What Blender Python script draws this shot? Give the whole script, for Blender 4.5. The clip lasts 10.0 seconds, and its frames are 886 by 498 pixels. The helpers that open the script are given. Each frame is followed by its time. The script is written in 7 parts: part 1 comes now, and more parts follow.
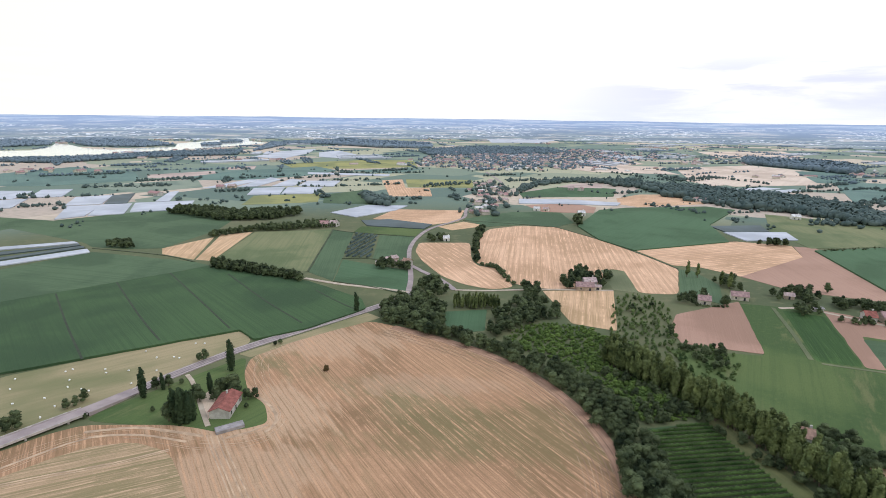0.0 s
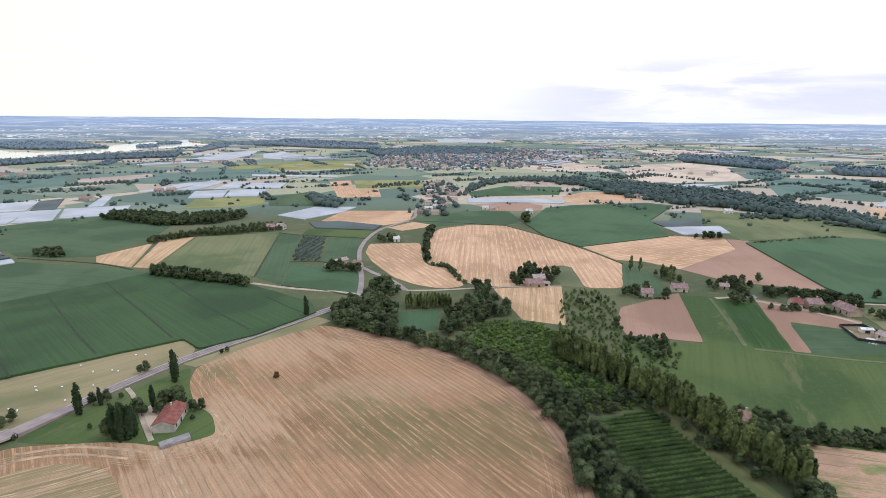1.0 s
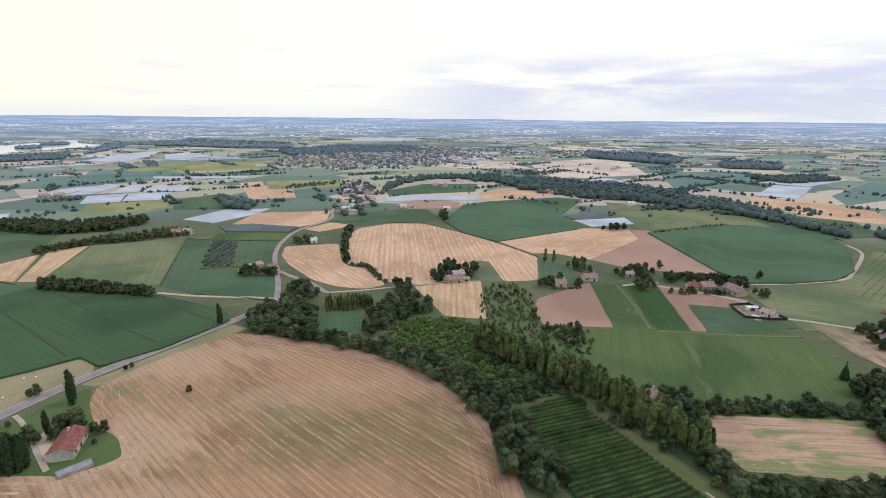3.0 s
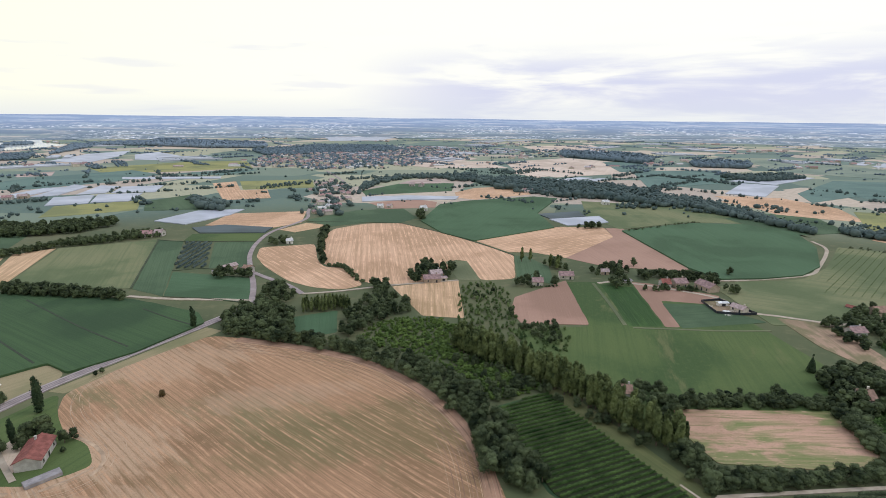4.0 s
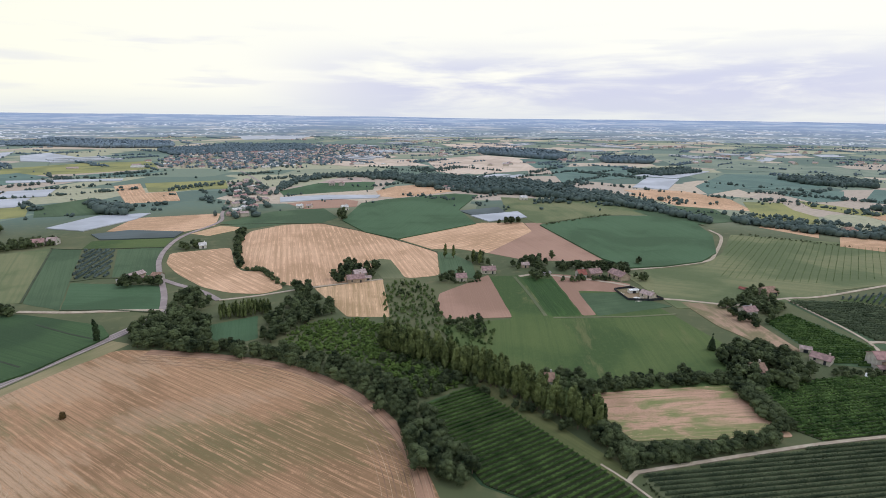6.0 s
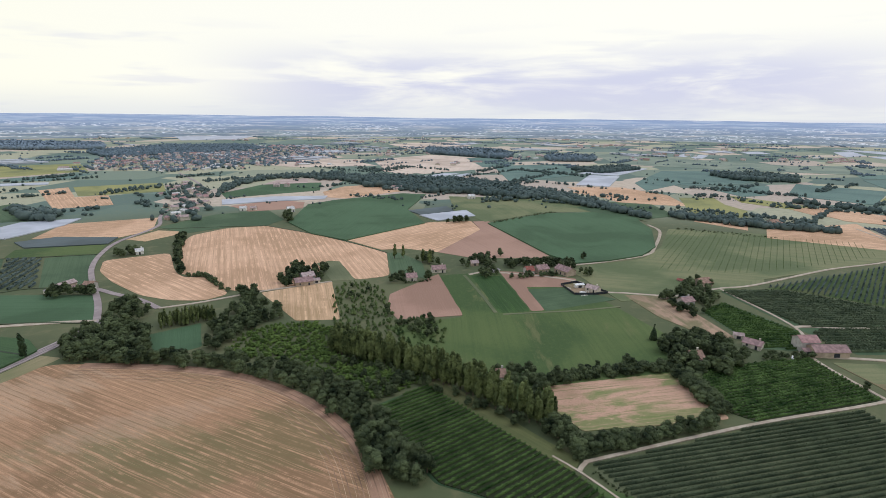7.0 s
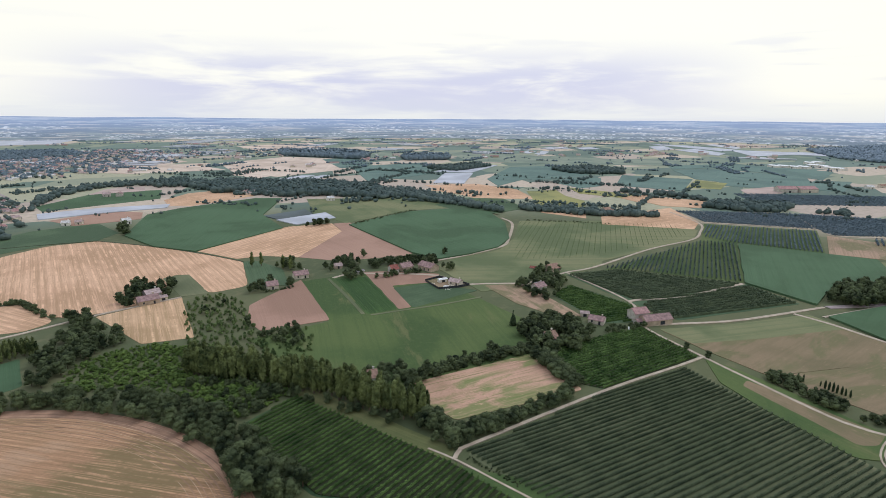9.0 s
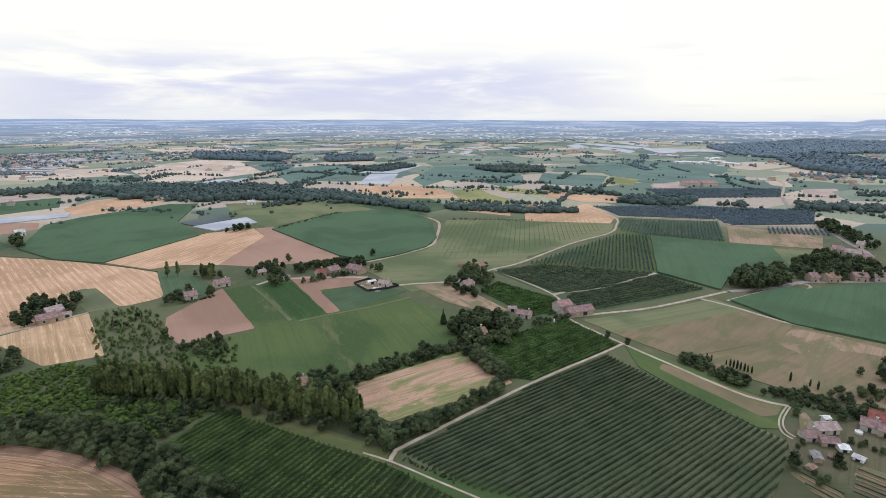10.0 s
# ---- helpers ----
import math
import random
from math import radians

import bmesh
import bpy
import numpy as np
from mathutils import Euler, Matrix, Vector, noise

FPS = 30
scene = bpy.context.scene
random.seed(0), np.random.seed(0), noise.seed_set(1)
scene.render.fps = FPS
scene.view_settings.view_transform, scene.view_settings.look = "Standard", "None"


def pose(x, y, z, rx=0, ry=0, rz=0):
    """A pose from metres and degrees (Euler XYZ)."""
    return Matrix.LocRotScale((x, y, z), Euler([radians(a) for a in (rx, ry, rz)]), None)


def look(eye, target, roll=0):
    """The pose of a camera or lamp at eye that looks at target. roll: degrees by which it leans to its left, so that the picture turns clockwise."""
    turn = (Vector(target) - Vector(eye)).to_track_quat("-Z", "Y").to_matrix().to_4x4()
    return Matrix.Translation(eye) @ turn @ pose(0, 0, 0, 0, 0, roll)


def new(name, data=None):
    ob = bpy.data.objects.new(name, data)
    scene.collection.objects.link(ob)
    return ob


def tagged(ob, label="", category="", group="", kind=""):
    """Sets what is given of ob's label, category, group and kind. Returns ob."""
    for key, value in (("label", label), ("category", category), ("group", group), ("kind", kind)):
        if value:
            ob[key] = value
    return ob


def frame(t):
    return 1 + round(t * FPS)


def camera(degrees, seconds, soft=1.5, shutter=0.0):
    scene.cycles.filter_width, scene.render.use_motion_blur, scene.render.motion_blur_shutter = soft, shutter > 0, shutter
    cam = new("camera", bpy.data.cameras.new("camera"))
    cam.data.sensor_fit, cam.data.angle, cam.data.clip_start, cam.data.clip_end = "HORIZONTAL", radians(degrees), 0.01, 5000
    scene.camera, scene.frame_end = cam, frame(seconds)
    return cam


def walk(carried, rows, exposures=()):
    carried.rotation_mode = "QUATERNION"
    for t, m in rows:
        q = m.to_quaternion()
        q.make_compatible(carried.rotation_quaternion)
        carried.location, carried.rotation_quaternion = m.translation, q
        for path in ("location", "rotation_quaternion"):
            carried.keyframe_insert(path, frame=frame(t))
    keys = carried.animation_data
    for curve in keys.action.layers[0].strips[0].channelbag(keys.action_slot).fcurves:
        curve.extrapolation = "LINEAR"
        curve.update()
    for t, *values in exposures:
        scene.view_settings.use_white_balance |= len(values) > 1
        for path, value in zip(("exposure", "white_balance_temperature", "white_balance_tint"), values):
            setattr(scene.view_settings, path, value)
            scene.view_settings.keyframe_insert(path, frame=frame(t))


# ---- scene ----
# ---------------------------------------------------------------- camera: a drone that hovers and pans
EYE = Vector((0.0, 0.0, 120.0))


def aim(yaw, pitch, roll):
    y, p = radians(yaw), radians(pitch)
    ahead = Vector((-math.sin(y) * math.cos(p), math.cos(y) * math.cos(p), math.sin(p)))
    return look(EYE, EYE + ahead * 100, roll)


cam = camera(78.9, 10.0, soft=0.62)
PATH = [
    (0.0, aim(0.0, -13.83, 0.54)),
    (0.5, aim(-2.99, -13.77, 0.44)),
    (1.0, aim(-5.41, -13.77, 0.43)),
    (1.5, aim(-7.92, -13.75, 0.37)),
    (2.0, aim(-10.65, -13.8, 0.33)),
    (2.5, aim(-12.76, -13.86, 0.36)),
    (2.7, aim(-13.4, -13.87, 0.38)),
    (3.8, aim(-16.1, -13.9, 0.48)),
    (4.0, aim(-16.69, -13.91, 0.5)),
    (4.5, aim(-18.41, -13.94, 0.52)),
    (5.0, aim(-20.36, -13.98, 0.55)),
    (5.5, aim(-22.6, -14.02, 0.57)),
    (5.7, aim(-23.55, -14.03, 0.58)),
    (6.8, aim(-29.45, -14.04, 0.58)),
    (7.0, aim(-30.59, -14.03, 0.57)),
    (7.5, aim(-33.72, -14.0, 0.53)),
    (8.0, aim(-37.35, -13.98, 0.49)),
    (8.5, aim(-41.46, -13.95, 0.42)),
    (9.0, aim(-45.5, -13.91, 0.35)),
    (9.5, aim(-49.38, -13.85, 0.26)),
    (10.0, aim(-53.37, -13.83, 0.16)),
]
walk(cam, PATH, [(0.0, 0.14), (2.0, 0.0), (5.0, -0.15), (8.3, -0.2), (10.0, -0.1)])

# ---------------------------------------------------------------- light: bright overcast sky, weak wide sun
SUN_ELEVATION, SUN_AZIMUTH = 50.0, 100.0   # azimuth clockwise from +y
world = bpy.data.worlds.new("overcast_sky")
scene.world = world
world.use_nodes = True


class Nodes:
    """Short hand for building node trees."""

    def __init__(self, tree):
        self.tree = tree
        tree.nodes.clear()

    def add(self, kind, **values):
        node = self.tree.nodes.new(kind)
        for key, value in values.items():
            if key in node.inputs:
                self.put(node.inputs[key], value)
            else:
                raise KeyError(key)
        return node

    def put(self, socket, value):
        if isinstance(value, bpy.types.NodeSocket):
            self.tree.links.new(value, socket)
        elif isinstance(value, bpy.types.Node):
            self.tree.links.new(value.outputs[0], socket)
        else:
            socket.default_value = value

    def math(self, op, a, b=0.0, clamp=False):
        node = self.tree.nodes.new("ShaderNodeMath")
        node.operation, node.use_clamp = op, clamp
        self.put(node.inputs[0], a)
        self.put(node.inputs[1], b)
        return node.outputs[0]

    def mix(self, f, a, b, how="MIX"):
        node = self.tree.nodes.new("ShaderNodeMix")
        node.data_type, node.blend_type = "RGBA", how
        self.put(node.inputs[0], f)
        self.put(node.inputs[6], a if not isinstance(a, tuple) else (*a, 1.0)[:4])
        self.put(node.inputs[7], b if not isinstance(b, tuple) else (*b, 1.0)[:4])
        return node.outputs[2]

    def noise(self, vec, scale, detail=4.0, rough=0.55, dist=0.0):
        node = self.tree.nodes.new("ShaderNodeTexNoise")
        self.put(node.inputs["Vector"], vec)
        node.inputs["Scale"].default_value = scale
        node.inputs["Detail"].default_value = detail
        node.inputs["Roughness"].default_value = rough
        node.inputs["Distortion"].default_value = dist
        return node.outputs[0]

    def span(self, value, lo, hi, a=0.0, b=1.0, smooth=True):
        node = self.tree.nodes.new("ShaderNodeMapRange")
        node.interpolation_type = "SMOOTHSTEP" if smooth else "LINEAR"
        self.put(node.inputs[0], value)
        for i, v in enumerate((lo, hi, a, b)):
            node.inputs[1 + i].default_value = v
        return node.outputs[0]

    def mapping(self, vec, scale=(1, 1, 1), turn=0.0, place=(0, 0, 0)):
        node = self.tree.nodes.new("ShaderNodeMapping")
        self.put(node.inputs["Vector"], vec)
        node.inputs["Scale"].default_value = scale
        node.inputs["Rotation"].default_value = (0, 0, radians(turn))
        node.inputs["Location"].default_value = place
        return node.outputs[0]

    def ramp(self, value, stops, step=False):
        node = self.tree.nodes.new("ShaderNodeValToRGB")
        ramp = node.color_ramp
        ramp.interpolation = "CONSTANT" if step else "LINEAR"
        while len(ramp.elements) < len(stops):
            ramp.elements.new(0.5)
        for e, (p, c) in zip(ramp.elements, stops):
            e.position, e.color = p, (*c, 1.0)
        self.put(node.inputs[0], value)
        return node.outputs[0]


def build_world():
    n = Nodes(world.node_tree)
    sky = n.add("ShaderNodeTexSky")
    sky.sky_type, sky.sun_disc = "NISHITA", False
    sky.sun_elevation, sky.sun_rotation = radians(SUN_ELEVATION), radians(SUN_AZIMUTH)
    blue = n.mix(1.0, sky.outputs[0], (0.1, 0.1, 0.1), "MULTIPLY")
    vec = n.add("ShaderNodeTexCoord").outputs["Generated"]
    sep = n.add("ShaderNodeSeparateXYZ", Vector=vec)
    banks = n.noise(n.mapping(vec, (3.0, 3.0, 22.0), 0, (0.7, 1.3, 0.2)), 1.0, 6.0, 0.55, 0.3)
    streak = n.noise(n.mapping(vec, (5.0, 5.0, 60.0), 0, (3.1, 0.3, 0.0)), 1.0, 4.0, 0.5, 0.2)
    # the cloud bank stands low in the east-north-east
    side = n.math("ADD", n.math("MULTIPLY", sep.outputs[0], 0.66), n.math("MULTIPLY", sep.outputs[1], 0.75))
    bank = n.math("MULTIPLY", n.span(side, 0.78, 0.96), n.span(sep.outputs[2], 0.14, 0.06))
    body = n.math("MULTIPLY", n.span(banks, 0.36, 0.6), bank)
    thin = n.math("MULTIPLY", n.span(streak, 0.5, 0.68), n.math("MULTIPLY", n.span(sep.outputs[2], 0.16, 0.1), 0.38))
    grey = n.math("MAXIMUM", body, thin)
    bright = n.mix(n.span(sep.outputs[2], 0.25, 0.5), n.mix(n.span(side, 0.0, 1.0), (1.2, 1.18, 0.9), (1.2, 1.19, 1.10)), (1.02, 1.11, 1.34))
    cloud = n.mix(n.math("MULTIPLY", grey, 0.95), bright, (0.75, 0.775, 0.99))
    low = n.span(sep.outputs[2], 0.05, -0.01)
    cloud = n.mix(n.math("MULTIPLY", low, 0.6), cloud, (0.82, 0.88, 0.98))
    out = n.mix(0.93, blue, cloud)
    back = n.add("ShaderNodeBackground", Color=out, Strength=1.0)
    n.add("ShaderNodeOutputWorld", Surface=back.outputs[0])


build_world()
sun = new("sun", bpy.data.lights.new("sun", "SUN"))
sun.data.energy, sun.data.angle, sun.data.color = 1.0, radians(14), (1.0, 0.97, 0.93)
el, az = radians(SUN_ELEVATION), radians(SUN_AZIMUTH)
sun.matrix_world = look((math.sin(az) * math.cos(el) * 500, math.cos(az) * math.cos(el) * 500, math.sin(el) * 500), (0, 0, 0))

# ---------------------------------------------------------------- materials
MATS = {}


def material(name, build, rough=0.85, metal=0.0, bump=None):
    """A principled material; build(n, vec) returns the colour socket, or colour and height."""
    if name in MATS:
        return MATS[name]
    m = bpy.data.materials.new(name)
    m.use_nodes = True
    n = Nodes(m.node_tree)
    vec = n.add("ShaderNodeTexCoord").outputs["Object"]
    made = build(n, vec)
    colour, height = made if isinstance(made, tuple) else (made, None)
    shader = n.add("ShaderNodeBsdfPrincipled")
    n.put(shader.inputs["Base Color"], colour)
    shader.inputs["Roughness"].default_value = rough
    shader.inputs["Metallic"].default_value = metal
    # strong sheen on the roughest grounds imitates haze at grazing angles
    shader.inputs["Specular IOR Level"].default_value = 0.4 if rough > 0.94 else 0.16 if rough > 0.84 else 0.07 if rough > 0.72 else 0.25
    if height is not None:
        b = n.add("ShaderNodeBump", Height=height, Strength=0.7, Distance=bump or 0.1)
        n.put(shader.inputs["Normal"], b.outputs[0])
    n.add("ShaderNodeOutputMaterial", Surface=shader.outputs[0])
    MATS[name] = m
    return m


def plain(name, colour, rough=0.7, metal=0.0, vary=0.25, scale=1.5, bump=0.02):
    """Paint, plaster, concrete and the like, with soft stains and fine grain."""
    def build(n, vec):
        a, b = n.noise(vec, scale * 0.3, 3), n.noise(vec, scale * 6, 4)
        dark = tuple(c * (1 - vary) for c in colour)
        lite = tuple(min(1, c * (1 + vary * 0.6)) for c in colour)
        c = n.mix(n.span(a, 0.3, 0.7), dark, lite)
        return n.mix(n.math("MULTIPLY", n.span(b, 0.35, 0.7), 0.35), c, dark), b
    return material(name, build, rough, metal, bump)


# for each crop: base colours light, middle, dark; row spacing; strength of rows
CROPS = {
    "stubble": ((0.388, 0.234, 0.140), (0.272, 0.155, 0.091), (0.182, 0.119, 0.063), 1.2, 1.0),
    "weedy": ((0.391, 0.269, 0.173), (0.283, 0.204, 0.121), (0.185, 0.158, 0.079), 1.4, 1.0),
    "straw": ((0.57, 0.369, 0.244), (0.46, 0.283, 0.179), (0.345, 0.22, 0.13), 2.0, 0.9),
    "wheat": ((0.533, 0.358, 0.225), (0.436, 0.279, 0.167), (0.31, 0.214, 0.115), 2.0, 0.9),
    "drygrass": ((0.300, 0.242, 0.145), (0.215, 0.190, 0.105), (0.130, 0.142, 0.066), 5.0, 0.3),
    "dryfield": ((0.467, 0.291, 0.209), (0.322, 0.192, 0.134), (0.117, 0.141, 0.049), 3.0, 0.45),
    "fallow": ((0.225, 0.165, 0.105), (0.165, 0.132, 0.078), (0.110, 0.106, 0.054), 3.0, 0.35),
    "soil": ((0.351, 0.219, 0.164), (0.299, 0.182, 0.134), (0.228, 0.141, 0.103), 2.0, 0.3),
    "dirt": ((0.55, 0.44, 0.34), (0.45, 0.34, 0.25), (0.28, 0.24, 0.15), 3.0, 0.1),
    "maize": ((0.052, 0.096, 0.040), (0.041, 0.078, 0.034), (0.027, 0.054, 0.026), 1.2, 0.5),
    "crop": ((0.081, 0.125, 0.067), (0.062, 0.101, 0.054), (0.044, 0.076, 0.04), 2.0, 0.5),
    "beet": ((0.072, 0.132, 0.038), (0.048, 0.098, 0.028), (0.022, 0.052, 0.016), 1.6, 1.0),
    "bluecrop": ((0.068, 0.125, 0.066), (0.056, 0.105, 0.053), (0.042, 0.08, 0.04), 2.0, 0.4),
    "meadow": ((0.180, 0.184, 0.096), (0.118, 0.145, 0.070), (0.080, 0.108, 0.050), 4.0, 0.4),
    "sward": ((0.160, 0.166, 0.094), (0.118, 0.132, 0.070), (0.080, 0.098, 0.052), 2.5, 0.4),
    "garden": ((0.125, 0.110, 0.068), (0.082, 0.088, 0.046), (0.054, 0.066, 0.032), 2.2, 0.5),
    "verge": ((0.150, 0.152, 0.066), (0.104, 0.116, 0.048), (0.070, 0.088, 0.034), 2.5, 0.5),
    # grassed soil, with the shade between the vine rows put into its colour
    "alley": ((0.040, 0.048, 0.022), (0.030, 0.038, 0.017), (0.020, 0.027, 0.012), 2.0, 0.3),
    "bare": ((0.350, 0.238, 0.168), (0.262, 0.182, 0.126), (0.180, 0.145, 0.088), 2.2, 0.7),
    "lawn": ((0.090, 0.124, 0.043), (0.058, 0.096, 0.032), (0.040, 0.072, 0.025), 4.0, 0.3),
    # haze tints of green, meadow, straw and soil for distant fields
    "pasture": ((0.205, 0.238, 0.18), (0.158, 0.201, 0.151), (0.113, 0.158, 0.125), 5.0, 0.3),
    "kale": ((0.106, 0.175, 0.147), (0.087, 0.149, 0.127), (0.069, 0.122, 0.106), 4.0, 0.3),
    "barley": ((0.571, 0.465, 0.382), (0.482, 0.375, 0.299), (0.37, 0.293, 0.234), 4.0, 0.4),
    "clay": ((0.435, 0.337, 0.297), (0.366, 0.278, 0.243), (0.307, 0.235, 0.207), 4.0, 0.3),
    "yellow": ((0.281, 0.271, 0.105), (0.212, 0.213, 0.088), (0.145, 0.164, 0.077), 3.0, 0.3),
}


SWATH_GAP = {"stubble": 2.6, "weedy": 2.4, "straw": 4.6, "wheat": 4.2}


def crop_material(kind, turn):
    """Rows run along the local x axis after a turn in steps of three degrees."""
    lite, mid, dark, step, strength = CROPS[kind]
    turn = round(turn / 3) * 3

    def build(n, vec):
        row = n.mapping(vec, (1, 1, 1), -turn)
        patch = n.noise(vec, 0.012, 4, 0.55, 0.4)
        streak = n.noise(n.mapping(row, (0.007, 1.1 / step, 1)), 1.0, 6, 0.66)
        fine = n.noise(n.mapping(row, (0.05, 3.2 / step, 1)), 1.0, 4, 0.65)
        grain = n.noise(vec, 1.7, 4, 0.65)
        wobble = n.noise(n.mapping(row, (0.05, 0.05, 1)), 1.0, 2)
        c = n.mix(n.span(patch, 0.36, 0.64), mid, lite)
        c = n.mix(n.math("MULTIPLY", n.span(patch, 0.52, 0.40), 0.6), c, dark)
        c = n.mix(n.math("MULTIPLY", n.span(streak, 0.47, 0.6), (0.3 if kind == "stubble" else 0.75) * strength), c, dark)
        c = n.mix(n.math("MULTIPLY", n.span(fine, 0.52, 0.72), 0.65 * strength), c, lite)
        if kind in ("stubble", "dryfield", "straw", "wheat", "weedy"):
            crisp = n.noise(n.mapping(row, (0.025, 2.0 / step, 1), 0, (9.1, 3.7, 0)), 1.0, 3, 0.7)
            c = n.mix(n.math("MULTIPLY", n.span(crisp, 0.585, 0.63), 0.6), c, tuple(v * 1.2 for v in lite))
            c = n.mix(n.math("MULTIPLY", n.span(crisp, 0.42, 0.375), 0.55), c, dark)
        if kind in ("stubble", "dryfield", "fallow", "bare"):
            weeds = n.noise(n.mapping(row, (0.011, 0.028, 1) if kind == "stubble" else (0.022, 0.05, 1), 0, (2.3, 5.1, 0)), 1.0, 5, 0.62, 0.5)
            c = n.mix(n.math("MULTIPLY", n.span(weeds, *((0.53, 0.66) if kind == "stubble" else (0.47, 0.58))), 0.8), c, (0.180, 0.158, 0.080) if kind == "stubble" else (0.135, 0.180, 0.060) if kind == "dryfield" else (0.130, 0.128, 0.062))
            chaff = n.noise(n.mapping(row, (0.22, 0.9, 1)), 1.0, 4, 0.7)
            c = n.mix(n.math("MULTIPLY", n.span(chaff, 0.58, 0.70), 0.7), c, tuple(v * 1.18 for v in lite))
        if kind == "stubble":
            # weeds come up towards the wood, straw lies thick round the house plot
            ragged = n.noise(n.mapping(row, (0.03, 0.16, 1), 0, (6.1, 1.4, 0)), 1.0, 5, 0.65)
            for x, y, rx, ry, way, tint, most in (
                    (34, 188, 75, 23, -61, (0.150, 0.128, 0.060), 0.65), (-78, 200, 40, 26, 0, (0.44, 0.305, 0.20), 0.8),
                    (-70, 160, 34, 22, 0, (0.43, 0.295, 0.195), 0.7), (-70, 275, 60, 24, 25, (0.43, 0.30, 0.20), 0.6),
                    (-8, 225, 40, 12, -61, (0.40, 0.275, 0.185), 0.5)):
                off = n.mapping(n.mapping(vec, (1, 1, 0), 0, (-x, -y, 0)), (1 / rx, 1 / ry, 0), -way)
                size = n.add("ShaderNodeVectorMath")
                size.operation = "LENGTH"
                n.put(size.inputs[0], off)
                near = n.math("ADD", size.outputs["Value"], n.math("MULTIPLY", n.math("SUBTRACT", ragged, 0.5), 2.2))
                c = n.mix(n.math("MULTIPLY", n.span(near, 1.05, 0.6), most), c, tint)
            c = n.mix(n.math("MULTIPLY", n.span(fine, 0.5, 0.68), 0.35), c, dark)
            c = n.mix(n.math("MULTIPLY", n.span(crisp, 0.585, 0.63), 0.45), c, tuple(v * 1.2 for v in lite))
        if kind == "lawn":
            # dry streaks and worn spots in the grass
            dry = n.noise(n.mapping(row, (0.012, 0.05, 1), 0, (1.3, 8.4, 0)), 1.0, 6, 0.7, 0.6)
            c = n.mix(n.math("MULTIPLY", n.span(dry, 0.54, 0.68), 0.7), c, (0.135, 0.138, 0.062))
            c = n.mix(n.math("MULTIPLY", n.span(n.noise(vec, 0.35, 5, 0.7), 0.5, 0.7), 0.45), c, lite)
        if kind in SWATH_GAP:
            # straw left in broken lines by the harvester, each of its own strength
            along = n.add("ShaderNodeSeparateXYZ", Vector=row)
            across = n.math("DIVIDE", n.math("ADD", along.outputs[1], n.math("MULTIPLY", wobble, 1.2)), SWATH_GAP[kind])
            number, place = n.math("FLOOR", across), n.math("ABSOLUTE", n.math("SUBTRACT", n.math("FRACT", across), 0.5))
            broken = n.noise(n.add("ShaderNodeCombineXYZ", X=n.math("MULTIPLY", along.outputs[0], 0.05), Y=n.math("MULTIPLY", number, 5.37)).outputs[0], 1.0, 5, 0.75)
            c = n.mix(n.math("MULTIPLY", n.math("MULTIPLY", n.span(place, 0.21, 0.06), n.span(broken, 0.44, 0.62)), 0.85), c, tuple(v * 1.22 for v in lite))
            c = n.mix(n.math("MULTIPLY", n.math("MULTIPLY", n.span(place, 0.30, 0.47), n.span(broken, 0.58, 0.40)), 0.6), c, dark)
        # wheel tracks in pairs
        sep = n.add("ShaderNodeSeparateXYZ", Vector=row)
        y = n.math("ADD", sep.outputs[1], n.math("MULTIPLY", wobble, 2.0))
        saw = n.math("FRACT", n.math("MULTIPLY", y, 1.0 / (step * 6)))
        pair = n.math("ABSOLUTE", n.math("SUBTRACT", n.math("ABSOLUTE", n.math("SUBTRACT", saw, 0.5)), 0.06))
        line = n.span(pair, 0.03, 0.01)
        tint = lite if kind in ("stubble", "weedy", "straw", "wheat", "dryfield", "soil", "fallow") else dark
        c = n.mix(n.math("MULTIPLY", line, 0.55 * strength), c, tint)
        c = n.mix(n.math("MULTIPLY", n.span(grain, 0.45, 0.75), 0.4), c, dark)
        return c, n.math("ADD", grain, n.math("MULTIPLY", fine, 1.5))
    return material(f"{kind}_rows_{turn:.0f}", build, 0.97 if kind in ("kale", "pasture", "barley", "clay") else 0.9, 0.0, 0.15)


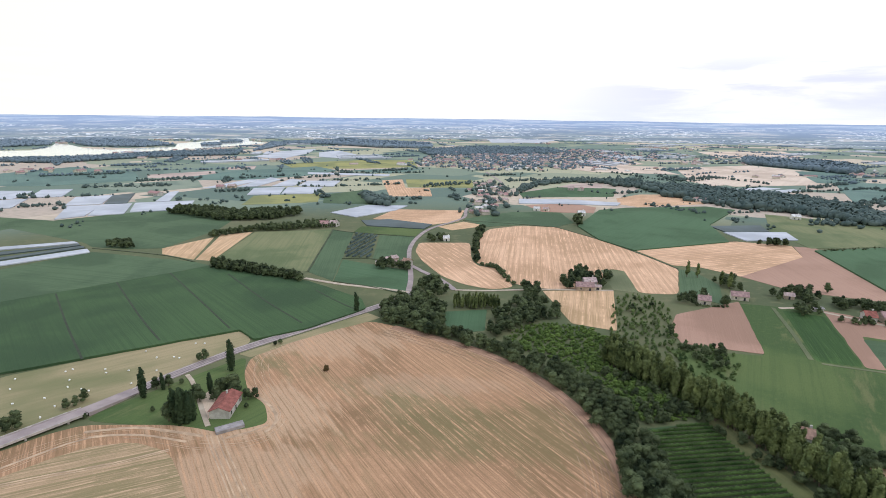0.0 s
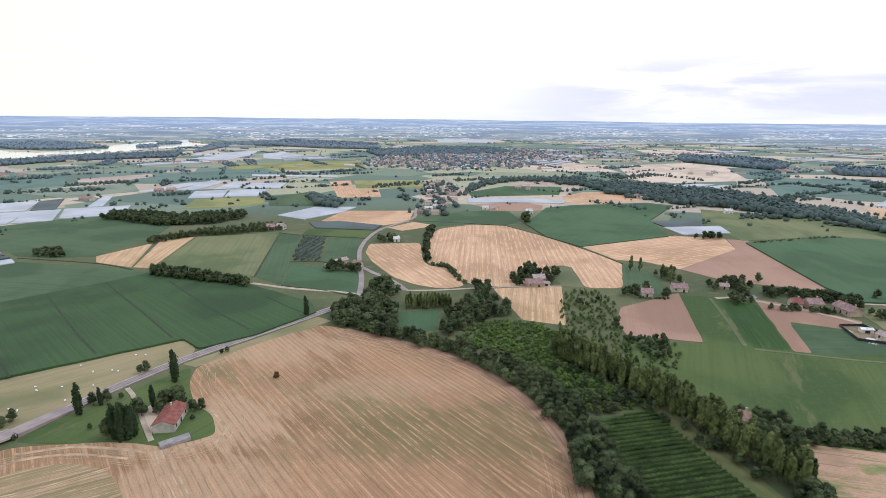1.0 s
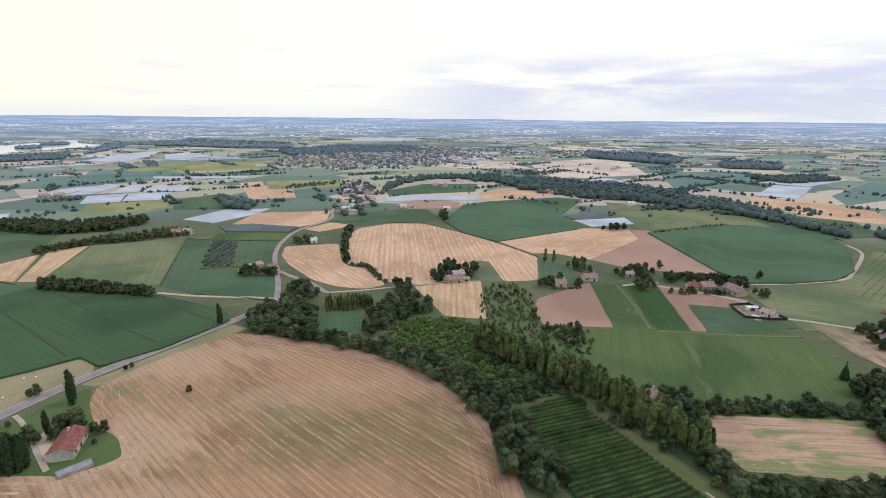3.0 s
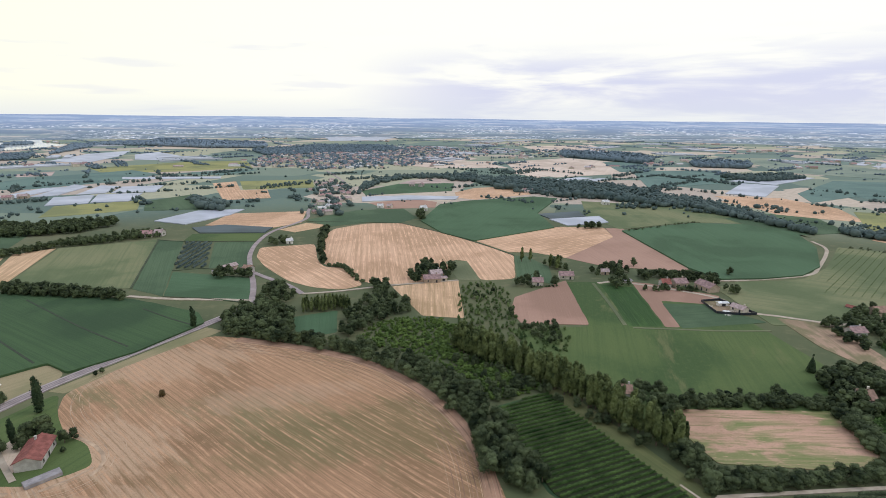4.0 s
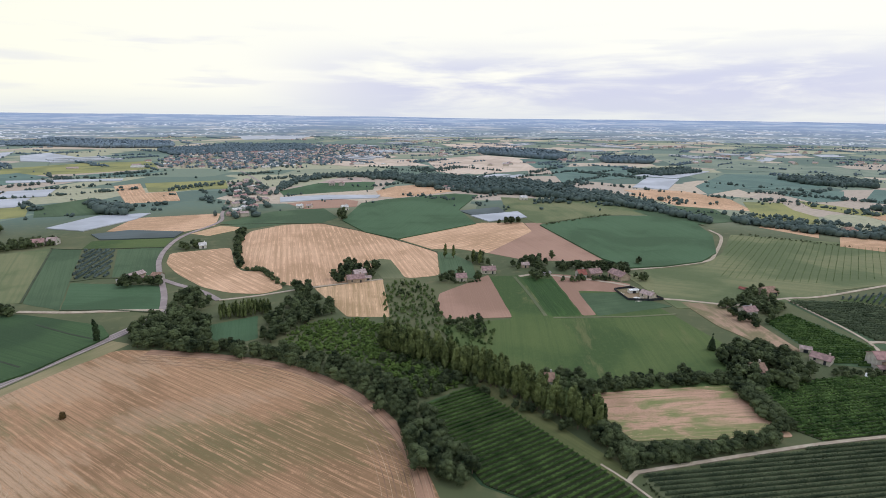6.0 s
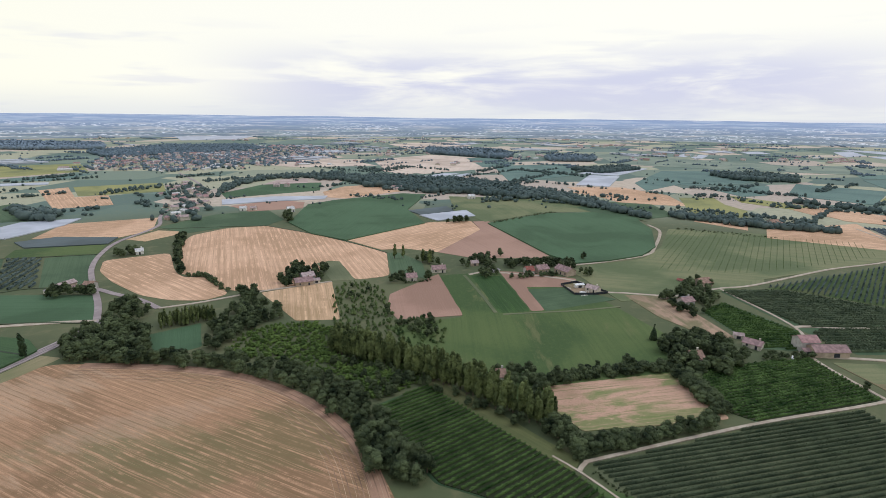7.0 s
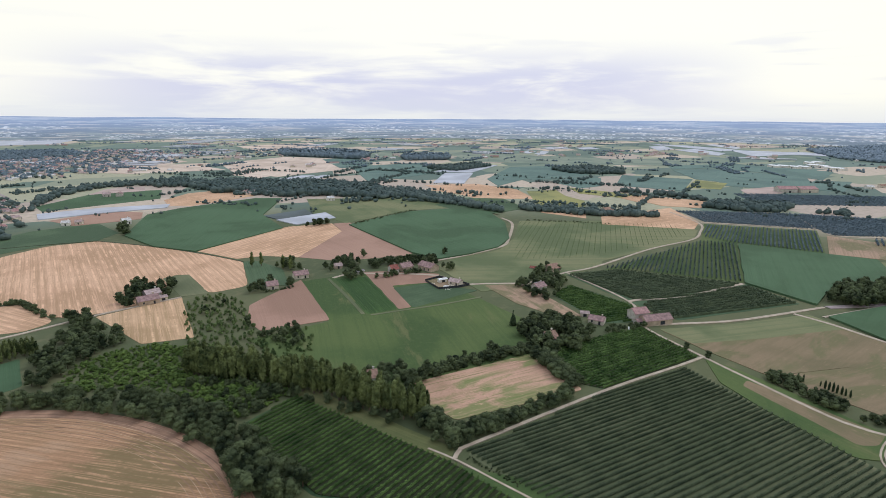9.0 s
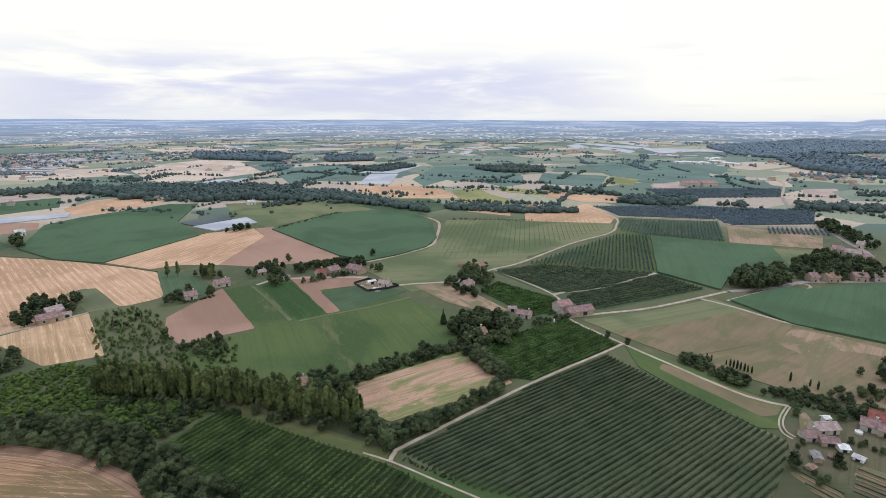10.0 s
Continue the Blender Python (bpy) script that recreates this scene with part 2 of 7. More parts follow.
def build_ground(n, vec):
    sep = n.add("ShaderNodeSeparateXYZ", Vector=vec)
    flat = n.add("ShaderNodeCombineXYZ", X=sep.outputs[0], Y=sep.outputs[1])
    dist = n.add("ShaderNodeVectorMath", **{})
    dist.operation = "LENGTH"
    n.put(dist.inputs[0], flat)
    a, b, g = n.noise(vec, 0.01, 4), n.noise(vec, 0.12, 4), n.noise(vec, 1.4, 4)
    near = n.mix(n.span(a, 0.35, 0.65), (0.062, 0.080, 0.034), (0.100, 0.108, 0.050))
    near = n.mix(n.math("MULTIPLY", n.span(b, 0.5, 0.7), 0.5), near, (0.14, 0.13, 0.065))
    warp = n.mapping(vec, (1 / 210, 1 / 150, 0), 24)
    cell = n.add("ShaderNodeTexVoronoi", Vector=warp, Scale=1.0, Randomness=0.85)
    cell.distance = "CHEBYCHEV"
    pick = n.add("ShaderNodeSeparateColor", Color=cell.outputs["Color"])
    # palette of the far fields is cooled and paled to hold some haze
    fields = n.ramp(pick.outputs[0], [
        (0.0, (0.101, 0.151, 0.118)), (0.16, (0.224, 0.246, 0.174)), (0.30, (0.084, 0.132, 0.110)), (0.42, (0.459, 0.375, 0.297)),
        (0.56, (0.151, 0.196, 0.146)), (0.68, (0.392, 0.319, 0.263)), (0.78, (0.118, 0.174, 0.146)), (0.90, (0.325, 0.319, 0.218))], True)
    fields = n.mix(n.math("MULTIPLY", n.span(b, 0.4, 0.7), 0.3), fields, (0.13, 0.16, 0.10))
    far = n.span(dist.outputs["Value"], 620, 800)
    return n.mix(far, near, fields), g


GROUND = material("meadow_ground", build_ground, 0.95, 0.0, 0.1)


def build_distance(n, vec):
    """Far country with haze put into its colours: long thin bands of wood and field, some pale roofs and nets."""
    sep = n.add("ShaderNodeSeparateXYZ", Vector=vec)
    around = n.math("ARCTAN2", sep.outputs[0], sep.outputs[1])
    flat = n.add("ShaderNodeCombineXYZ", X=sep.outputs[0], Y=sep.outputs[1])
    length = n.add("ShaderNodeVectorMath")
    length.operation = "LENGTH"
    n.put(length.inputs[0], flat)
    polar = n.add("ShaderNodeCombineXYZ", X=n.math("MULTIPLY", around, 4000.0), Y=length.outputs["Value"])
    band = n.noise(n.mapping(polar, (1 / 420, 1 / 170, 1)), 1.0, 6, 0.68, 0.4)
    small = n.noise(n.mapping(polar, (1 / 95, 1 / 70, 1), 0, (4.2, 7.7, 0)), 1.0, 4, 0.65)
    spot = n.noise(n.mapping(polar, (1 / 34, 1 / 60, 1)), 1.0, 3, 0.7)
    town = n.noise(n.mapping(polar, (1 / 620, 1 / 260, 1)), 1.0, 3, 0.5)
    tone = n.noise(n.mapping(polar, (1 / 300, 1 / 130, 1), 0, (1.9, 2.2, 0)), 1.0, 4, 0.6)
    # rise mixes the blue of haze into each colour towards the skyline
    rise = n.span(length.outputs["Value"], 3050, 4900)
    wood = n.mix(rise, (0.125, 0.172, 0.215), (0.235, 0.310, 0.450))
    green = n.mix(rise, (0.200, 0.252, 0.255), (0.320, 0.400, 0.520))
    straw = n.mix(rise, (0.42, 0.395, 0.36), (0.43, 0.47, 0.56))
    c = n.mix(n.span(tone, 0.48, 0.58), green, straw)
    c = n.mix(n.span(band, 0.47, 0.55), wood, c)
    c = n.mix(n.math("MULTIPLY", n.span(small, 0.52, 0.60), 0.75), c, wood)
    pale = n.math("MULTIPLY", n.span(spot, 0.53, 0.60), n.span(town, 0.46, 0.56))
    pale = n.math("MULTIPLY", pale, n.span(length.outputs["Value"], 4700, 4000))
    return n.mix(n.math("MULTIPLY", pale, 0.85), c, (0.74, 0.76, 0.80))


DISTANCE = material("hazed_far_country", build_distance, 1.0)


def build_asphalt(n, vec):
    a, b = n.noise(vec, 0.15, 4), n.noise(vec, 3.0, 4)
    c = n.mix(n.span(a, 0.35, 0.65), (0.245, 0.200, 0.198), (0.315, 0.265, 0.255))
    return n.mix(n.math("MULTIPLY", n.span(b, 0.4, 0.7), 0.3), c, (0.24, 0.21, 0.20)), b


def build_gravel(n, vec):
    a, b = n.noise(vec, 0.2, 4), n.noise(vec, 4.0, 4)
    c = n.mix(n.span(a, 0.35, 0.65), (0.30, 0.245, 0.19), (0.41, 0.345, 0.275))
    return n.mix(n.math("MULTIPLY", n.span(b, 0.45, 0.7), 0.4), c, (0.35, 0.31, 0.20)), b


ASPHALT_DARK = plain("dark_worn_asphalt", (0.20, 0.175, 0.175), 0.9)
CONCRETE = plain("weathered_concrete", (0.40, 0.36, 0.34), 0.85)
ASPHALT = material("worn_asphalt", build_asphalt, 0.85, 0, 0.02)
GRAVEL = material("pale_gravel", build_gravel, 0.95, 0, 0.04)
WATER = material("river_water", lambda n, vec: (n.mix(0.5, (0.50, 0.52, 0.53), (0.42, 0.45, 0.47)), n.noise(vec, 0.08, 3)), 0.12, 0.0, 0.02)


def build_net(lite, dark):
    def build(n, vec):
        a, b = n.noise(vec, 0.02, 4), n.noise(n.mapping(vec, (0.02, 0.25, 1), 20), 1.0, 3)
        c = n.mix(n.span(a, 0.35, 0.65), dark, lite)
        return n.mix(n.math("MULTIPLY", n.span(b, 0.5, 0.6), 0.35), c, dark), b
    return build


PALE_NET = material("pale_net", build_net((0.42, 0.44, 0.49), (0.30, 0.32, 0.36)), 0.6, 0, 0.1)
DARK_NET = material("dark_net", build_net((0.075, 0.10, 0.105), (0.05, 0.068, 0.07)), 0.7, 0, 0.1)


def foliage(name, dark, lite):
    """Leaves that vary from spray to spray, from tree to tree and with the place."""
    def build(n, vec):
        rnd = n.add("ShaderNodeObjectInfo").outputs["Random"]
        geo = n.add("ShaderNodeNewGeometry")
        place = n.noise(geo.outputs["Position"], 0.14, 3, 0.6)
        f = n.math("ADD", n.math("MULTIPLY", geo.outputs["Random Per Island"], 0.26), n.math("MULTIPLY", rnd, 0.2))
        f = n.math("ADD", f, n.math("MULTIPLY", n.span(place, 0.34, 0.66, smooth=False), 0.54))
        c = n.mix(n.span(f, 0.12, 0.88, smooth=False), dark, lite)
        return n.mix(n.math("MULTIPLY", n.span(n.noise(vec, 0.35, 2), 0.4, 0.65), 0.2), c, dark)
    return material(name, build, 0.75)


LEAF = foliage("broadleaf_foliage", (0.006, 0.013, 0.007), (0.112, 0.142, 0.068))
LEAF_POPLAR = foliage("poplar_foliage", (0.010, 0.021, 0.008), (0.180, 0.216, 0.082))
LEAF_DARK = foliage("cypress_foliage", (0.018, 0.034, 0.018), (0.045, 0.065, 0.030))
LEAF_SCRUB = foliage("scrub_foliage", (0.034, 0.062, 0.018), (0.120, 0.180, 0.046))
LEAF_COPSE = foliage("copse_foliage", (0.036, 0.066, 0.024), (0.175, 0.228, 0.088))
LEAF_RUST = foliage("rusty_thorn_foliage", (0.030, 0.022, 0.010), (0.110, 0.078, 0.036))
LEAF_VINE = foliage("vine_foliage", (0.012, 0.036, 0.009), (0.112, 0.182, 0.056))
LEAF_FRUIT = foliage("fruit_tree_foliage", (0.036, 0.054, 0.032), (0.110, 0.140, 0.080))
# these four tones hold distance haze, paler and bluer the farther out
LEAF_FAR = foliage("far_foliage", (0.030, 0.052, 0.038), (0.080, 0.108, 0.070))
LEAF_HAZE_MID = foliage("mid_haze_foliage", (0.046, 0.072, 0.072), (0.104, 0.136, 0.124))
LEAF_HAZE_FAR = foliage("far_haze_foliage", (0.090, 0.128, 0.156), (0.150, 0.196, 0.226))
LEAF_HAZE_FARTHEST = foliage("farthest_haze_foliage", (0.130, 0.175, 0.220), (0.195, 0.250, 0.300))
BARK = plain("grey_brown_bark", (0.12, 0.095, 0.07), 0.9)

# ---------------------------------------------------------------- mesh helpers
def mesh_of(name, verts, faces, mat):
    me = bpy.data.meshes.new(name)
    me.from_pydata([tuple(v) for v in verts], [], [tuple(f) for f in faces])
    me.update()
    if mat:
        me.materials.append(mat)
    return me


def part(name, bm, mat, parent=None, label=""):
    """Links a bmesh as one mesh object under a thing or a part."""
    me = bpy.data.meshes.new(name)
    bm.to_mesh(me)
    bm.free()
    me.materials.append(mat)
    ob = new(name, me)
    if parent is not None:
        ob.parent = parent
    return tagged(ob, label)


def box(bm, x, y, z, sx, sy, sz, turn=0.0):
    """A box with its centre at x, y, its foot at z."""
    m = pose(x, y, z + sz / 2, 0, 0, turn) @ Matrix.Diagonal((sx, sy, sz, 1))
    bmesh.ops.create_cube(bm, size=1, matrix=m)


def slab(pts, z0, z1):
    """A solid with the plan pts between two heights."""
    area = sum(a[0] * b[1] - b[0] * a[1] for a, b in zip(pts, pts[1:] + pts[:1]))
    if area < 0:
        pts = pts[::-1]
    bm = bmesh.new()
    top = [bm.verts.new((x, y, z1)) for x, y in pts]
    low = [bm.verts.new((x, y, z0)) for x, y in pts]
    cap = bm.faces.new(top)
    cap.normal_update()
    bmesh.ops.triangulate(bm, faces=[cap])
    for i in range(len(pts)):
        j = (i + 1) % len(pts)
        bm.faces.new((low[i], low[j], top[j], top[i]))
    return bm


def inside(x, y, pts):
    hit = False
    for (ax, ay), (bx, by) in zip(pts, pts[1:] + pts[:1]):
        if (ay > y) != (by > y) and x < (bx - ax) * (y - ay) / (by - ay) + ax:
            hit = not hit
    return hit


def bearing(pts):
    """The direction of the longest edge, in degrees."""
    best = max(zip(pts, pts[1:] + pts[:1]), key=lambda e: (e[0][0] - e[1][0]) ** 2 + (e[0][1] - e[1][1]) ** 2)
    return math.degrees(math.atan2(best[1][1] - best[0][1], best[1][0] - best[0][0])) % 180


# ---------------------------------------------------------------- ground, distance, water
def disc(name, rings, mat, height, label):
    verts, faces, n = [], [], 384
    for r in rings:
        verts += [(r * math.cos(2 * math.pi * i / n), r * math.sin(2 * math.pi * i / n), height(r, 2 * math.pi * i / n)) for i in range(n)]
    if rings[0] < 60:
        faces.append(tuple(range(n)))
    for k in range(len(rings) - 1):
        for i in range(n):
            j = (i + 1) % n
            faces.append((k * n + i, k * n + n + i, k * n + n + j, k * n + j)[::-1])
    ob = new(name, mesh_of(name, verts, faces, mat))
    return tagged(ob, label, name.replace("_", " "), kind="structure")


def far_height(r, a=0.0):
    """Beyond three kilometres the backdrop slopes up, shaped so its uneven skyline fits the camera's view."""
    top = -0.16 - 0.2 * min(1.0, max(0.0, (math.pi / 2 - a + 0.35) / 0.9)) + 0.05 * noise.noise((a * 9.0, 0.3, 0.0)) + 0.025 * noise.noise((a * 40.0, 2.3, 0.0))
    low, high = math.atan2(-120, 3000), radians(top)
    f = (r - 3000) / 1900
    return 120 + r * math.tan(low + (high - low) * f)


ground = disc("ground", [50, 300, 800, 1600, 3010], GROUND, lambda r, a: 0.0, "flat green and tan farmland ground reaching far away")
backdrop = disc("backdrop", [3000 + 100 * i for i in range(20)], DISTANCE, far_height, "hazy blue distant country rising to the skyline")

LABELS = {
    "stubble": ("harvested tan stubble field with straw rows", "stubble field"),
    "wheat": ("pale golden cut wheat field", "wheat field"),
    "dryfield": ("dry patchy field with greening weeds", "fallow field"),
    "soil": ("bare pinkish brown ploughed soil field", "ploughed field"),
    "dirt": ("pale bare earth yard", "yard"),
    "maize": ("dense dark green maize field", "maize field"),
    "crop": ("dark green field of low crops", "crop field"),
    "bluecrop": ("bluish green vegetable crop field", "crop field"),
    "meadow": ("dry olive green grass meadow", "meadow"),
    "alley": ("grassed soil between rows of vines, darkened for their shade", "vineyard ground"),
    "bare": ("dry pinkish bare field with thin weeds", "field"),
    "verge": ("yellowish green rough grass verge beside vines", "grass verge"),
    "lawn": ("fresh green mown grass field", "grass field"),
    "beet": ("bright green field of leafy row crop", "crop field"),
    "fallow": ("dull olive brown fallow field with faint rows", "fallow field"),
    "weedy": ("greenish tan stubble field with weeds", "stubble field"),
    "pasture": ("distant meadow tinted pale greyish green with haze", "meadow"),
    "kale": ("distant green crop field tinted bluer with haze", "crop field"),
    "barley": ("distant harvested field tinted paler with haze", "stubble field"),
    "clay": ("distant soil field tinted paler with haze", "ploughed field"),
    "sward": ("mown greyish grass between fruit trees", "orchard ground"),
    "garden": ("rough olive brown garden ground round a farm", "garden"),
    "drygrass": ("dry yellowish grazed grass", "meadow"),
    "straw": ("pale straw coloured stubble field with mown rows", "stubble field"),
    "yellow": ("yellow green flowering crop field", "crop field"),
}
LAYER, BARE = [0], []
# beyond 950 m each kind is swapped for a tint that imitates haze
HAZED = {"crop": "kale", "lawn": "kale", "maize": "kale", "bluecrop": "kale", "meadow": "pasture", "straw": "barley", "stubble": "barley", "wheat": "barley", "soil": "clay"}


def rounded(pts, radius):
    """The plan with its corners softened and its edges a little uneven."""
    p, out = [Vector(q) for q in pts], []
    for i, c in enumerate(p):
        a, b = p[i - 1], p[(i + 1) % len(p)]
        ra, rb = min(0.3, radius / (a - c).length), min(0.3, radius / (b - c).length)
        s, e = c.lerp(a, ra), c.lerp(b, rb)
        for t in (0.0, 0.33, 0.67, 1.0):
            out.append(s * (1 - t) ** 2 + c * 2 * t * (1 - t) + e * t * t)
        f = b.lerp(c, min(0.3, radius / (b - c).length))
        k = int((f - e).length / 9)
        for j in range(1, k):
            q = e.lerp(f, j / k)
            out.append(q + Vector((noise.noise((q.x * 0.2, q.y * 0.2, 1)), noise.noise((q.x * 0.2, q.y * 0.2, 7)))) * 0.8)
    return [(q.x, q.y) for q in out]


def field(kind, height, pts, turn=None, radius=2.0):
    LAYER[0] += 1
    mx, my = sum(p[0] for p in pts) / len(pts), sum(p[1] for p in pts) / len(pts)
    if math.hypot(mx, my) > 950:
        kind = HAZED.get(kind, kind)
    if turn is None:
        turn = bearing(pts)
    if min(math.hypot(x, y) for x, y in pts) < 420:
        pts = rounded(pts, radius)
    bm = slab(pts, -0.2, (height if height >= 1 else 0.05) + 0.003 * LAYER[0])
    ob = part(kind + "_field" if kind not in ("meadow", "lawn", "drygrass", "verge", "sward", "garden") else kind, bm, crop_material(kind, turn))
    label, category = LABELS[kind]
    return tagged(ob, label, category, kind="structure")


def net_cover(tone, pts):
    """A field under a stretched hail net on posts."""
    LAYER[0] += 1
    top = 0.5 + 0.003 * LAYER[0]
    BARE.append(pts)
    bm = slab(pts, 0.0, top)
    thing = new("net_cover")
    cx, cy = sum(p[0] for p in pts) / len(pts), sum(p[1] for p in pts) / len(pts)
    cover = part("net", bm, PALE_NET if tone == "pale" else DARK_NET, thing)
    for x, y in pts:
        bm = bmesh.new()
        box(bm, x + (cx - x) * 0.01, y + (cy - y) * 0.01, 0, 0.2, 0.2, top + 0.4)
        part("post", bm, BARK, thing)
    tagged(thing, "pale whitish hail net stretched over a crop field" if tone == "pale" else "dark blue grey net stretched over orchard rows", "net cover", "net covers")


def curve_points(pts, step):
    """Smooth line through the points (Catmull-Rom), at even steps."""
    p = [Vector((x, y, 0)) for x, y in pts]
    p = [p[0] * 2 - p[1]] + p + [p[-1] * 2 - p[-2]]
    line = []
    for a, b, c, d in zip(p, p[1:], p[2:], p[3:]):
        k = max(2, int((c - b).length / step))
        for i in range(k):
            t = i / k
            line.append(0.5 * (2 * b + (c - a) * t + (2 * a - 5 * b + 4 * c - d) * t * t + (3 * b - a - 3 * c + d) * t ** 3))
    return line + [p[-2]]


def shifted(line, d):
    out = []
    for i, (x, y) in enumerate(line):
        a, b = line[max(i - 1, 0)], line[min(i + 1, len(line) - 1)]
        wx, wy = b[0] - a[0], b[1] - a[1]
        k = math.hypot(wx, wy)
        out.append((x - wy / k * d, y + wx / k * d))
    return out


def ribbon(name, pts, width, z0, z1, mat, step=6.0):
    line = curve_points(pts, step)
    verts, faces = [], []
    for i, c in enumerate(line):
        way = (line[min(i + 1, len(line) - 1)] - line[max(i - 1, 0)]).normalized()
        side = Vector((-way.y, way.x, 0)) * width / 2
        l, r = c + side, c - side
        verts += [(l.x, l.y, z0), (l.x, l.y, z1), (r.x, r.y, z1), (r.x, r.y, z0)]
        if i:
            k = 4 * i
            faces += [(k - 4, k, k + 1, k - 3), (k - 3, k + 1, k + 2, k - 2), (k - 2, k + 2, k + 3, k - 1)]
    return new(name, mesh_of(name, verts, [f[::-1] for f in faces], mat))


def road(name, surface, width, pts):
    LAYER[0] += 1
    ob = ribbon(name, pts, width, -0.2, 0.36 + 0.001 * (LAYER[0] % 40), ASPHALT if surface == "asphalt" else GRAVEL if surface == "gravel" else crop_material("sward", 0))
    if surface == "asphalt" and width > 6:
        line = [(p.x, p.y) for p in curve_points(pts, 8.0)]
        for d, w, mat in ((2.5, 0.35, CONCRETE), (0.1, 0.22, ASPHALT_DARK), (-1.5, 0.5, ASPHALT_DARK), (1.4, 0.4, ASPHALT_DARK), (-2.7, 0.3, CONCRETE)):
            strip = ribbon("road_strip", shifted(line, d), w, 0.3, 0.43 + 0.001 * (d > 0), mat)
            tagged(strip, "worn strip along the asphalt road", "road", kind="structure")
    tagged(ob, "worn greyish asphalt country road" if surface == "asphalt" else "pale gravel farm track" if surface == "gravel" else "mown grass path beside a crop", name, kind="structure")
    return ob


def water(pts):
    BARE.append(pts)
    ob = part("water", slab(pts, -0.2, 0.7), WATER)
    tagged(ob, "wide pale river reflecting the white sky", "river", kind="structure")


# first six fields: ground under vine and fruit rows, in borrowed crop colours
field('maize', 0.1, [(78.7, 190.6), (108.4, 196.2), (122.3, 113.6), (122.5, 75.2), (77.6, 135.1), (77.7, 166.8)])
field('sward', 0.1, [(129.7, 114.6), (204.2, 99.8), (257.1, 82.8), (223.8, 1.5), (181, 0.5), (139.7, 55.6), (128.6, 83.5)])
field('crop', 0.1, [(206.6, 113), (217.2, 127.1), (225.6, 148.1), (291.8, 124), (275.1, 84.9), (209.7, 102.3)])
field('crop', 0.1, [(306.6, 194.9), (334.7, 197.9), (326.3, 144.5), (297.3, 131), (281.6, 143.7)])
field('crop', 0.1, [(355.6, 215.8), (398.8, 192.5), (430, 107.1), (407.8, 67.7), (319.6, 113.3), (328.9, 147)])
field('lawn', 0.1, [(388.5, 200.3), (557.3, 184.5), (649.8, 214.6), (699.8, 113.2), (581, 84.1), (572, 156), (432.5, 109.1), (401.9, 191.4)])
field('stubble', 0.12, [(-43.6, 304.6), (-20.6, 292.7), (5.5, 276.2), (28.6, 257.2), (45.7, 236.8), (55.2, 218), (61.7, 195.2), (65, 176.3), (64.8, 150.7), (62, 128), (48, 108), (-120, 108), (-150, 132), (-151.9, 147.7), (-168.6, 167), (-160.6, 172.1), (-152, 182.9), (-141.5, 190.1), (-121.5, 190.5), (-108.1, 190.7), (-97.2, 188.9), (-87.1, 185.9), (-76, 188.9), (-69.5, 193), (-75.3, 207.3), (-85.9, 216.8), (-94.7, 235.7), (-97.3, 253.1), (-81, 272.7), (-59.9, 291.7)], -57, radius=9)
field('drygrass', 0.1, [(-207.5, 212.1), (-206.2, 228.9), (-116.5, 289.5), (-103.8, 273.7), (-107, 259.7), (-127.9, 230.4), (-147.4, 199.3), (-164.2, 176.5), (-170, 168.6)], 40, radius=5)
field('drygrass', 0.1, [(-105, 256.5), (-77, 286), (-47, 318), (-38, 310), (-43.6, 304.2), (-59.9, 291.2), (-81, 272.2), (-97.3, 252.6)], 46, radius=1)
field('weedy', 0.1, [(-146.9, 141.9), (-155.1, 151.4), (-149.1, 157.7), (-139.5, 168.4), (-130.2, 176), (-115.2, 179.1), (-99.4, 173), (-87.4, 157.4), (-78.2, 142.8)], 24, radius=9)
field('lawn', 0.1, [(-143.3, 193), (-121.5, 190.5), (-108.1, 190.7), (-97.2, 188.9), (-87.1, 185.9), (-76, 188.9), (-69.5, 193), (-75.3, 207.3), (-85.9, 216.8), (-94.7, 235.7), (-99.8, 254.4), (-119.5, 229.5), (-141, 200.3)], radius=7)
field('maize', 1.2, [(-305.4, 302.2), (-285.5, 328), (-210, 396.2), (-188.6, 419.6), (-99.8, 380.7), (-54.3, 342.4), (-48.7, 323.9), (-77.5, 290), (-102.6, 273.2), (-115.3, 286.6), (-207.7, 231), (-224.4, 214.5)])
field('crop', 0.2, [(-370.1, 371.8), (-347.7, 405.1), (-312.2, 464.6), (-207.5, 433.8), (-190.5, 423.8), (-212.1, 400.2), (-288.4, 331.3), (-308.5, 305.2)])
field('crop', 0.6, [(-548.7, 564.9), (-522.5, 622.9), (-446.9, 605.5), (-390.8, 660.8), (-331.6, 685), (-248.1, 637.2), (-240.8, 561.3), (-257.7, 479.5), (-286, 476.2), (-322.8, 481.3), (-342, 498.8), (-459.9, 560), (-482.2, 493)])
field('wheat', 0.5, [(-257.7, 479.5), (-230.2, 528.5), (-211.7, 441), (-247.3, 459)])
field('wheat', 0.5, [(-227.7, 539.3), (-200.4, 554.4), (-195, 437.9), (-209.8, 441)])
field('meadow', 0.3, [(-193.8, 436.1), (-198.1, 554.5), (-120.1, 569.8), (-106.7, 408.5)])
field('crop', 0.5, [(-105.4, 406.9), (-118.9, 569.9), (-94.6, 556.3), (-87.3, 451.2), (-82, 383.7)])
field('crop', 0.5, [(-60.7, 450.3), (-65.7, 543.7), (-29.8, 539.8), (-30, 445.7)])
field('dirt', 0.1, [(-105.7, 211.5), (-103.4, 219.1), (-98.9, 214.1), (-94.1, 196.8), (-94.6, 193.8), (-100.2, 202.3)])
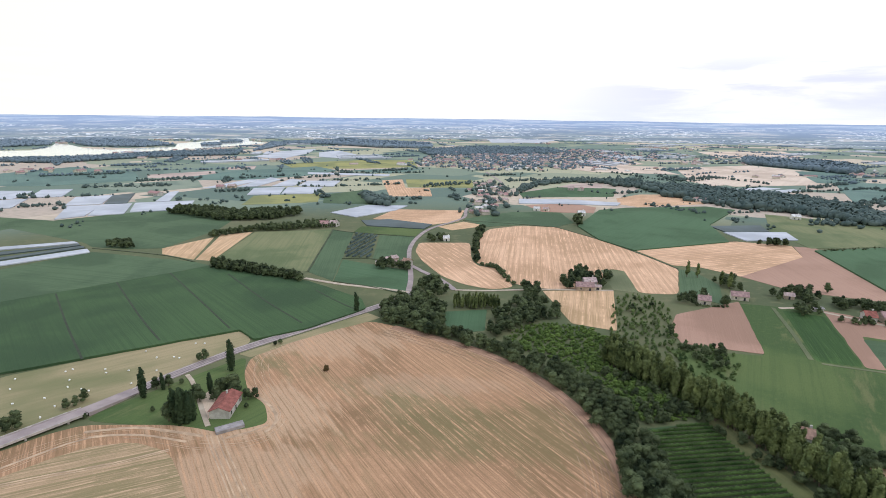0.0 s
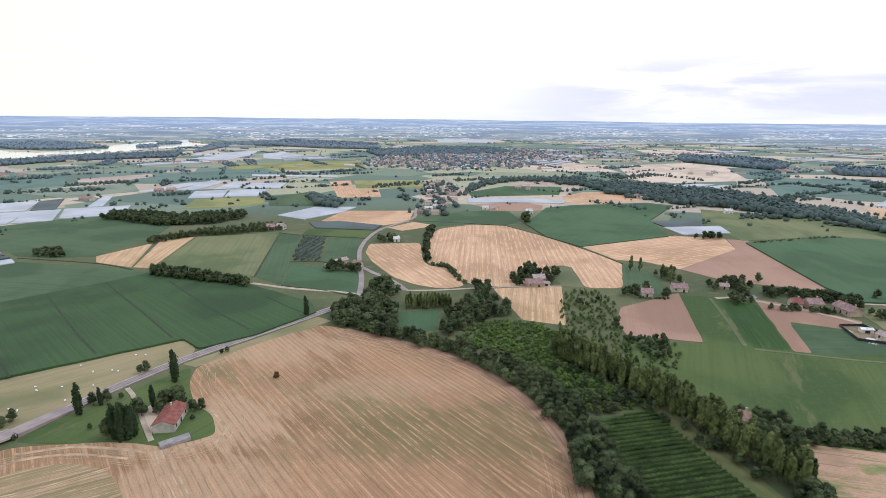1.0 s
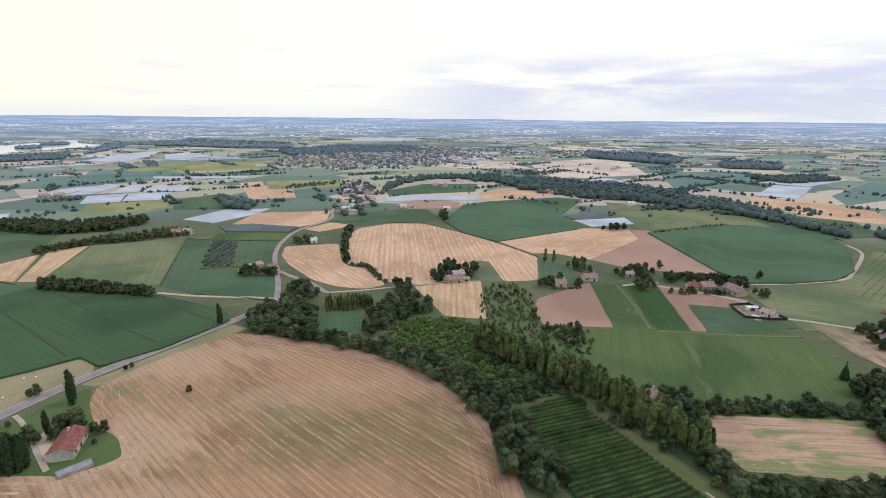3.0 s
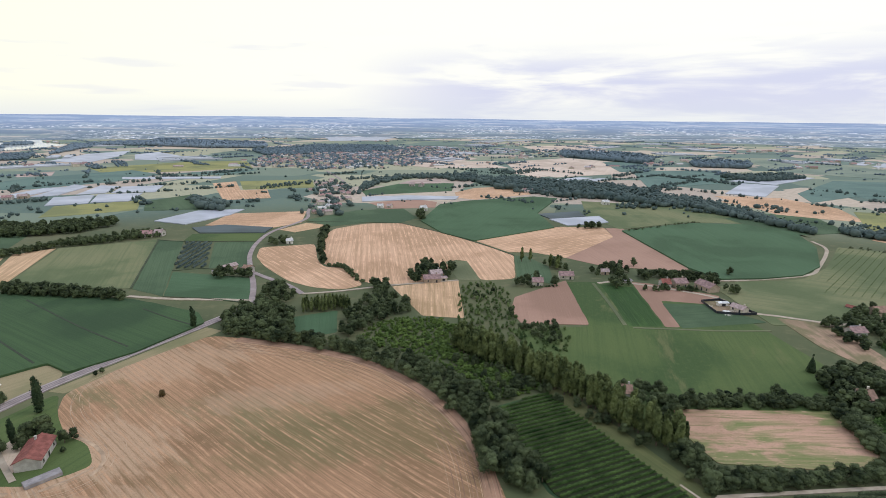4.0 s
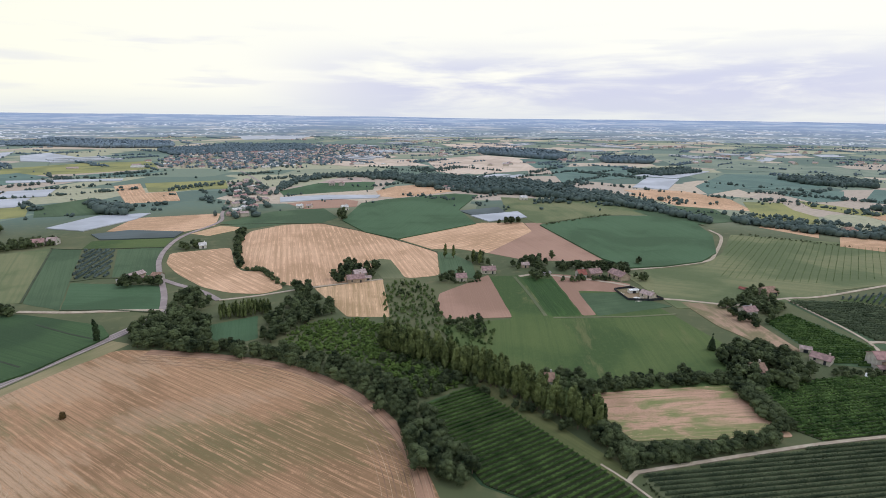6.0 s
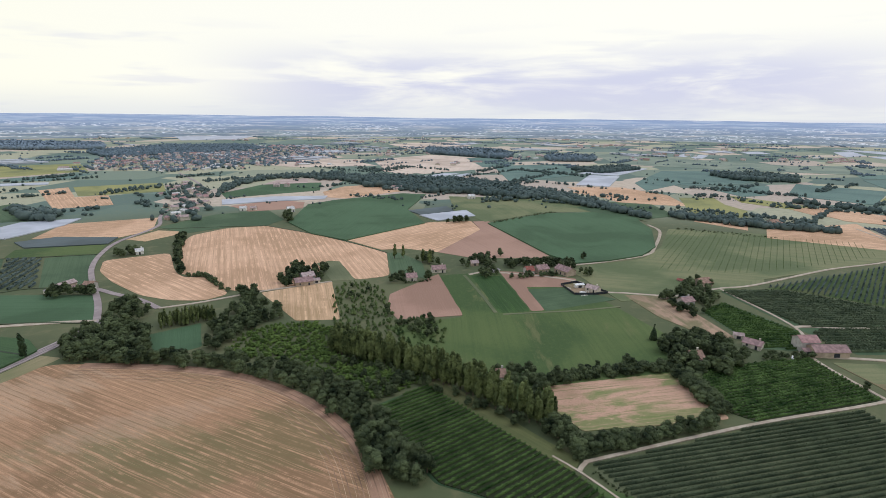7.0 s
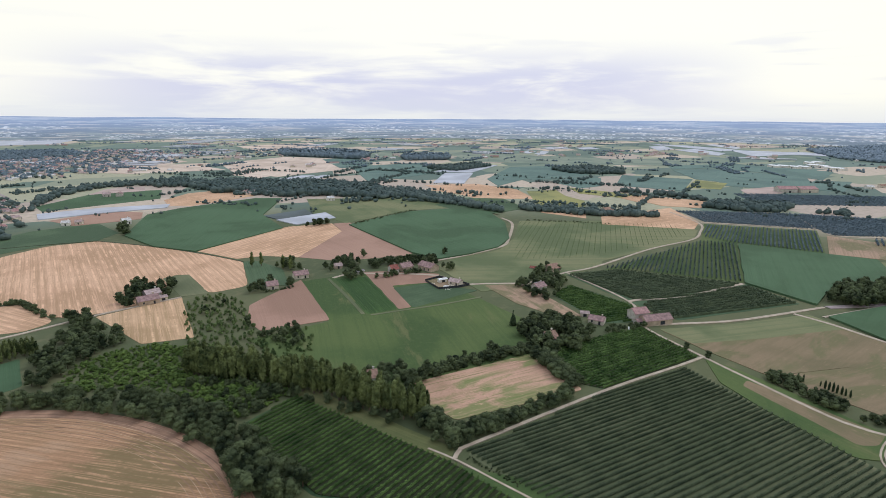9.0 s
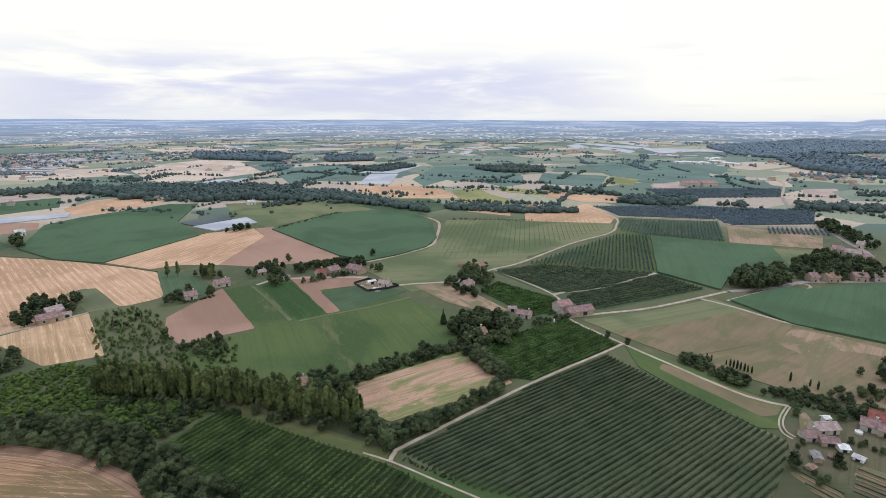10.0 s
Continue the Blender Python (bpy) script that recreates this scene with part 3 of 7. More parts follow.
field('bluecrop', 0.5, [(0.7, 321.3), (28.7, 326.1), (24.6, 290.4), (3, 286.5)])
field('bluecrop', 0.5, [(-81.5, 385.1), (-85.7, 445.6), (-27.5, 414.4), (-22.4, 360.2)])
field('lawn', 0.3, [(-95.1, 559.2), (-91.3, 589.7), (-21.3, 577.4), (-28.6, 539.9)])
field('straw', 0.15, [(28.4, 440.5), (27.9, 475.7), (33.9, 534.6), (50.9, 580.8), (88.6, 601.5), (127.6, 593.7), (158.1, 532.1), (180.1, 473.2), (193.3, 425.2), (165.5, 359.5), (138.7, 362.4), (146.6, 418.7), (136.5, 425), (108.9, 370.5), (84, 368.5), (60.4, 374.3), (51.4, 385.1), (44.9, 426.9), (34, 431.7)], -99, radius=7)
field('straw', 0.15, [(-23.3, 512), (26, 514.1), (25.3, 445.9), (29.2, 429.8), (43.6, 423.5), (52.2, 374.1), (35.9, 367), (16.1, 378.4), (-0.7, 399.5), (-17.2, 442.5), (-25.4, 477.9)], -70, radius=7)
field('wheat', 0.4, [(71.2, 365.5), (122.5, 367), (101.3, 292.2), (77.8, 303.1)])
field('sward', 0.5, [(146.6, 418.7), (138.7, 362.4), (122.5, 368.3), (128.1, 421.3)])
field('crop', 0.8, [(193.3, 425.2), (202.8, 420.6), (205.7, 382.9), (187.7, 339.1), (166.7, 359.5)])
field('wheat', 0.4, [(-5.9, 590.6), (23.6, 622), (49.8, 599.7), (9.6, 572.8)])
field('straw', 0.15, [(-84.4, 634.5), (-63.4, 704.5), (27.8, 700.7), (18.4, 625.3), (-12.5, 603.2)])
field('straw', 0.15, [(-118.1, 1030.8), (-80.8, 1053), (-65.3, 925.4), (-24.5, 928.4), (-17.4, 827.1), (-82.5, 822.8)])
field('yellow', 0.6, [(-74.2, 1053.6), (55.2, 1054.6), (52.1, 934), (-61.9, 933.3)])
field('yellow', 0.6, [(-276.4, 729.4), (-288.8, 815.3), (-192.2, 846.7), (-179.6, 760.5), (-246, 736.1)])
field('yellow', 0.6, [(-410.9, 1380.9), (-229, 1512.4), (-88.3, 1529.2), (-62.6, 1322.1), (-192.1, 1265.1), (-346.4, 1249.6)])
field('soil', 0.1, [(-598.2, 1090.6), (-501, 1181.5), (-466.9, 1113.4), (-527.2, 1035), (-571.7, 1041.1)])
field('soil', 0.1, [(-507.8, 1261.4), (-452.3, 1311.7), (-430.3, 1227.5), (-480.9, 1209.2)])
field('crop', 0.6, [(-185.1, 834.4), (-127.9, 898.8), (-100.1, 809.8), (-106.5, 744.5), (-169.5, 750.8)])
field('crop', 0.6, [(24.3, 640), (88.5, 691.1), (151.8, 694.5), (153.2, 621.5), (128.3, 596.9), (91.5, 608.3), (48.1, 593.1)])
field('bluecrop', 1, [(152.5, 599.6), (207.6, 709.3), (252.2, 730.2), (368.4, 746.5), (394, 719.8), (308.9, 613.7), (286.5, 525.6), (177.8, 486.1), (157.6, 530.3)])
field('straw', 0.15, [(179.3, 490.2), (254.5, 523.6), (294.8, 530.2), (340.8, 512.6), (323.3, 468.4), (233.9, 405.7), (214.5, 431.1), (193.6, 437.3)], 20)
field('soil', 0.1, [(233.9, 405.7), (323.3, 468.4), (341, 510.2), (358.3, 503.9), (335.9, 373.4), (310.2, 342.5), (252.1, 370.9)])
field('straw', 0.15, [(265.1, 821.5), (316.1, 868), (405.9, 874), (377.1, 773.3), (272, 742.1), (251.9, 765.8)])
field('soil', 0.1, [(115.2, 747.7), (184.3, 772.1), (210.6, 733.8), (194.5, 688.4), (129.4, 693.3)])
field('bluecrop', 0.6, [(122.8, 874.7), (219.3, 970.1), (300.9, 936.9), (266.2, 839.5), (122.1, 824.1)])
field('soil', 0.1, [(200.5, 952.7), (237.5, 1005), (294.4, 1000.8), (277.9, 942.9)])
field('straw', 0.15, [(478.1, 1099.5), (711, 1298.1), (870, 1313.3), (770.9, 1123.9), (494.6, 990.7)])
field('meadow', 0.2, [(-607.7, 908), (-466.6, 1020.9), (-406.6, 907.8), (-480, 833.5)])
field('crop', 0.6, [(-893.9, 1085.7), (-849.5, 1240.4), (-652.3, 1142.6), (-559.5, 994.8), (-671.2, 903.2), (-743.1, 897.8)])
field('bluecrop', 0.6, [(-211.2, 1222.4), (-88, 1289.8), (-46.7, 1265.6), (-115.4, 1156.9)])
field('lawn', 0.3, [(-308.5, 1311.6), (-453.3, 1186.1), (-518.1, 1016.6), (-387, 1008.9), (-282, 1097.1), (-233.9, 1207.2)])
field('meadow', 0.3, [(764.8, 1346.2), (1120.6, 1551.2), (1178, 1387.2), (1054.7, 1238.8), (770.9, 1123.9)])
field('bluecrop', 1.2, [(348.7, 490.7), (396.4, 499), (451.3, 506.9), (507.9, 485.4), (525.8, 434.4), (483.7, 375.4), (423.6, 322.8), (386.6, 307.1), (346.9, 308.3), (315.6, 315.5), (314.1, 347.5)], radius=12)
field('meadow', 0.3, [(418.2, 691.8), (512.6, 624.6), (565.6, 577.6), (522, 413.3), (533.9, 441.2), (515.9, 493.2), (458.4, 515), (352.9, 502), (358.8, 578)])
field('straw', 0.15, [(655, 690.4), (739.4, 645.3), (732.7, 547.1), (666.6, 461.6), (604, 523.5)])
field('yellow', 0.6, [(705.5, 492.1), (753.4, 500.6), (703.6, 401.1), (653.8, 371.1), (619.6, 420.8)])
field('straw', 0.12, [(600.3, 400.6), (613.4, 346.8), (580.2, 326.8), (573.5, 387.9)])
field('bluecrop', 0.6, [(899.4, 709.6), (1064.2, 773.5), (1154, 680.5), (1074.3, 595.8), (987, 578.7), (867.6, 607.3)])
field('bluecrop', 0.6, [(863.8, 564), (944.2, 578), (998.3, 536.1), (881.9, 470.9), (823.5, 479)])
field('meadow', 0.3, [(297.6, 303.7), (381.1, 301.2), (430.1, 321.4), (481, 351.9), (514.7, 363), (536.6, 300.5), (519.9, 276.4), (400.7, 207.8), (335.1, 214), (275.7, 232.2)])
field('meadow', 0.3, [(321.8, 308.8), (390.1, 296), (509.1, 373.6), (616.7, 270.3), (607.1, 205.8), (561.4, 193.3), (483.2, 204.3), (364.1, 221), (293.1, 243.4), (290.3, 266.1)])
field('lawn', 0.25, [(198.5, 341.8), (246, 329.3), (278.4, 296.6), (254.9, 182.4), (236.5, 130), (212, 134), (168.6, 152.4), (133.6, 152.4), (129.3, 191.6), (121.4, 233.8), (121.2, 267.8), (168.1, 259.7)], 60)
field('beet', 0.5, [(219.7, 329), (240.2, 317.9), (210.5, 247.5), (191.5, 253.7)])
field('soil', 0.1, [(147.3, 320), (200.4, 345.7), (169.6, 261.9), (131.6, 275.1), (134.3, 297.5)])
field('soil', 0.1, [(246, 329.3), (257.5, 321.5), (285.8, 284.3), (266.2, 272.1), (239.8, 287.3), (219.5, 243.9), (211.2, 246.7)])
field('crop', 0.4, [(236.9, 282.7), (262.3, 272.8), (276.6, 236.5), (219.5, 242.3)])
field('bare', 0.15, [(264.6, 278.3), (278.8, 277.6), (280.7, 248.7), (270.5, 250.6), (257.9, 257.6)])
field('bare', 0.4, [(287.9, 241.2), (311.8, 223.3), (284, 157), (272.1, 172.7), (273.8, 200.6)])
field('dryfield', 0.12, [(152.5, 168.4), (218.4, 148), (202.2, 109.5), (181.9, 117.5), (143.1, 132.9), (144.3, 150)])
field('verge', 0.12, [(111.2, 201.7), (117.4, 191.1), (129, 120.1), (122.2, 115.9), (106.5, 190.7)])
field('lawn', 0.12, [(122.3, 111.4), (137.3, 83.5), (139.7, 55.6), (121.5, 79.8)])
field('fallow', 0.12, [(297.1, 115.4), (333.9, 89.3), (387.8, 59.5), (364.4, 11.2), (331.7, 17.5), (277.3, 53.8), (285.4, 84)], -10, radius=4)
field('meadow', 0.1, [(297.1, 115.4), (333.9, 89.3), (387.8, 59.5), (376.4, 38.1), (327.6, 67.4), (290.2, 93.7)])
field('fallow', 0.12, [(275.1, 54.6), (331.7, 17.5), (364.4, 11.2), (361.2, -39), (278.5, -34.5), (269.6, 0.9), (272.8, 21.2)], -20, radius=6)
field('bare', 0.1, [(327.2, 17), (360.6, 11.7), (357.8, -14.6), (352, -38.5), (341.5, -37.9), (341.2, -21.9), (334.8, -7.5), (286.6, -2.7), (284.8, 1.6), (317.8, 1.3)], radius=14)
field('bluecrop', 1, [(390.2, 49.6), (446.6, 24.4), (447.4, 12.4), (516.6, -47.4), (363.8, -39), (365.6, 11.4)])
field('bluecrop', 1.2, [(564.2, 152.7), (584.7, 47.4), (501.8, 21.6), (449.1, 60), (411.2, 59.2), (430.1, 108.1)])
field('straw', 0.15, [(603.7, 319.9), (732.4, 287.8), (654.4, 221.2), (608, 210.1), (560.4, 295.1)])
field('bare', 0.15, [(675.6, 100), (670.3, 9.3), (604.9, 6.8), (582.7, 81.8)])
field('straw', 0.15, [(700.4, 678.3), (731.8, 549.3), (622.6, 509.8), (618.4, 637.6)])
field('straw', 0.15, [(806, 453.8), (821.7, 271.4), (757.3, 264), (750.6, 344.2)])
field('yellow', 0.6, [(726.1, 521.4), (773.3, 495.9), (695.6, 415.4), (619.9, 425.3)])
field('yellow', 0.6, [(818.1, 500.9), (820.6, 377), (770.4, 377.6), (766.2, 447.1)])
field('soil', 0.1, [(1116, 55.1), (1152.5, 8.1), (1048.2, -1.5), (995.1, 47.4)])
field('meadow', 0.3, [(1101.9, 14.6), (1277.7, -89.3), (1032.9, -75.8), (995.2, -9.1)])
field('meadow', 0.3, [(581, 45.5), (595.3, 8.6), (559.2, -24.3), (527.9, -5.7), (505.5, 23.7)])
field('lawn', 0.08, [(275.3, 82.2), (273.7, 65.4), (254.5, 5), (232.3, 6), (227.8, 13.3), (241.6, 46.5), (253.8, 68)])
field('fallow', 0.12, [(257.8, 59.6), (264.8, 59.7), (253.9, 7.2), (243.1, 8.2), (238, 13.6)])
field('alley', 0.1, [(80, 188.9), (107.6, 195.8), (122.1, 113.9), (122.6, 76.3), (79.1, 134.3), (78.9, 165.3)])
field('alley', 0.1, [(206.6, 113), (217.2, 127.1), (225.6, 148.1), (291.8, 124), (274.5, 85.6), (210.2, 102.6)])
field('garden', 0.12, [(237.7, 5.5), (270, -34), (204.2, -30.4), (178.3, 4), (216.9, 1.9)])
field('bare', 0.1, [(249, 1.1), (253.3, -1), (244.3, -4.6), (249, -8.1), (242, -6.9), (236.1, -0.3)])
field('garden', 0.1, [(202.7, 1.2), (205.9, -8.1), (207.4, -26), (207.5, -30.6), (199.3, -30.1), (174.6, 2.9)])
field('fallow', 0.1, [(218.9, -18.2), (222.4, -19.8), (221.9, -31.4), (217.4, -31.1)])
field('fallow', 0.1, [(214.2, -17.1), (217.2, -18.1), (215.2, -31), (210.9, -30.8)])
field('fallow', 0.1, [(202.4, 0.7), (204.1, -0.7), (202.4, -12.9), (196.6, -16), (193.3, -11.6)])
field('crop', 0.6, [(518.5, 524.7), (596.6, 543.3), (633, 496.3), (586.5, 421), (500.4, 428.1)])
field('crop', 0.6, [(1053.5, 808.1), (1203.7, 721.6), (1094.7, 618), (877.2, 630.1), (744, 596), (813.1, 679.7)])
field('bluecrop', 0.6, [(1261.9, 406.2), (1362.5, 257.1), (1068, 180), (1043.6, 323.3)])
field('crop', 0.6, [(1081, 532.4), (1112.7, 398.4), (920.8, 343.3), (905.6, 456.5)])
field('yellow', 0.6, [(1105.6, 389.8), (1089.3, 326.8), (990.3, 306.3), (971.9, 357.4)])
field('soil', 0.1, [(1009.4, 281.8), (1097.4, 254.4), (1042.8, 212.3), (927.2, 239.7)])
field('crop', 0.6, [(1278.6, 223.7), (1294.6, 166.8), (1111.9, 150.3), (1095, 213.8)])
field('straw', 0.15, [(1913.7, 38.1), (2128, -55.5), (2022.3, -130.1), (1807.9, -118.3), (1696.4, -3.1)])
field('meadow', 0.3, [(1349.2, 1329), (1419.3, 1020.1), (1480.6, 750.1), (1766.2, 590.9), (1439.9, 479.9), (1252, 716), (1093.4, 972.6)])
field('straw', 0.15, [(945, 2050.2), (1310, 2121.4), (1213.6, 1839.3), (872.7, 1704.5)])
field('meadow', 0.3, [(335.6, 2010.7), (957.8, 2135.8), (782.9, 1608.8), (428.8, 1635.5)])
field('straw', 0.15, [(233.8, 1408.6), (517.8, 1375.8), (520.6, 1190.6), (337.8, 1237.7)])
field('straw', 0.15, [(578, 1361.1), (819.7, 1450.6), (896.6, 1245.5), (705.7, 1019), (532, 984.1), (511.1, 1136.1)])
field('bluecrop', 0.6, [(840.4, 1297.3), (947.9, 1291), (835, 1079.7), (728.2, 1051.9)])
field('lawn', 0.3, [(770.4, 1068), (993.9, 1038.3), (807.7, 825.4), (610.4, 792.8)])
field('straw', 0.15, [(319, 1427), (534.1, 1582.9), (542.3, 1468.8), (383.3, 1337.6)])
field('crop', 0.6, [(1270.1, 501.9), (1370.4, 448.4), (1342.0, 303.9), (1113.6, 253.0), (1094.8, 315.4), (1116.5, 394.7)])
field('lawn', 0.6, [(1378.9, 560.3), (1568.4, 458.3), (1512.0, 231.5), (1286.5, 212.8), (1359.4, 303.7), (1403.6, 457.0), (1298.1, 513.3)])
field('crop', 0.6, [(1066.1, 495.6), (1102.9, 407.2), (955.8, 356.9), (936.7, 438.4)])
field('straw', 0.6, [(822.3, 369.3), (830.9, 274.1), (761.7, 257.4), (740.9, 303.0), (776.5, 363.2)])
net_cover('pale', [(-426, 448.3), (-404.5, 476.1), (-353.1, 501.2), (-344.3, 494.5), (-396.1, 465.7), (-417.7, 439)])
net_cover('pale', [(-383.2, 400.4), (-364.4, 426.3), (-322.4, 472.9), (-312, 460.7), (-355, 414.5), (-372.5, 388.5)])
net_cover('pale', [(-744.3, 833.7), (-643.8, 840.8), (-611.3, 758.9), (-671.7, 749.7)])
net_cover('pale', [(-640.5, 854.5), (-597.5, 864.5), (-560.6, 784.6), (-600, 770.7)])
net_cover('pale', [(-654.7, 730), (-592.1, 760.1), (-556.6, 683.8), (-597.9, 664.2)])
net_cover('pale', [(-537.1, 780.4), (-497.3, 806.5), (-463.6, 721.8), (-502.1, 705.2)])
net_cover('pale', [(-495.4, 700.9), (-456.4, 712.6), (-429.3, 633.5), (-449, 610.6)])
net_cover('pale', [(-460.7, 717.1), (-425.5, 729), (-392, 651), (-426, 633.7)])
net_cover('pale', [(-424.4, 734), (-353.9, 759), (-330.8, 683.5), (-392, 663.2)])
net_cover('pale', [(-431.5, 842.5), (-422.2, 856.4), (-386.5, 751.7), (-403.2, 745.5)])
net_cover('pale', [(-402.9, 892.9), (-369.7, 1020.1), (-338.4, 1022.7), (-366.4, 903)])
net_cover('pale', [(-350.6, 911.7), (-339.9, 1061.9), (-309.1, 1025.2), (-320.3, 921.6)])
net_cover('pale', [(-317.5, 899.2), (-270.7, 917.6), (-254, 829), (-301.4, 819.6)])
net_cover('pale', [(-265.9, 918), (-206.9, 922.4), (-206.3, 838.5), (-253.2, 835.4)])
net_cover('pale', [(-255, 1011), (-194.3, 1015.9), (-191.2, 931.3), (-252.9, 934.5)])
net_cover('pale', [(-296.6, 923.4), (-293.8, 1036), (-262.5, 1019.6), (-260.6, 933.9)])
net_cover('pale', [(-293.2, 1166.4), (-113.3, 1135.8), (-112.3, 1102.7), (-284.7, 1131.7)])
net_cover('pale', [(-561.2, 1585.3), (-548.3, 1851.3), (-466.5, 1996.2), (-437.3, 1751.6), (-455.3, 1533.2)])
net_cover('pale', [(-414.5, 1811.3), (-367.5, 1910.4), (-274.4, 1721), (-303.5, 1573.7), (-369.1, 1610.3)])
net_cover('pale', [(-143, 672.7), (-104.9, 733.4), (-48.7, 731.8), (-62.5, 694.2), (-106, 642.9)])
net_cover('pale', [(113.4, 805.1), (183, 803.8), (257.3, 775.4), (244.1, 749.1), (173.4, 760), (107.5, 761.1)])
net_cover('pale', [(304.5, 572.6), (374.1, 575.8), (362.5, 536.4), (306.7, 531.5)])
net_cover('pale', [(835.1, 848.4), (1011.4, 918.7), (1062.5, 854.4), (874.7, 778.6)])
net_cover('pale', [(832.3, 813.4), (869.5, 766), (725.5, 660), (690.3, 705.1)])
net_cover('pale', [(487.4, 935.4), (578.3, 972.9), (601.3, 955.7), (495.3, 904.3)])
net_cover('pale', [(520.9, 906.6), (618.4, 951), (620.2, 929.1), (532.5, 884.5)])
net_cover('pale', [(2060.4, 813.8), (2198.5, 790.6), (2001.9, 619.5), (1863.4, 597.7)])
net_cover('pale', [(2212.3, 982), (2344.9, 986.3), (2131.1, 846.6), (1977, 840.1)])
net_cover('pale', [(2551.9, 878.5), (2637.9, 871.5), (2442.1, 688), (2324.1, 686.4)])
net_cover('pale', [(2182.6, 583.4), (2290.3, 452), (2218.2, 292.7), (2121.1, 279.1), (2114.4, 416), (2073, 522.2)])
net_cover('pale', [(1896.7, 1137.4), (1981, 1118.7), (1904.8, 1034.4), (1817.8, 1060.9)])
net_cover('pale', [(1482.3, 1098.1), (1603.4, 1153.3), (1598.8, 1115.9), (1482.6, 1061.3)])
net_cover('pale', [(1472.9, 1034.1), (1614.4, 1102.8), (1609.7, 1066.7), (1474.7, 998.1)])
net_cover('pale', [(256.8, 3122), (449, 3199.2), (601.1, 2946.5), (450.3, 2618), (271.7, 2754.3)])
net_cover('pale', [(-24.8, 3307.3), (131.4, 3495.4), (190.6, 3299.3), (54.3, 3131.2)])
net_cover('pale', [(318.3, 3596.5), (559, 3705), (599.2, 3380.2), (325.3, 3294.3)])
net_cover('pale', [(2437, 1089.6), (2434.5, 922.3), (2249.7, 641.7), (2126.4, 669.7)])
net_cover('pale', [(2220.4, 677.3), (2253.7, 514.7), (2141.5, 430.6), (1919.8, 508.7)])
# a far pale lake, drawn as a net cover
net_cover('pale', [(184.1, 3644.3), (555.6, 3748), (552.1, 3168.2), (302.8, 2818.3)])
net_cover('pale', [(236.4, 3093.6), (453.2, 2850.5), (479.8, 2668.6), (227.6, 2618.1)])
net_cover('dark', [(-411.2, 431.8), (-389.7, 457.7), (-341.3, 489.9), (-336.4, 485.6), (-381.9, 448), (-401.9, 421.4)])
net_cover('dark', [(-394.5, 413.1), (-374.4, 438.7), (-333.9, 483.4), (-326.6, 477), (-368.7, 431.5), (-387.4, 405.1)])
net_cover('dark', [(-495.4, 800.6), (-476, 826.5), (-433, 728.5), (-459.9, 722)])
net_cover('dark', [(-96, 621.4), (-63.6, 630.2), (-12.5, 601.5), (-21.2, 575.6), (-85.1, 591.4)])
net_cover('dark', [(305.6, 606.9), (367.7, 613.2), (356.8, 577.9), (307.7, 572.7)])
road('road', 'asphalt', 6.5, [(-136.7, 215.9), (-128.1, 231), (-107.2, 260.4), (-76.6, 293), (-44.7, 326.2), (-31.5, 341.9), (-24.1, 356.4)])
road('road', 'asphalt', 4, [(-24.1, 356.4), (-24.4, 394.2), (-29.7, 457.2), (-30.6, 495.3), (-25.6, 537.4), (-12.1, 584), (24.5, 647.5), (35, 728.5), (88.8, 885.9), (108.2, 961.7), (106.3, 1068.6), (94.8, 1212.9)])
road('road', 'asphalt', 4, [(-26.6, 429.6), (-16, 411.5), (-0.6, 387.7), (8.7, 364.9)])
road('track', 'gravel', 3.5, [(-104.3, 390.2), (-76.1, 376.9), (-41.7, 366), (-24.3, 358.8)])
road('track', 'gravel', 2.0, [(-92.2, 189.7), (-95.6, 195), (-101, 203.7), (-105.9, 212), (-110.9, 220), (-115.8, 227.3), (-120.5, 232.9)])
road('track', 'gravel', 2.5, [(8.7, 364.9), (34.9, 364.4), (71.7, 368.1), (122.1, 367)])
road('track', 'gravel', 3, [(507.9, 400.2), (488.4, 369), (423.4, 323.6), (392.1, 307.9), (342.2, 309.2), (312.8, 314.1)])
road('track', 'gravel', 3, [(220.1, 332.9), (240.1, 329.8), (279.4, 285.3), (278.7, 255.6), (292.1, 242.5), (309.3, 226.7)])
road('road', 'gravel', 2.5, [(303.7, 222.6), (358.4, 217.5), (390.5, 209.4), (483.2, 204.3), (555, 192.2), (598.8, 200.3), (646.8, 218.5), (699.4, 274.5)])
road('track', 'gravel', 1.8, [(360.3, 217.6), (330, 149.6), (295.9, 124.8), (277.9, 86.2), (264.3, 52), (253.3, 20.9), (254.5, 5)])
road('track', 'gravel', 2.5, [(295.9, 124.8), (313.7, 111.1), (345.7, 87.4), (410.7, 55.3)])
road('track', 'gravel', 1.7, [(124.6, 115.9), (129.7, 118), (138.1, 116.8), (208.5, 102), (258.1, 88.3), (275.8, 83.9)])
road('track', 'gravel', 0.9, [(122.0, 127), (124.4, 114.7), (125.6, 98.2), (127.3, 76.7)])
road('track', 'gravel', 2.5, [(382.7, 66.2), (377.9, 44.8), (366.6, 14.2), (367.9, -9.3), (370.8, -39.5)])
road('path', 'grass', 2.0, [(192.1, 250.9), (215.1, 242.1), (237.1, 233.6), (266.8, 225.3)])
road('path', 'grass', 2.4, [(216.5, 333.8), (203, 292.4), (189.8, 255.5)])
road('track', 'gravel', 2, [(440.6, 439.3), (464.8, 434.6), (493.7, 431.5)])
road('track', 'gravel', 1.5, [(395.4, 3), (392.7, -0.1), (379.8, -6.2), (370.6, -10)])
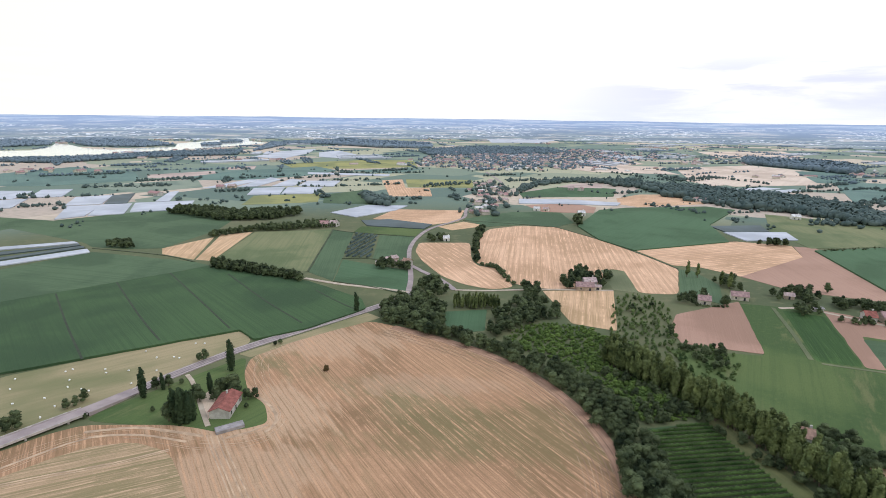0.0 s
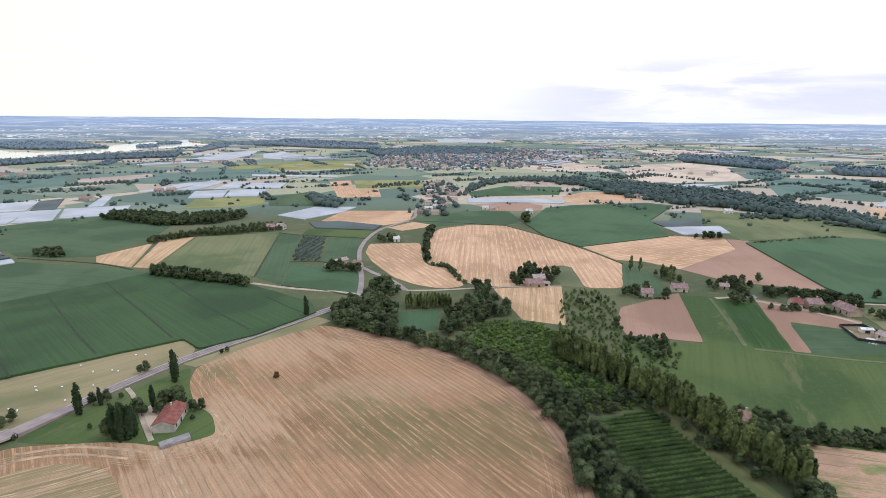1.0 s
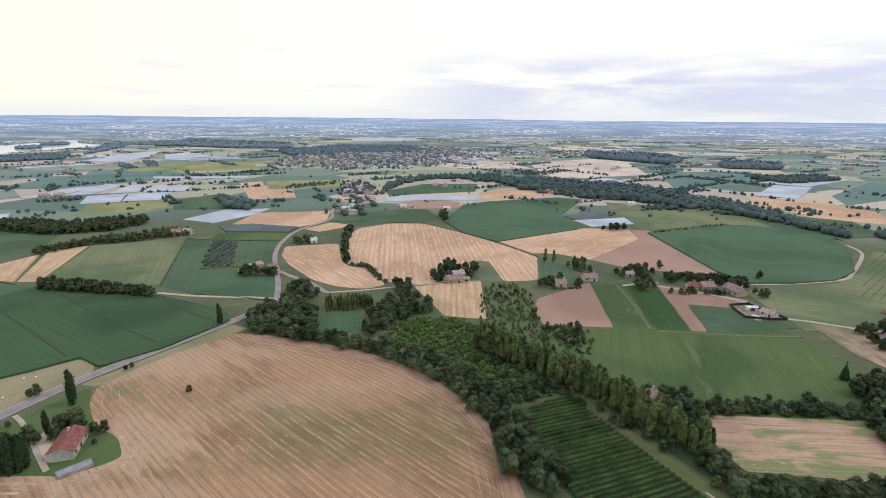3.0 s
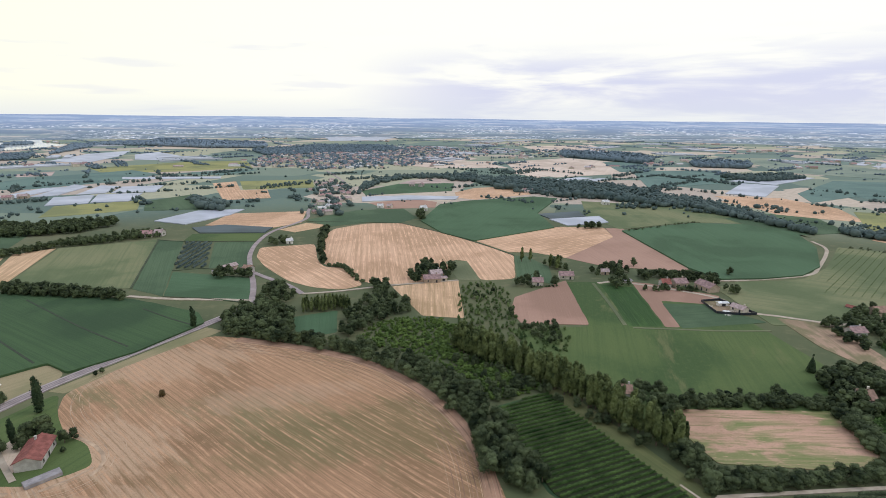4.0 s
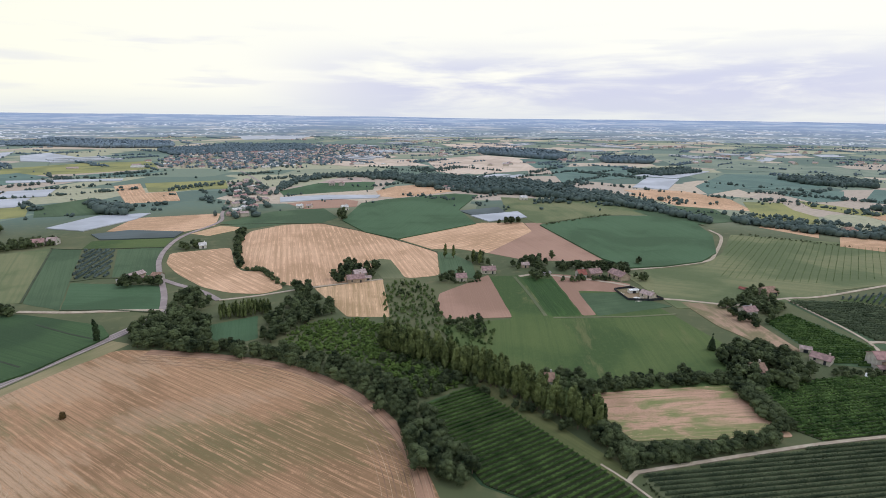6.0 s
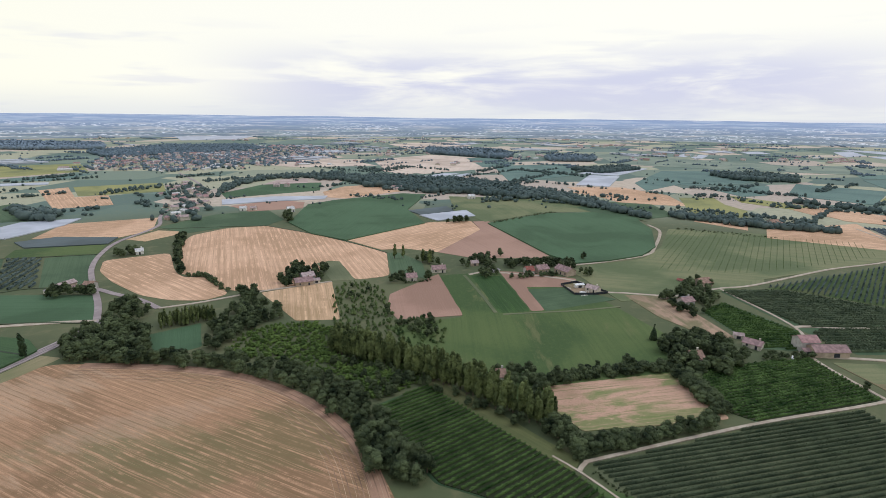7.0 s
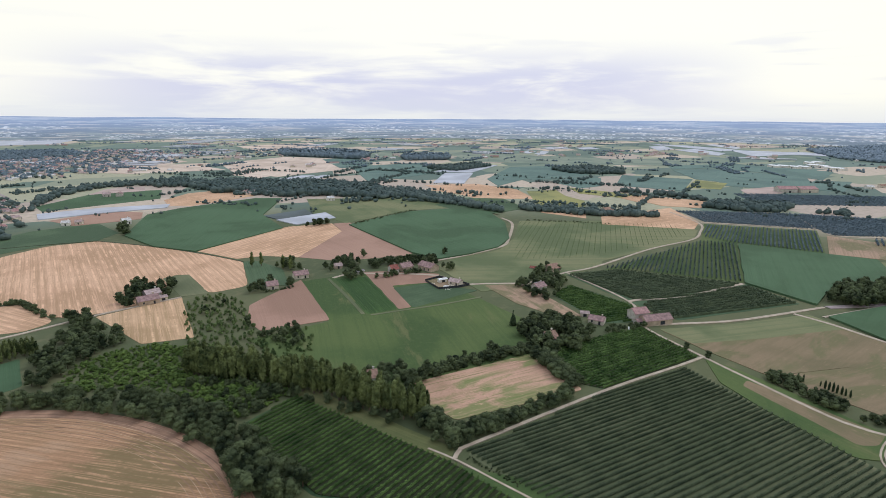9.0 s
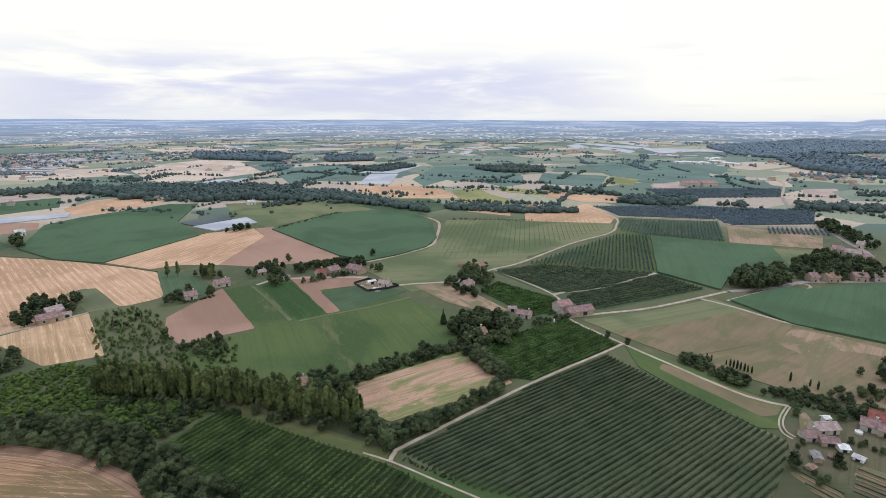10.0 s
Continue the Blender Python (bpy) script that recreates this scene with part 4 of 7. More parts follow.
road('track', 'gravel', 2, [(389.3, 51.7), (442.8, 25.7), (446, 12.9), (459.4, 8.2), (465.7, 13.4), (455.3, 22.6)])
road('track', 'gravel', 0.7, [(255.3, 5.5), (244.6, 7), (235.6, 6.9), (229.3, 4.8), (227.1, 1.4)])
road('track', 'gravel', 0.7, [(254.4, 4.4), (243.9, 5.7), (236.6, 5.6), (231.5, 3.8), (229.1, 0.7)])
road('road', 'asphalt', 5, [(517.2, -47.6), (473.3, 10.4), (450.3, 24.6), (411.9, 53.7)])
road('road', 'gravel', 4, [(655.3, 220.1), (707.8, 114.7), (681.5, 92.3), (729, 19.6), (710.4, 3.3)])
road('road', 'asphalt', 5, [(975, 73.2), (885.2, 56.9), (757.3, 21), (654.3, -12.1), (609.1, -26.9), (563.5, -30), (534.9, -20.5)])
road('road', 'gravel', 4, [(975, 73.2), (1190.7, 91.1), (1250.6, 120.6)])
road('track', 'gravel', 3, [(331.1, 150.1), (340.5, 145.9), (362.4, 129.7), (428.6, 108.9)])
water([(-1305.8, 1383.3), (-1204.9, 1473.3), (-1164.5, 1542.9), (-1077.6, 1510.5), (-1013.1, 1609.6), (-913, 1812.4), (-839.4, 2102.5), (-799.9, 2237.3), (-766.8, 2388.1), (-915.8, 2580.3), (-1057.7, 2966.5), (-1064.5, 2673.7), (-1086.8, 2543.6), (-1108.3, 2272.3), (-1000.6, 2035.6), (-1081.6, 1948.7), (-1119, 1842.5), (-1264, 1918.6), (-1448.2, 2117.8), (-1576.4, 2229.3), (-1439.8, 1998), (-1338.5, 1777.6), (-1416, 1736.3), (-1539.5, 1636)])

# ---------------------------------------------------------------- trees
def frame_of(d):
    """Two directions across each row of d."""
    up = np.where(np.abs(d[:, 2:]) < 0.9, np.array([[0.0, 0, 1]]), np.array([[1.0, 0, 0]]))
    a = np.cross(up, d)
    a /= np.linalg.norm(a, axis=1, keepdims=True)
    return a, np.cross(d, a)


def sprays(rng, places, outward, size):
    """A bent four-cornered leaf spray at each place, facing roughly outward."""
    n = len(places)
    d = outward + rng.normal(0, 0.38, (n, 3))
    d[:, 2] += 0.25
    d /= np.linalg.norm(d, axis=1, keepdims=True)
    a, b = frame_of(d)
    t = rng.uniform(0, 6.28, (n, 1))
    a, b = a * np.cos(t) + b * np.sin(t), b * np.cos(t) - a * np.sin(t)
    s = size * rng.uniform(0.6, 1.3, (n, 1))
    v = np.stack([places - a * s, places - b * s * 0.7 + d * s * 0.25, places + a * s, places + b * s * 0.8 + d * s * 0.2], 1)
    return v.reshape(-1, 3), np.arange(4 * n).reshape(n, 4)


def mesh_np(name, verts, quads, tris, mat):
    """A mesh from arrays of corners, four-sided and three-sided faces."""
    me = bpy.data.meshes.new(name)
    quads, tris = np.asarray(quads, int).reshape(-1, 4), np.asarray(tris, int).reshape(-1, 3)
    nq, nt = len(quads), len(tris)
    me.vertices.add(len(verts))
    me.vertices.foreach_set("co", np.asarray(verts, np.float32).ravel())
    me.loops.add(4 * nq + 3 * nt)
    me.loops.foreach_set("vertex_index", np.concatenate([quads.ravel(), tris.ravel()]).astype(np.int32))
    me.polygons.add(nq + nt)
    me.polygons.foreach_set("loop_start", np.concatenate([np.arange(nq) * 4, 4 * nq + np.arange(nt) * 3]).astype(np.int32))
    me.update(calc_edges=True)
    me.materials.append(mat)
    return me


def ball_points(rng, n, low=-0.55):
    d = rng.normal(0, 1, (3 * n + 20, 3))
    d /= np.linalg.norm(d, axis=1, keepdims=True)
    return d[d[:, 2] > low][:n]


ICO = None


def ico():
    global ICO
    if ICO is None:
        bm = bmesh.new()
        bmesh.ops.create_icosphere(bm, subdivisions=1, radius=1)
        ICO = np.array([v.co[:] for v in bm.verts]), np.array([[v.index for v in f.verts] for f in bm.faces])
        bm.free()
    return ICO


def crown_arrays(rng, kind, n, leaf, core=True):
    """Crown of a tree one metre high in lobes; n leaf sprays."""
    if kind in ("oak", "bush", "copse", "hawthorn"):
        base = 0.1 if kind == "oak" else 0.0
        wide = 0.40 if kind == "oak" else 0.5
        lobes = [((0, 0, base + (1 - base) * 0.45), wide * 0.72)]
        for i in range(7):
            a, z = rng.uniform(0, 6.28), rng.uniform(0.15, 0.8)
            r = wide * rng.uniform(0.38, 0.62) * math.sqrt(1.15 - z)
            lobes.append(((math.cos(a) * r, math.sin(a) * r, base + (1 - base) * z), wide * rng.uniform(0.34, 0.55)))
        lobes.append(((rng.uniform(-0.06, 0.06), rng.uniform(-0.06, 0.06), 0.82), wide * 0.42))
    elif kind == "poplar":
        lobes = []
        for i in range(9):
            z = 0.2 + 0.72 * i / 8
            w = 0.112 * math.sin(math.pi * min(1, 0.25 + 0.62 * i / 8)) ** 0.6 * rng.uniform(0.8, 1.2)
            lobes.append(((rng.uniform(-0.04, 0.04), rng.uniform(-0.04, 0.04), z), w))
    elif kind == "cypress":
        lobes = [((rng.uniform(-0.02, 0.02), rng.uniform(-0.02, 0.02), 0.08 + 0.82 * i / 8), 0.115 * math.sin(math.pi * (0.22 + 0.68 * i / 8)) ** 0.7) for i in range(9)]
    else:
        lobes = [((0, 0, 0.1 + 0.8 * i / 8), 0.2 * (1.04 - i / 8)) for i in range(9)]
    weight = np.array([r * r for _, r in lobes])
    count = np.maximum(3 if n > 40 else 1, (n * weight / weight.sum()).astype(int))
    verts, quads, tris, at = [], [], [], 0
    for (c, r), k in zip(lobes, count):
        d = ball_points(rng, k)
        tall = np.array([1, 1, 1.5 if kind in ("poplar", "cypress") else 0.92])
        p = np.array(c) + d * r * rng.uniform(0.72, 1.08, (len(d), 1)) * tall
        p[:, 2] = p[:, 2].clip(0.02, 1.02)
        v, f = sprays(rng, p, d, leaf)
        verts.append(v), quads.append(f + at)
        at += len(v)
        if core:
            iv, jf = ico()
            v = np.array(c) + iv * r * 0.86 * tall * rng.uniform(0.85, 1.1, (len(iv), 1))
            v[:, 2] = v[:, 2].clip(0.02, 1.0)
            verts.append(v), tris.append(jf + at)
            at += len(v)
    return np.concatenate(verts), np.concatenate(quads), np.concatenate(tris) if tris else np.zeros((0, 3), int)


def trunk_arrays(rng, kind):
    """A tapered trunk with a few limbs, for a tree one metre high."""
    verts, faces = [], []

    def limb(a, b, ra, rb):
        d = np.array(b, float) - a
        d /= np.linalg.norm(d)
        u, w = frame_of(d[None])
        k = len(verts)
        for p, r in ((a, ra), (b, rb)):
            verts.extend((np.array(p) + (u[0] * math.cos(t) + w[0] * math.sin(t)) * r) for t in np.linspace(0, 6.2832, 6)[:-1])
        faces.extend((k + i, k + (i + 1) % 5, k + 5 + (i + 1) % 5, k + 5 + i) for i in range(5))
    top = 0.6 if kind == "oak" else 0.85
    limb((0, 0, -0.02), (0.01, 0, 0.25), 0.028, 0.022)
    limb((0.01, 0, 0.25), (0, 0.01, top), 0.022, 0.006)
    for i in range(4 if kind in ("oak", "bush") else 0):
        a = i * 1.6 + rng.uniform(0, 0.8)
        limb((0.01, 0, 0.24 + 0.06 * i), (0.2 * math.cos(a), 0.2 * math.sin(a), 0.45 + 0.09 * i), 0.012, 0.004)
    return verts, faces


LEAVES = {"oak": LEAF, "bush": LEAF, "poplar": LEAF_POPLAR, "cypress": LEAF_DARK, "conifer": LEAF_DARK, "scrub": LEAF_SCRUB, "hawthorn": LEAF_RUST, "copse": LEAF_COPSE}
TREE_LABELS = {
    "oak": ("broad leafy deciduous tree with uneven dark green crown", "tree"),
    "bush": ("low rounded dark green bush beside a field", "bush"),
    "poplar": ("tall slim yellow green poplar in a row", "tree"),
    "cypress": ("narrow dark columnar poplar tree by the road", "tree"),
    "hawthorn": ("round rusty brown thorn bush alone in stubble", "bush"),
    "conifer": ("dark pointed conifer in a garden", "tree"),
}
PROTOS, CROWNS = {}, {}
SINGLE = {"oak": 0, "poplar": 0, "bush": 0, "copse": 1000}


def proto(kind, fine):
    """Four crowns and trunks of each kind, in a fine and a coarse make."""
    if (kind, fine) not in PROTOS:
        rng = np.random.default_rng(sum(map(ord, kind)) + fine)
        made = []
        n = {2: 760, 1: 260, 0: 80}[fine]
        leaf = {2: 0.036, 1: 0.056, 0: 0.09}[fine] * (0.75 if kind in ("poplar", "cypress") else 1)
        for i in range(5):
            crown = crown_arrays(rng, kind, n, leaf, fine > 0)
            tv, tf = trunk_arrays(rng, kind)
            CROWNS.setdefault((kind, fine), []).append(crown)
            made.append((mesh_np("crown", *crown, LEAVES[kind]), mesh_of("trunk", tv, tf, BARK)))
        PROTOS[kind, fine] = made
    return PROTOS[kind, fine]


RND = random.Random(7)


def tree(kind, x, y, height, wide=1.0):
    dist = math.hypot(x, y)
    crowns = proto(kind, 2 if dist < 300 else 1 if dist < 620 else 0)
    crown, trunk = crowns[RND.randrange(len(crowns))]
    thing = new("bush" if kind in ("bush", "hawthorn") else "poplar_tree" if kind == "poplar" else "tree")
    s = height * wide
    thing.matrix_world = pose(x, y, 0, RND.uniform(-2, 2), RND.uniform(-2, 2), RND.uniform(0, 360)) @ Matrix.Diagonal((s, s, height, 1))
    new("crown", crown).parent = thing
    new("trunk", trunk).parent = thing
    tagged(thing, *TREE_LABELS[kind])
    return thing


def scatter(spacing, pts):
    xs, ys = [p[0] for p in pts], [p[1] for p in pts]
    row, y = 0, min(ys)
    while y < max(ys) + spacing:
        x = min(xs) - spacing + (spacing / 2 if row % 2 else 0)
        while x < max(xs) + spacing:
            px, py = x + RND.uniform(-0.45, 0.45) * spacing, y + RND.uniform(-0.45, 0.45) * spacing
            if inside(px, py, pts):
                yield px, py
            x += spacing
        y += spacing * 0.88
        row += 1


# tree-free circles, placed to fit the camera's view of the houses: centre and radius
CLEARINGS = [(102, 366, 9), (108.7, 379, 8), (204, 349, 8), (175.6, 340, 7), (239, 350, 6), (264, 311, 8), (275, 309, 8), (288, 296, 10), (309, 204, 9), (357, 227, 10),
         (352, 240, 6), (240, 149, 7), (285, 155, 8), (281, 144, 7), (140, 181, 5), (-45, 437, 10), (-30, 429, 7), (3, 520, 6), (299, 124, 13), (240, -8, 9), (256, -26, 9)]


def wood(kind, spacing, low, high, pts):
    if kind == "hedge":
        kind = "bush"
    elif kind != "poplar" and min(math.hypot(x, y) for x, y in pts) < 420:
        pts = rounded(pts, 8.0)
    if kind == "scrub":
        return scrub(spacing, low, high, pts)
    rest = []
    for x, y in scatter(spacing, pts):
        if kind == "oak" and any(math.hypot(x - a, y - b) < r for a, b, r in CLEARINGS):
            continue
        h, w = RND.uniform(low, high) * (0.84 if kind in ("oak", "copse") else 0.95), RND.uniform(0.85, 1.15) * (1.0 if kind == "poplar" else 1) * (1.3 if kind == "bush" else 1.15 if kind == "oak" else 1)
        if SINGLE[kind] < 150 or (SINGLE[kind] < 290 and math.hypot(x, y) < 330):
            SINGLE[kind] += 1
            tree(kind, x, y, h, w)["group"] = {"oak": "trees of the wood", "poplar": "row of poplars", "bush": "bushes of the hedges"}[kind]
        else:
            rest.append((x, y, h, w))
    fine = 2 if min(math.hypot(x, y) for x, y in pts) < 230 else 1

    def make(x, y, h, w):
        crown = RND.choice(CROWNS[kind, fine])
        a = RND.uniform(0, 6.28)
        turn = np.array([[math.cos(a), math.sin(a), 0], [-math.sin(a), math.cos(a), 0], [0, 0, 1]])
        return (crown[0] @ turn) * (h * w, h * w, h) + (x, y, 0), crown[1], crown[2]
    if rest:
        proto(kind, fine)
        joined({"oak": "woodland", "poplar": "poplar_stand", "bush": "hedge", "copse": "copse"}[kind], make, rest, LEAVES[kind], {"oak": "dense dark green broadleaf trees of a wood", "poplar": "tall slim yellow green poplars", "bush": "dense dark green field hedge", "copse": "uneven fresh green copse of low trees"}[kind], "hedge" if kind == "bush" else "woodland")


def joined(name, make, places, mat, label, category):
    """Many small plants in one object."""
    verts, quads, tris, at = [], [], [], 0
    for place in places:
        v, q, t = make(*place)
        verts.append(v), quads.append(q + at), tris.append(t + at)
        at += len(v)
    if not verts:
        return None
    ob = new(name, mesh_np(name, np.concatenate(verts), np.concatenate(quads), np.concatenate(tris), mat))
    return tagged(ob, label, category, kind="stuff")


def scrub(spacing, low, high, pts):
    rng = np.random.default_rng(5)
    protos = [crown_arrays(rng, "bush", 90, 0.1, True) for _ in range(8)]

    def make(x, y):
        v, q, t = protos[RND.randrange(8)]
        a, s = RND.uniform(0, 6.28), RND.uniform(low, high) * (0.55 + 0.9 * (0.5 + 0.5 * noise.noise((x * 0.06, y * 0.06, 3.0))))
        turn = np.array([[math.cos(a), math.sin(a), 0], [-math.sin(a), math.cos(a), 0], [0, 0, 1]])
        return (v @ turn) * (s * RND.uniform(1.1, 2.0), s * RND.uniform(1.1, 2.0), s) + (x, y, 0), q, t
    joined("scrub", make, scatter(spacing, pts), LEAF_SCRUB, "bright green thicket of young shrubs", "shrubs")


FAR_RNG = np.random.default_rng(11)
FAR_TREES = [crown_arrays(FAR_RNG, "oak", 16, 0.13, False) for _ in range(6)]


for i, (v, q, t) in enumerate(FAR_TREES):
    iv, jf = ico()
    heart = iv * (0.4, 0.4, 0.44) * FAR_RNG.uniform(0.8, 1.15, (len(iv), 1)) + (0, 0, 0.46)
    FAR_TREES[i] = np.concatenate([v, heart]), q, jf + len(v)


def far_tree(x, y, s):
    v, q, t = FAR_TREES[RND.randrange(6)]
    a, w = RND.uniform(0, 6.28), s * RND.uniform(0.9, 1.7)
    turn = np.array([[math.cos(a), math.sin(a), 0], [-math.sin(a), math.cos(a), 0], [0, 0, 1]])
    return (v @ turn) * (w * RND.uniform(0.7, 1.35), w * RND.uniform(0.7, 1.35), s) + (x, y, -0.1 * s), q, t


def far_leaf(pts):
    """Foliage by distance: farther trees get paler, bluer leaves with haze put into the colour."""
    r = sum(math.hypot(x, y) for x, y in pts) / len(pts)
    return LEAF_FAR if r < 650 else LEAF_HAZE_MID if r < 1300 else LEAF_HAZE_FAR if r < 2000 else LEAF_HAZE_FARTHEST


def far_wood(spacing, height, pts):
    """Crowns that run into one another; clumps stand for single trees far out."""
    r = sum(math.hypot(x, y) for x, y in pts) / len(pts)
    size = 1.0 if r < 900 else 1.25 if r < 1500 else 1.6
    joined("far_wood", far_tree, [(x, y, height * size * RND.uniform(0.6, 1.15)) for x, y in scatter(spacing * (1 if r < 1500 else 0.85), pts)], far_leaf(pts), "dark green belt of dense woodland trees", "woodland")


def orchard(kind, gap, height, width, turn, pts):
    """Rows of vines or trained fruit trees, clipped to the plan."""
    a = radians(turn)
    ax, ay = Vector((math.cos(a), math.sin(a))), Vector((-math.sin(a), math.cos(a)))
    q = [(Vector(p).dot(ax), Vector(p).dot(ay)) for p in pts]
    lo, hi = min(v for _, v in q), max(v for _, v in q)
    mid = sum((Vector(p) for p in pts), Vector((0, 0))) / len(pts)
    dist = mid.length
    gaps = gap >= 5 and kind == "vine"
    per = 2.2 if gaps else 24.0 if dist < 260 else 6.0 if dist < 420 else 3.0
    leaf = 0.26 if gaps else 0.25 if dist < 260 else 0.5 if dist < 420 else 0.75
    rng = np.random.default_rng(len(pts) + int(gap * 10))
    v = lo + gap / 2
    mat = LEAF_COPSE if gaps else LEAF_VINE if kind == "vine" else LEAF_FRUIT if dist < 450 else LEAF_HAZE_MID if dist < 620 else LEAF_HAZE_FAR
    while v < hi:
        cuts = sorted(u0 + (u1 - u0) * (v - v0) / (v1 - v0) for (u0, v0), (u1, v1) in zip(q, q[1:] + q[:1]) if (v0 > v) != (v1 > v))
        for u0, u1 in zip(cuts[::2], cuts[1::2]):
            n = int((u1 - u0) * per)
            if n < 4:
                continue
            u = rng.uniform(u0, u1, n)
            # single plants show as swellings along the row
            swell = 0.72 + 0.28 * np.cos(u * 6.2832 / (2.2 if kind == "vine" else 1.6)) + rng.normal(0, 0.08, n)
            ang = rng.uniform(-0.3, math.pi + 0.3, n)
            r = width / 2 * swell
            z = height * (0.45 + 0.5 * np.sin(ang) * swell)
            off = np.cos(ang) * r
            p = np.stack([u * ax.x + (v + off) * ay.x, u * ax.y + (v + off) * ay.y, z.clip(0.15)], 1)
            out = np.stack([np.cos(ang) * ay.x, np.cos(ang) * ay.y, np.sin(ang)], 1)
            vv, ff = sprays(rng, p, out, leaf)
            # the dense heart of the row, along its wires
            k, w, m = len(vv), width * 0.27, max(2, int((u1 - u0) / 3))
            heart = []
            for i in range(m + 1):
                t = u0 + (u1 - u0) * i / m
                s = 0.75 + 0.3 * rng.uniform()
                heart += [(t * ax.x + (v + o) * ay.x, t * ax.y + (v + o) * ay.y, z) for o, z in ((-w, 0.1), (-w * s, height * 0.6 * s), (w * s, height * 0.6 * s), (w, 0.1))]
            vv = np.concatenate([vv, np.array(heart)])
            ff = np.concatenate([ff, np.array([[k + 4 * i + j, k + 4 * i + j + 1, k + 4 * i + j + 5, k + 4 * i + j + 4][::-1] for i in range(m) for j in range(3)])])
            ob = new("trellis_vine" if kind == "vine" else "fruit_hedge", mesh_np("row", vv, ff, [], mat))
            tagged(ob, "trellised dense green vine row" if kind == "vine" else "trained grey green fruit tree row in an orchard", "vine row" if kind == "vine" else "orchard row", "rows of the " + ("vineyard" if kind == "vine" else "orchard"))
        v += gap


wood('oak', 5.2, 7, 11, [(62.9, 167.6), (74.9, 174.7), (78.2, 164.1), (78.1, 132.8), (61.3, 148.1)])
wood('oak', 4.9, 6, 9.5, [(-41.2, 304.6), (-20.6, 291.8), (5.5, 275.4), (28.6, 256.5), (45.6, 236.2), (55.1, 217.5), (61.6, 194.8), (64.9, 175.9), (65.5, 148.6), (75.5, 148.7), (78, 169.1), (80.2, 190.7), (76.4, 211.5), (66.3, 232.1), (49.8, 253), (31.5, 271.5), (5.6, 286.6), (-16.1, 301.6), (-32.8, 316.3)])
wood('oak', 5, 7, 10.5, [(-41.5, 312.2), (-34.4, 332.9), (-21, 356.5), (-6.8, 339.2), (0.7, 321.3), (-0.2, 288.1), (-14.3, 299)])
wood('poplar', 2.8, 7, 8.5, [(7.3, 326.6), (36.9, 325.3), (36.5, 339.3), (8.3, 340.8)])
wood('oak', 5.8, 6, 9.5, [(25.5, 285.4), (31.3, 314.1), (42.9, 329.7), (56.4, 346.7), (73.6, 327.3), (75.2, 309.5), (47.5, 297.8), (33.9, 279.2)])
wood('scrub', 2.6, 0.9, 2.6, [(33.5, 276.1), (46, 298.7), (73.9, 303.9), (95.8, 280.7), (93.1, 248.7), (100.6, 217.8), (106, 199.4), (82.6, 194.8), (80.3, 213.5), (69.5, 234.4), (51.9, 256.4)])
wood('oak', 12, 4, 7, [(80, 233.5), (94.6, 236.6), (105.7, 217.9), (107.6, 200.3), (83.6, 195.6), (81.6, 217.5)])
wood('copse', 4.4, 1.6, 4.0, [(116.5, 348.4), (138.3, 361.2), (148.2, 327.3), (129.3, 277.5), (155.9, 265.6), (144.6, 237.6), (130, 220.9), (112.2, 239.9), (89.2, 269.1)])
wood('oak', 13, 3.5, 6.5, [(116.7, 337.1), (136.1, 355), (147.4, 325.2), (128.3, 275.2), (151.8, 263.4), (146, 246.7), (121.6, 262.7)])
wood('oak', 4.5, 4, 7.5, [(81.1, 197.7), (88.9, 202.2), (110.5, 205.8), (109.1, 198.3), (94.7, 195.8), (80.9, 192.4)])
wood('oak', 5, 6, 10, [(146.2, 166.1), (141.3, 149.8), (138.1, 135.3), (137.5, 121.8), (129.3, 121.6), (130.8, 134.3), (133.9, 152.4)])
wood('oak', 6, 4, 6.5, [(124.9, 272.1), (149.8, 268.8), (147, 247.1), (137.7, 234.2), (126.8, 253.6)])
wood('oak', 8.5, 3.5, 6.5, [(76.7, 225.4), (91, 232.6), (110.9, 235.1), (116.9, 218.2), (107.5, 196.8), (93, 197.7), (75.7, 194.8)])
wood('scrub', 2.8, 0.9, 2.4, [(76.7, 225.4), (91, 232.6), (110.9, 235.1), (116.9, 218.2), (107.5, 196.8), (93, 197.7), (80, 194.8)])
wood('oak', 5.5, 4, 7, [(79.9, 244.1), (100.7, 212), (113.7, 185), (121.5, 161), (130.7, 137.7), (126, 137.2), (118.2, 160.4), (110.3, 182.7), (97.1, 209.1), (75.9, 238)])
wood('poplar', 3.2, 11.5, 16.5, [(79.8, 247.8), (89.4, 259.9), (91.3, 251.9), (108.7, 222.1), (121.5, 193.4), (130.1, 168.3), (138.6, 144.5), (132.1, 139.6), (122.7, 162.9), (114.9, 187.3), (101.5, 213.9)])
wood('oak', 6, 7, 10, [(137.3, 187.7), (147.6, 189.8), (158, 177), (165.9, 173.7), (159.4, 161), (151.6, 160.9), (146.6, 170.1), (136.9, 180.2)])
wood('hedge', 1.3, 0.6, 1.1, [(127.2, 113.5), (129.6, 112.3), (130.4, 90), (128.2, 90)])
wood('hedge', 1.8, 1.2, 2.0, [(168.1, 338.3), (187.5, 334.1), (187, 331.8), (167.6, 336)])
wood('hedge', 4.5, 2, 3.2, [(360.2, 496.4), (471.1, 514.9), (464.5, 505.6), (354, 485.5)])
wood('hedge', 5, 1.5, 3, [(516, 372.9), (537.7, 345.5), (556.6, 313.5), (572.6, 288.7), (565.5, 284.8), (549.4, 309.2), (530.5, 340.6), (508.8, 367.4)])
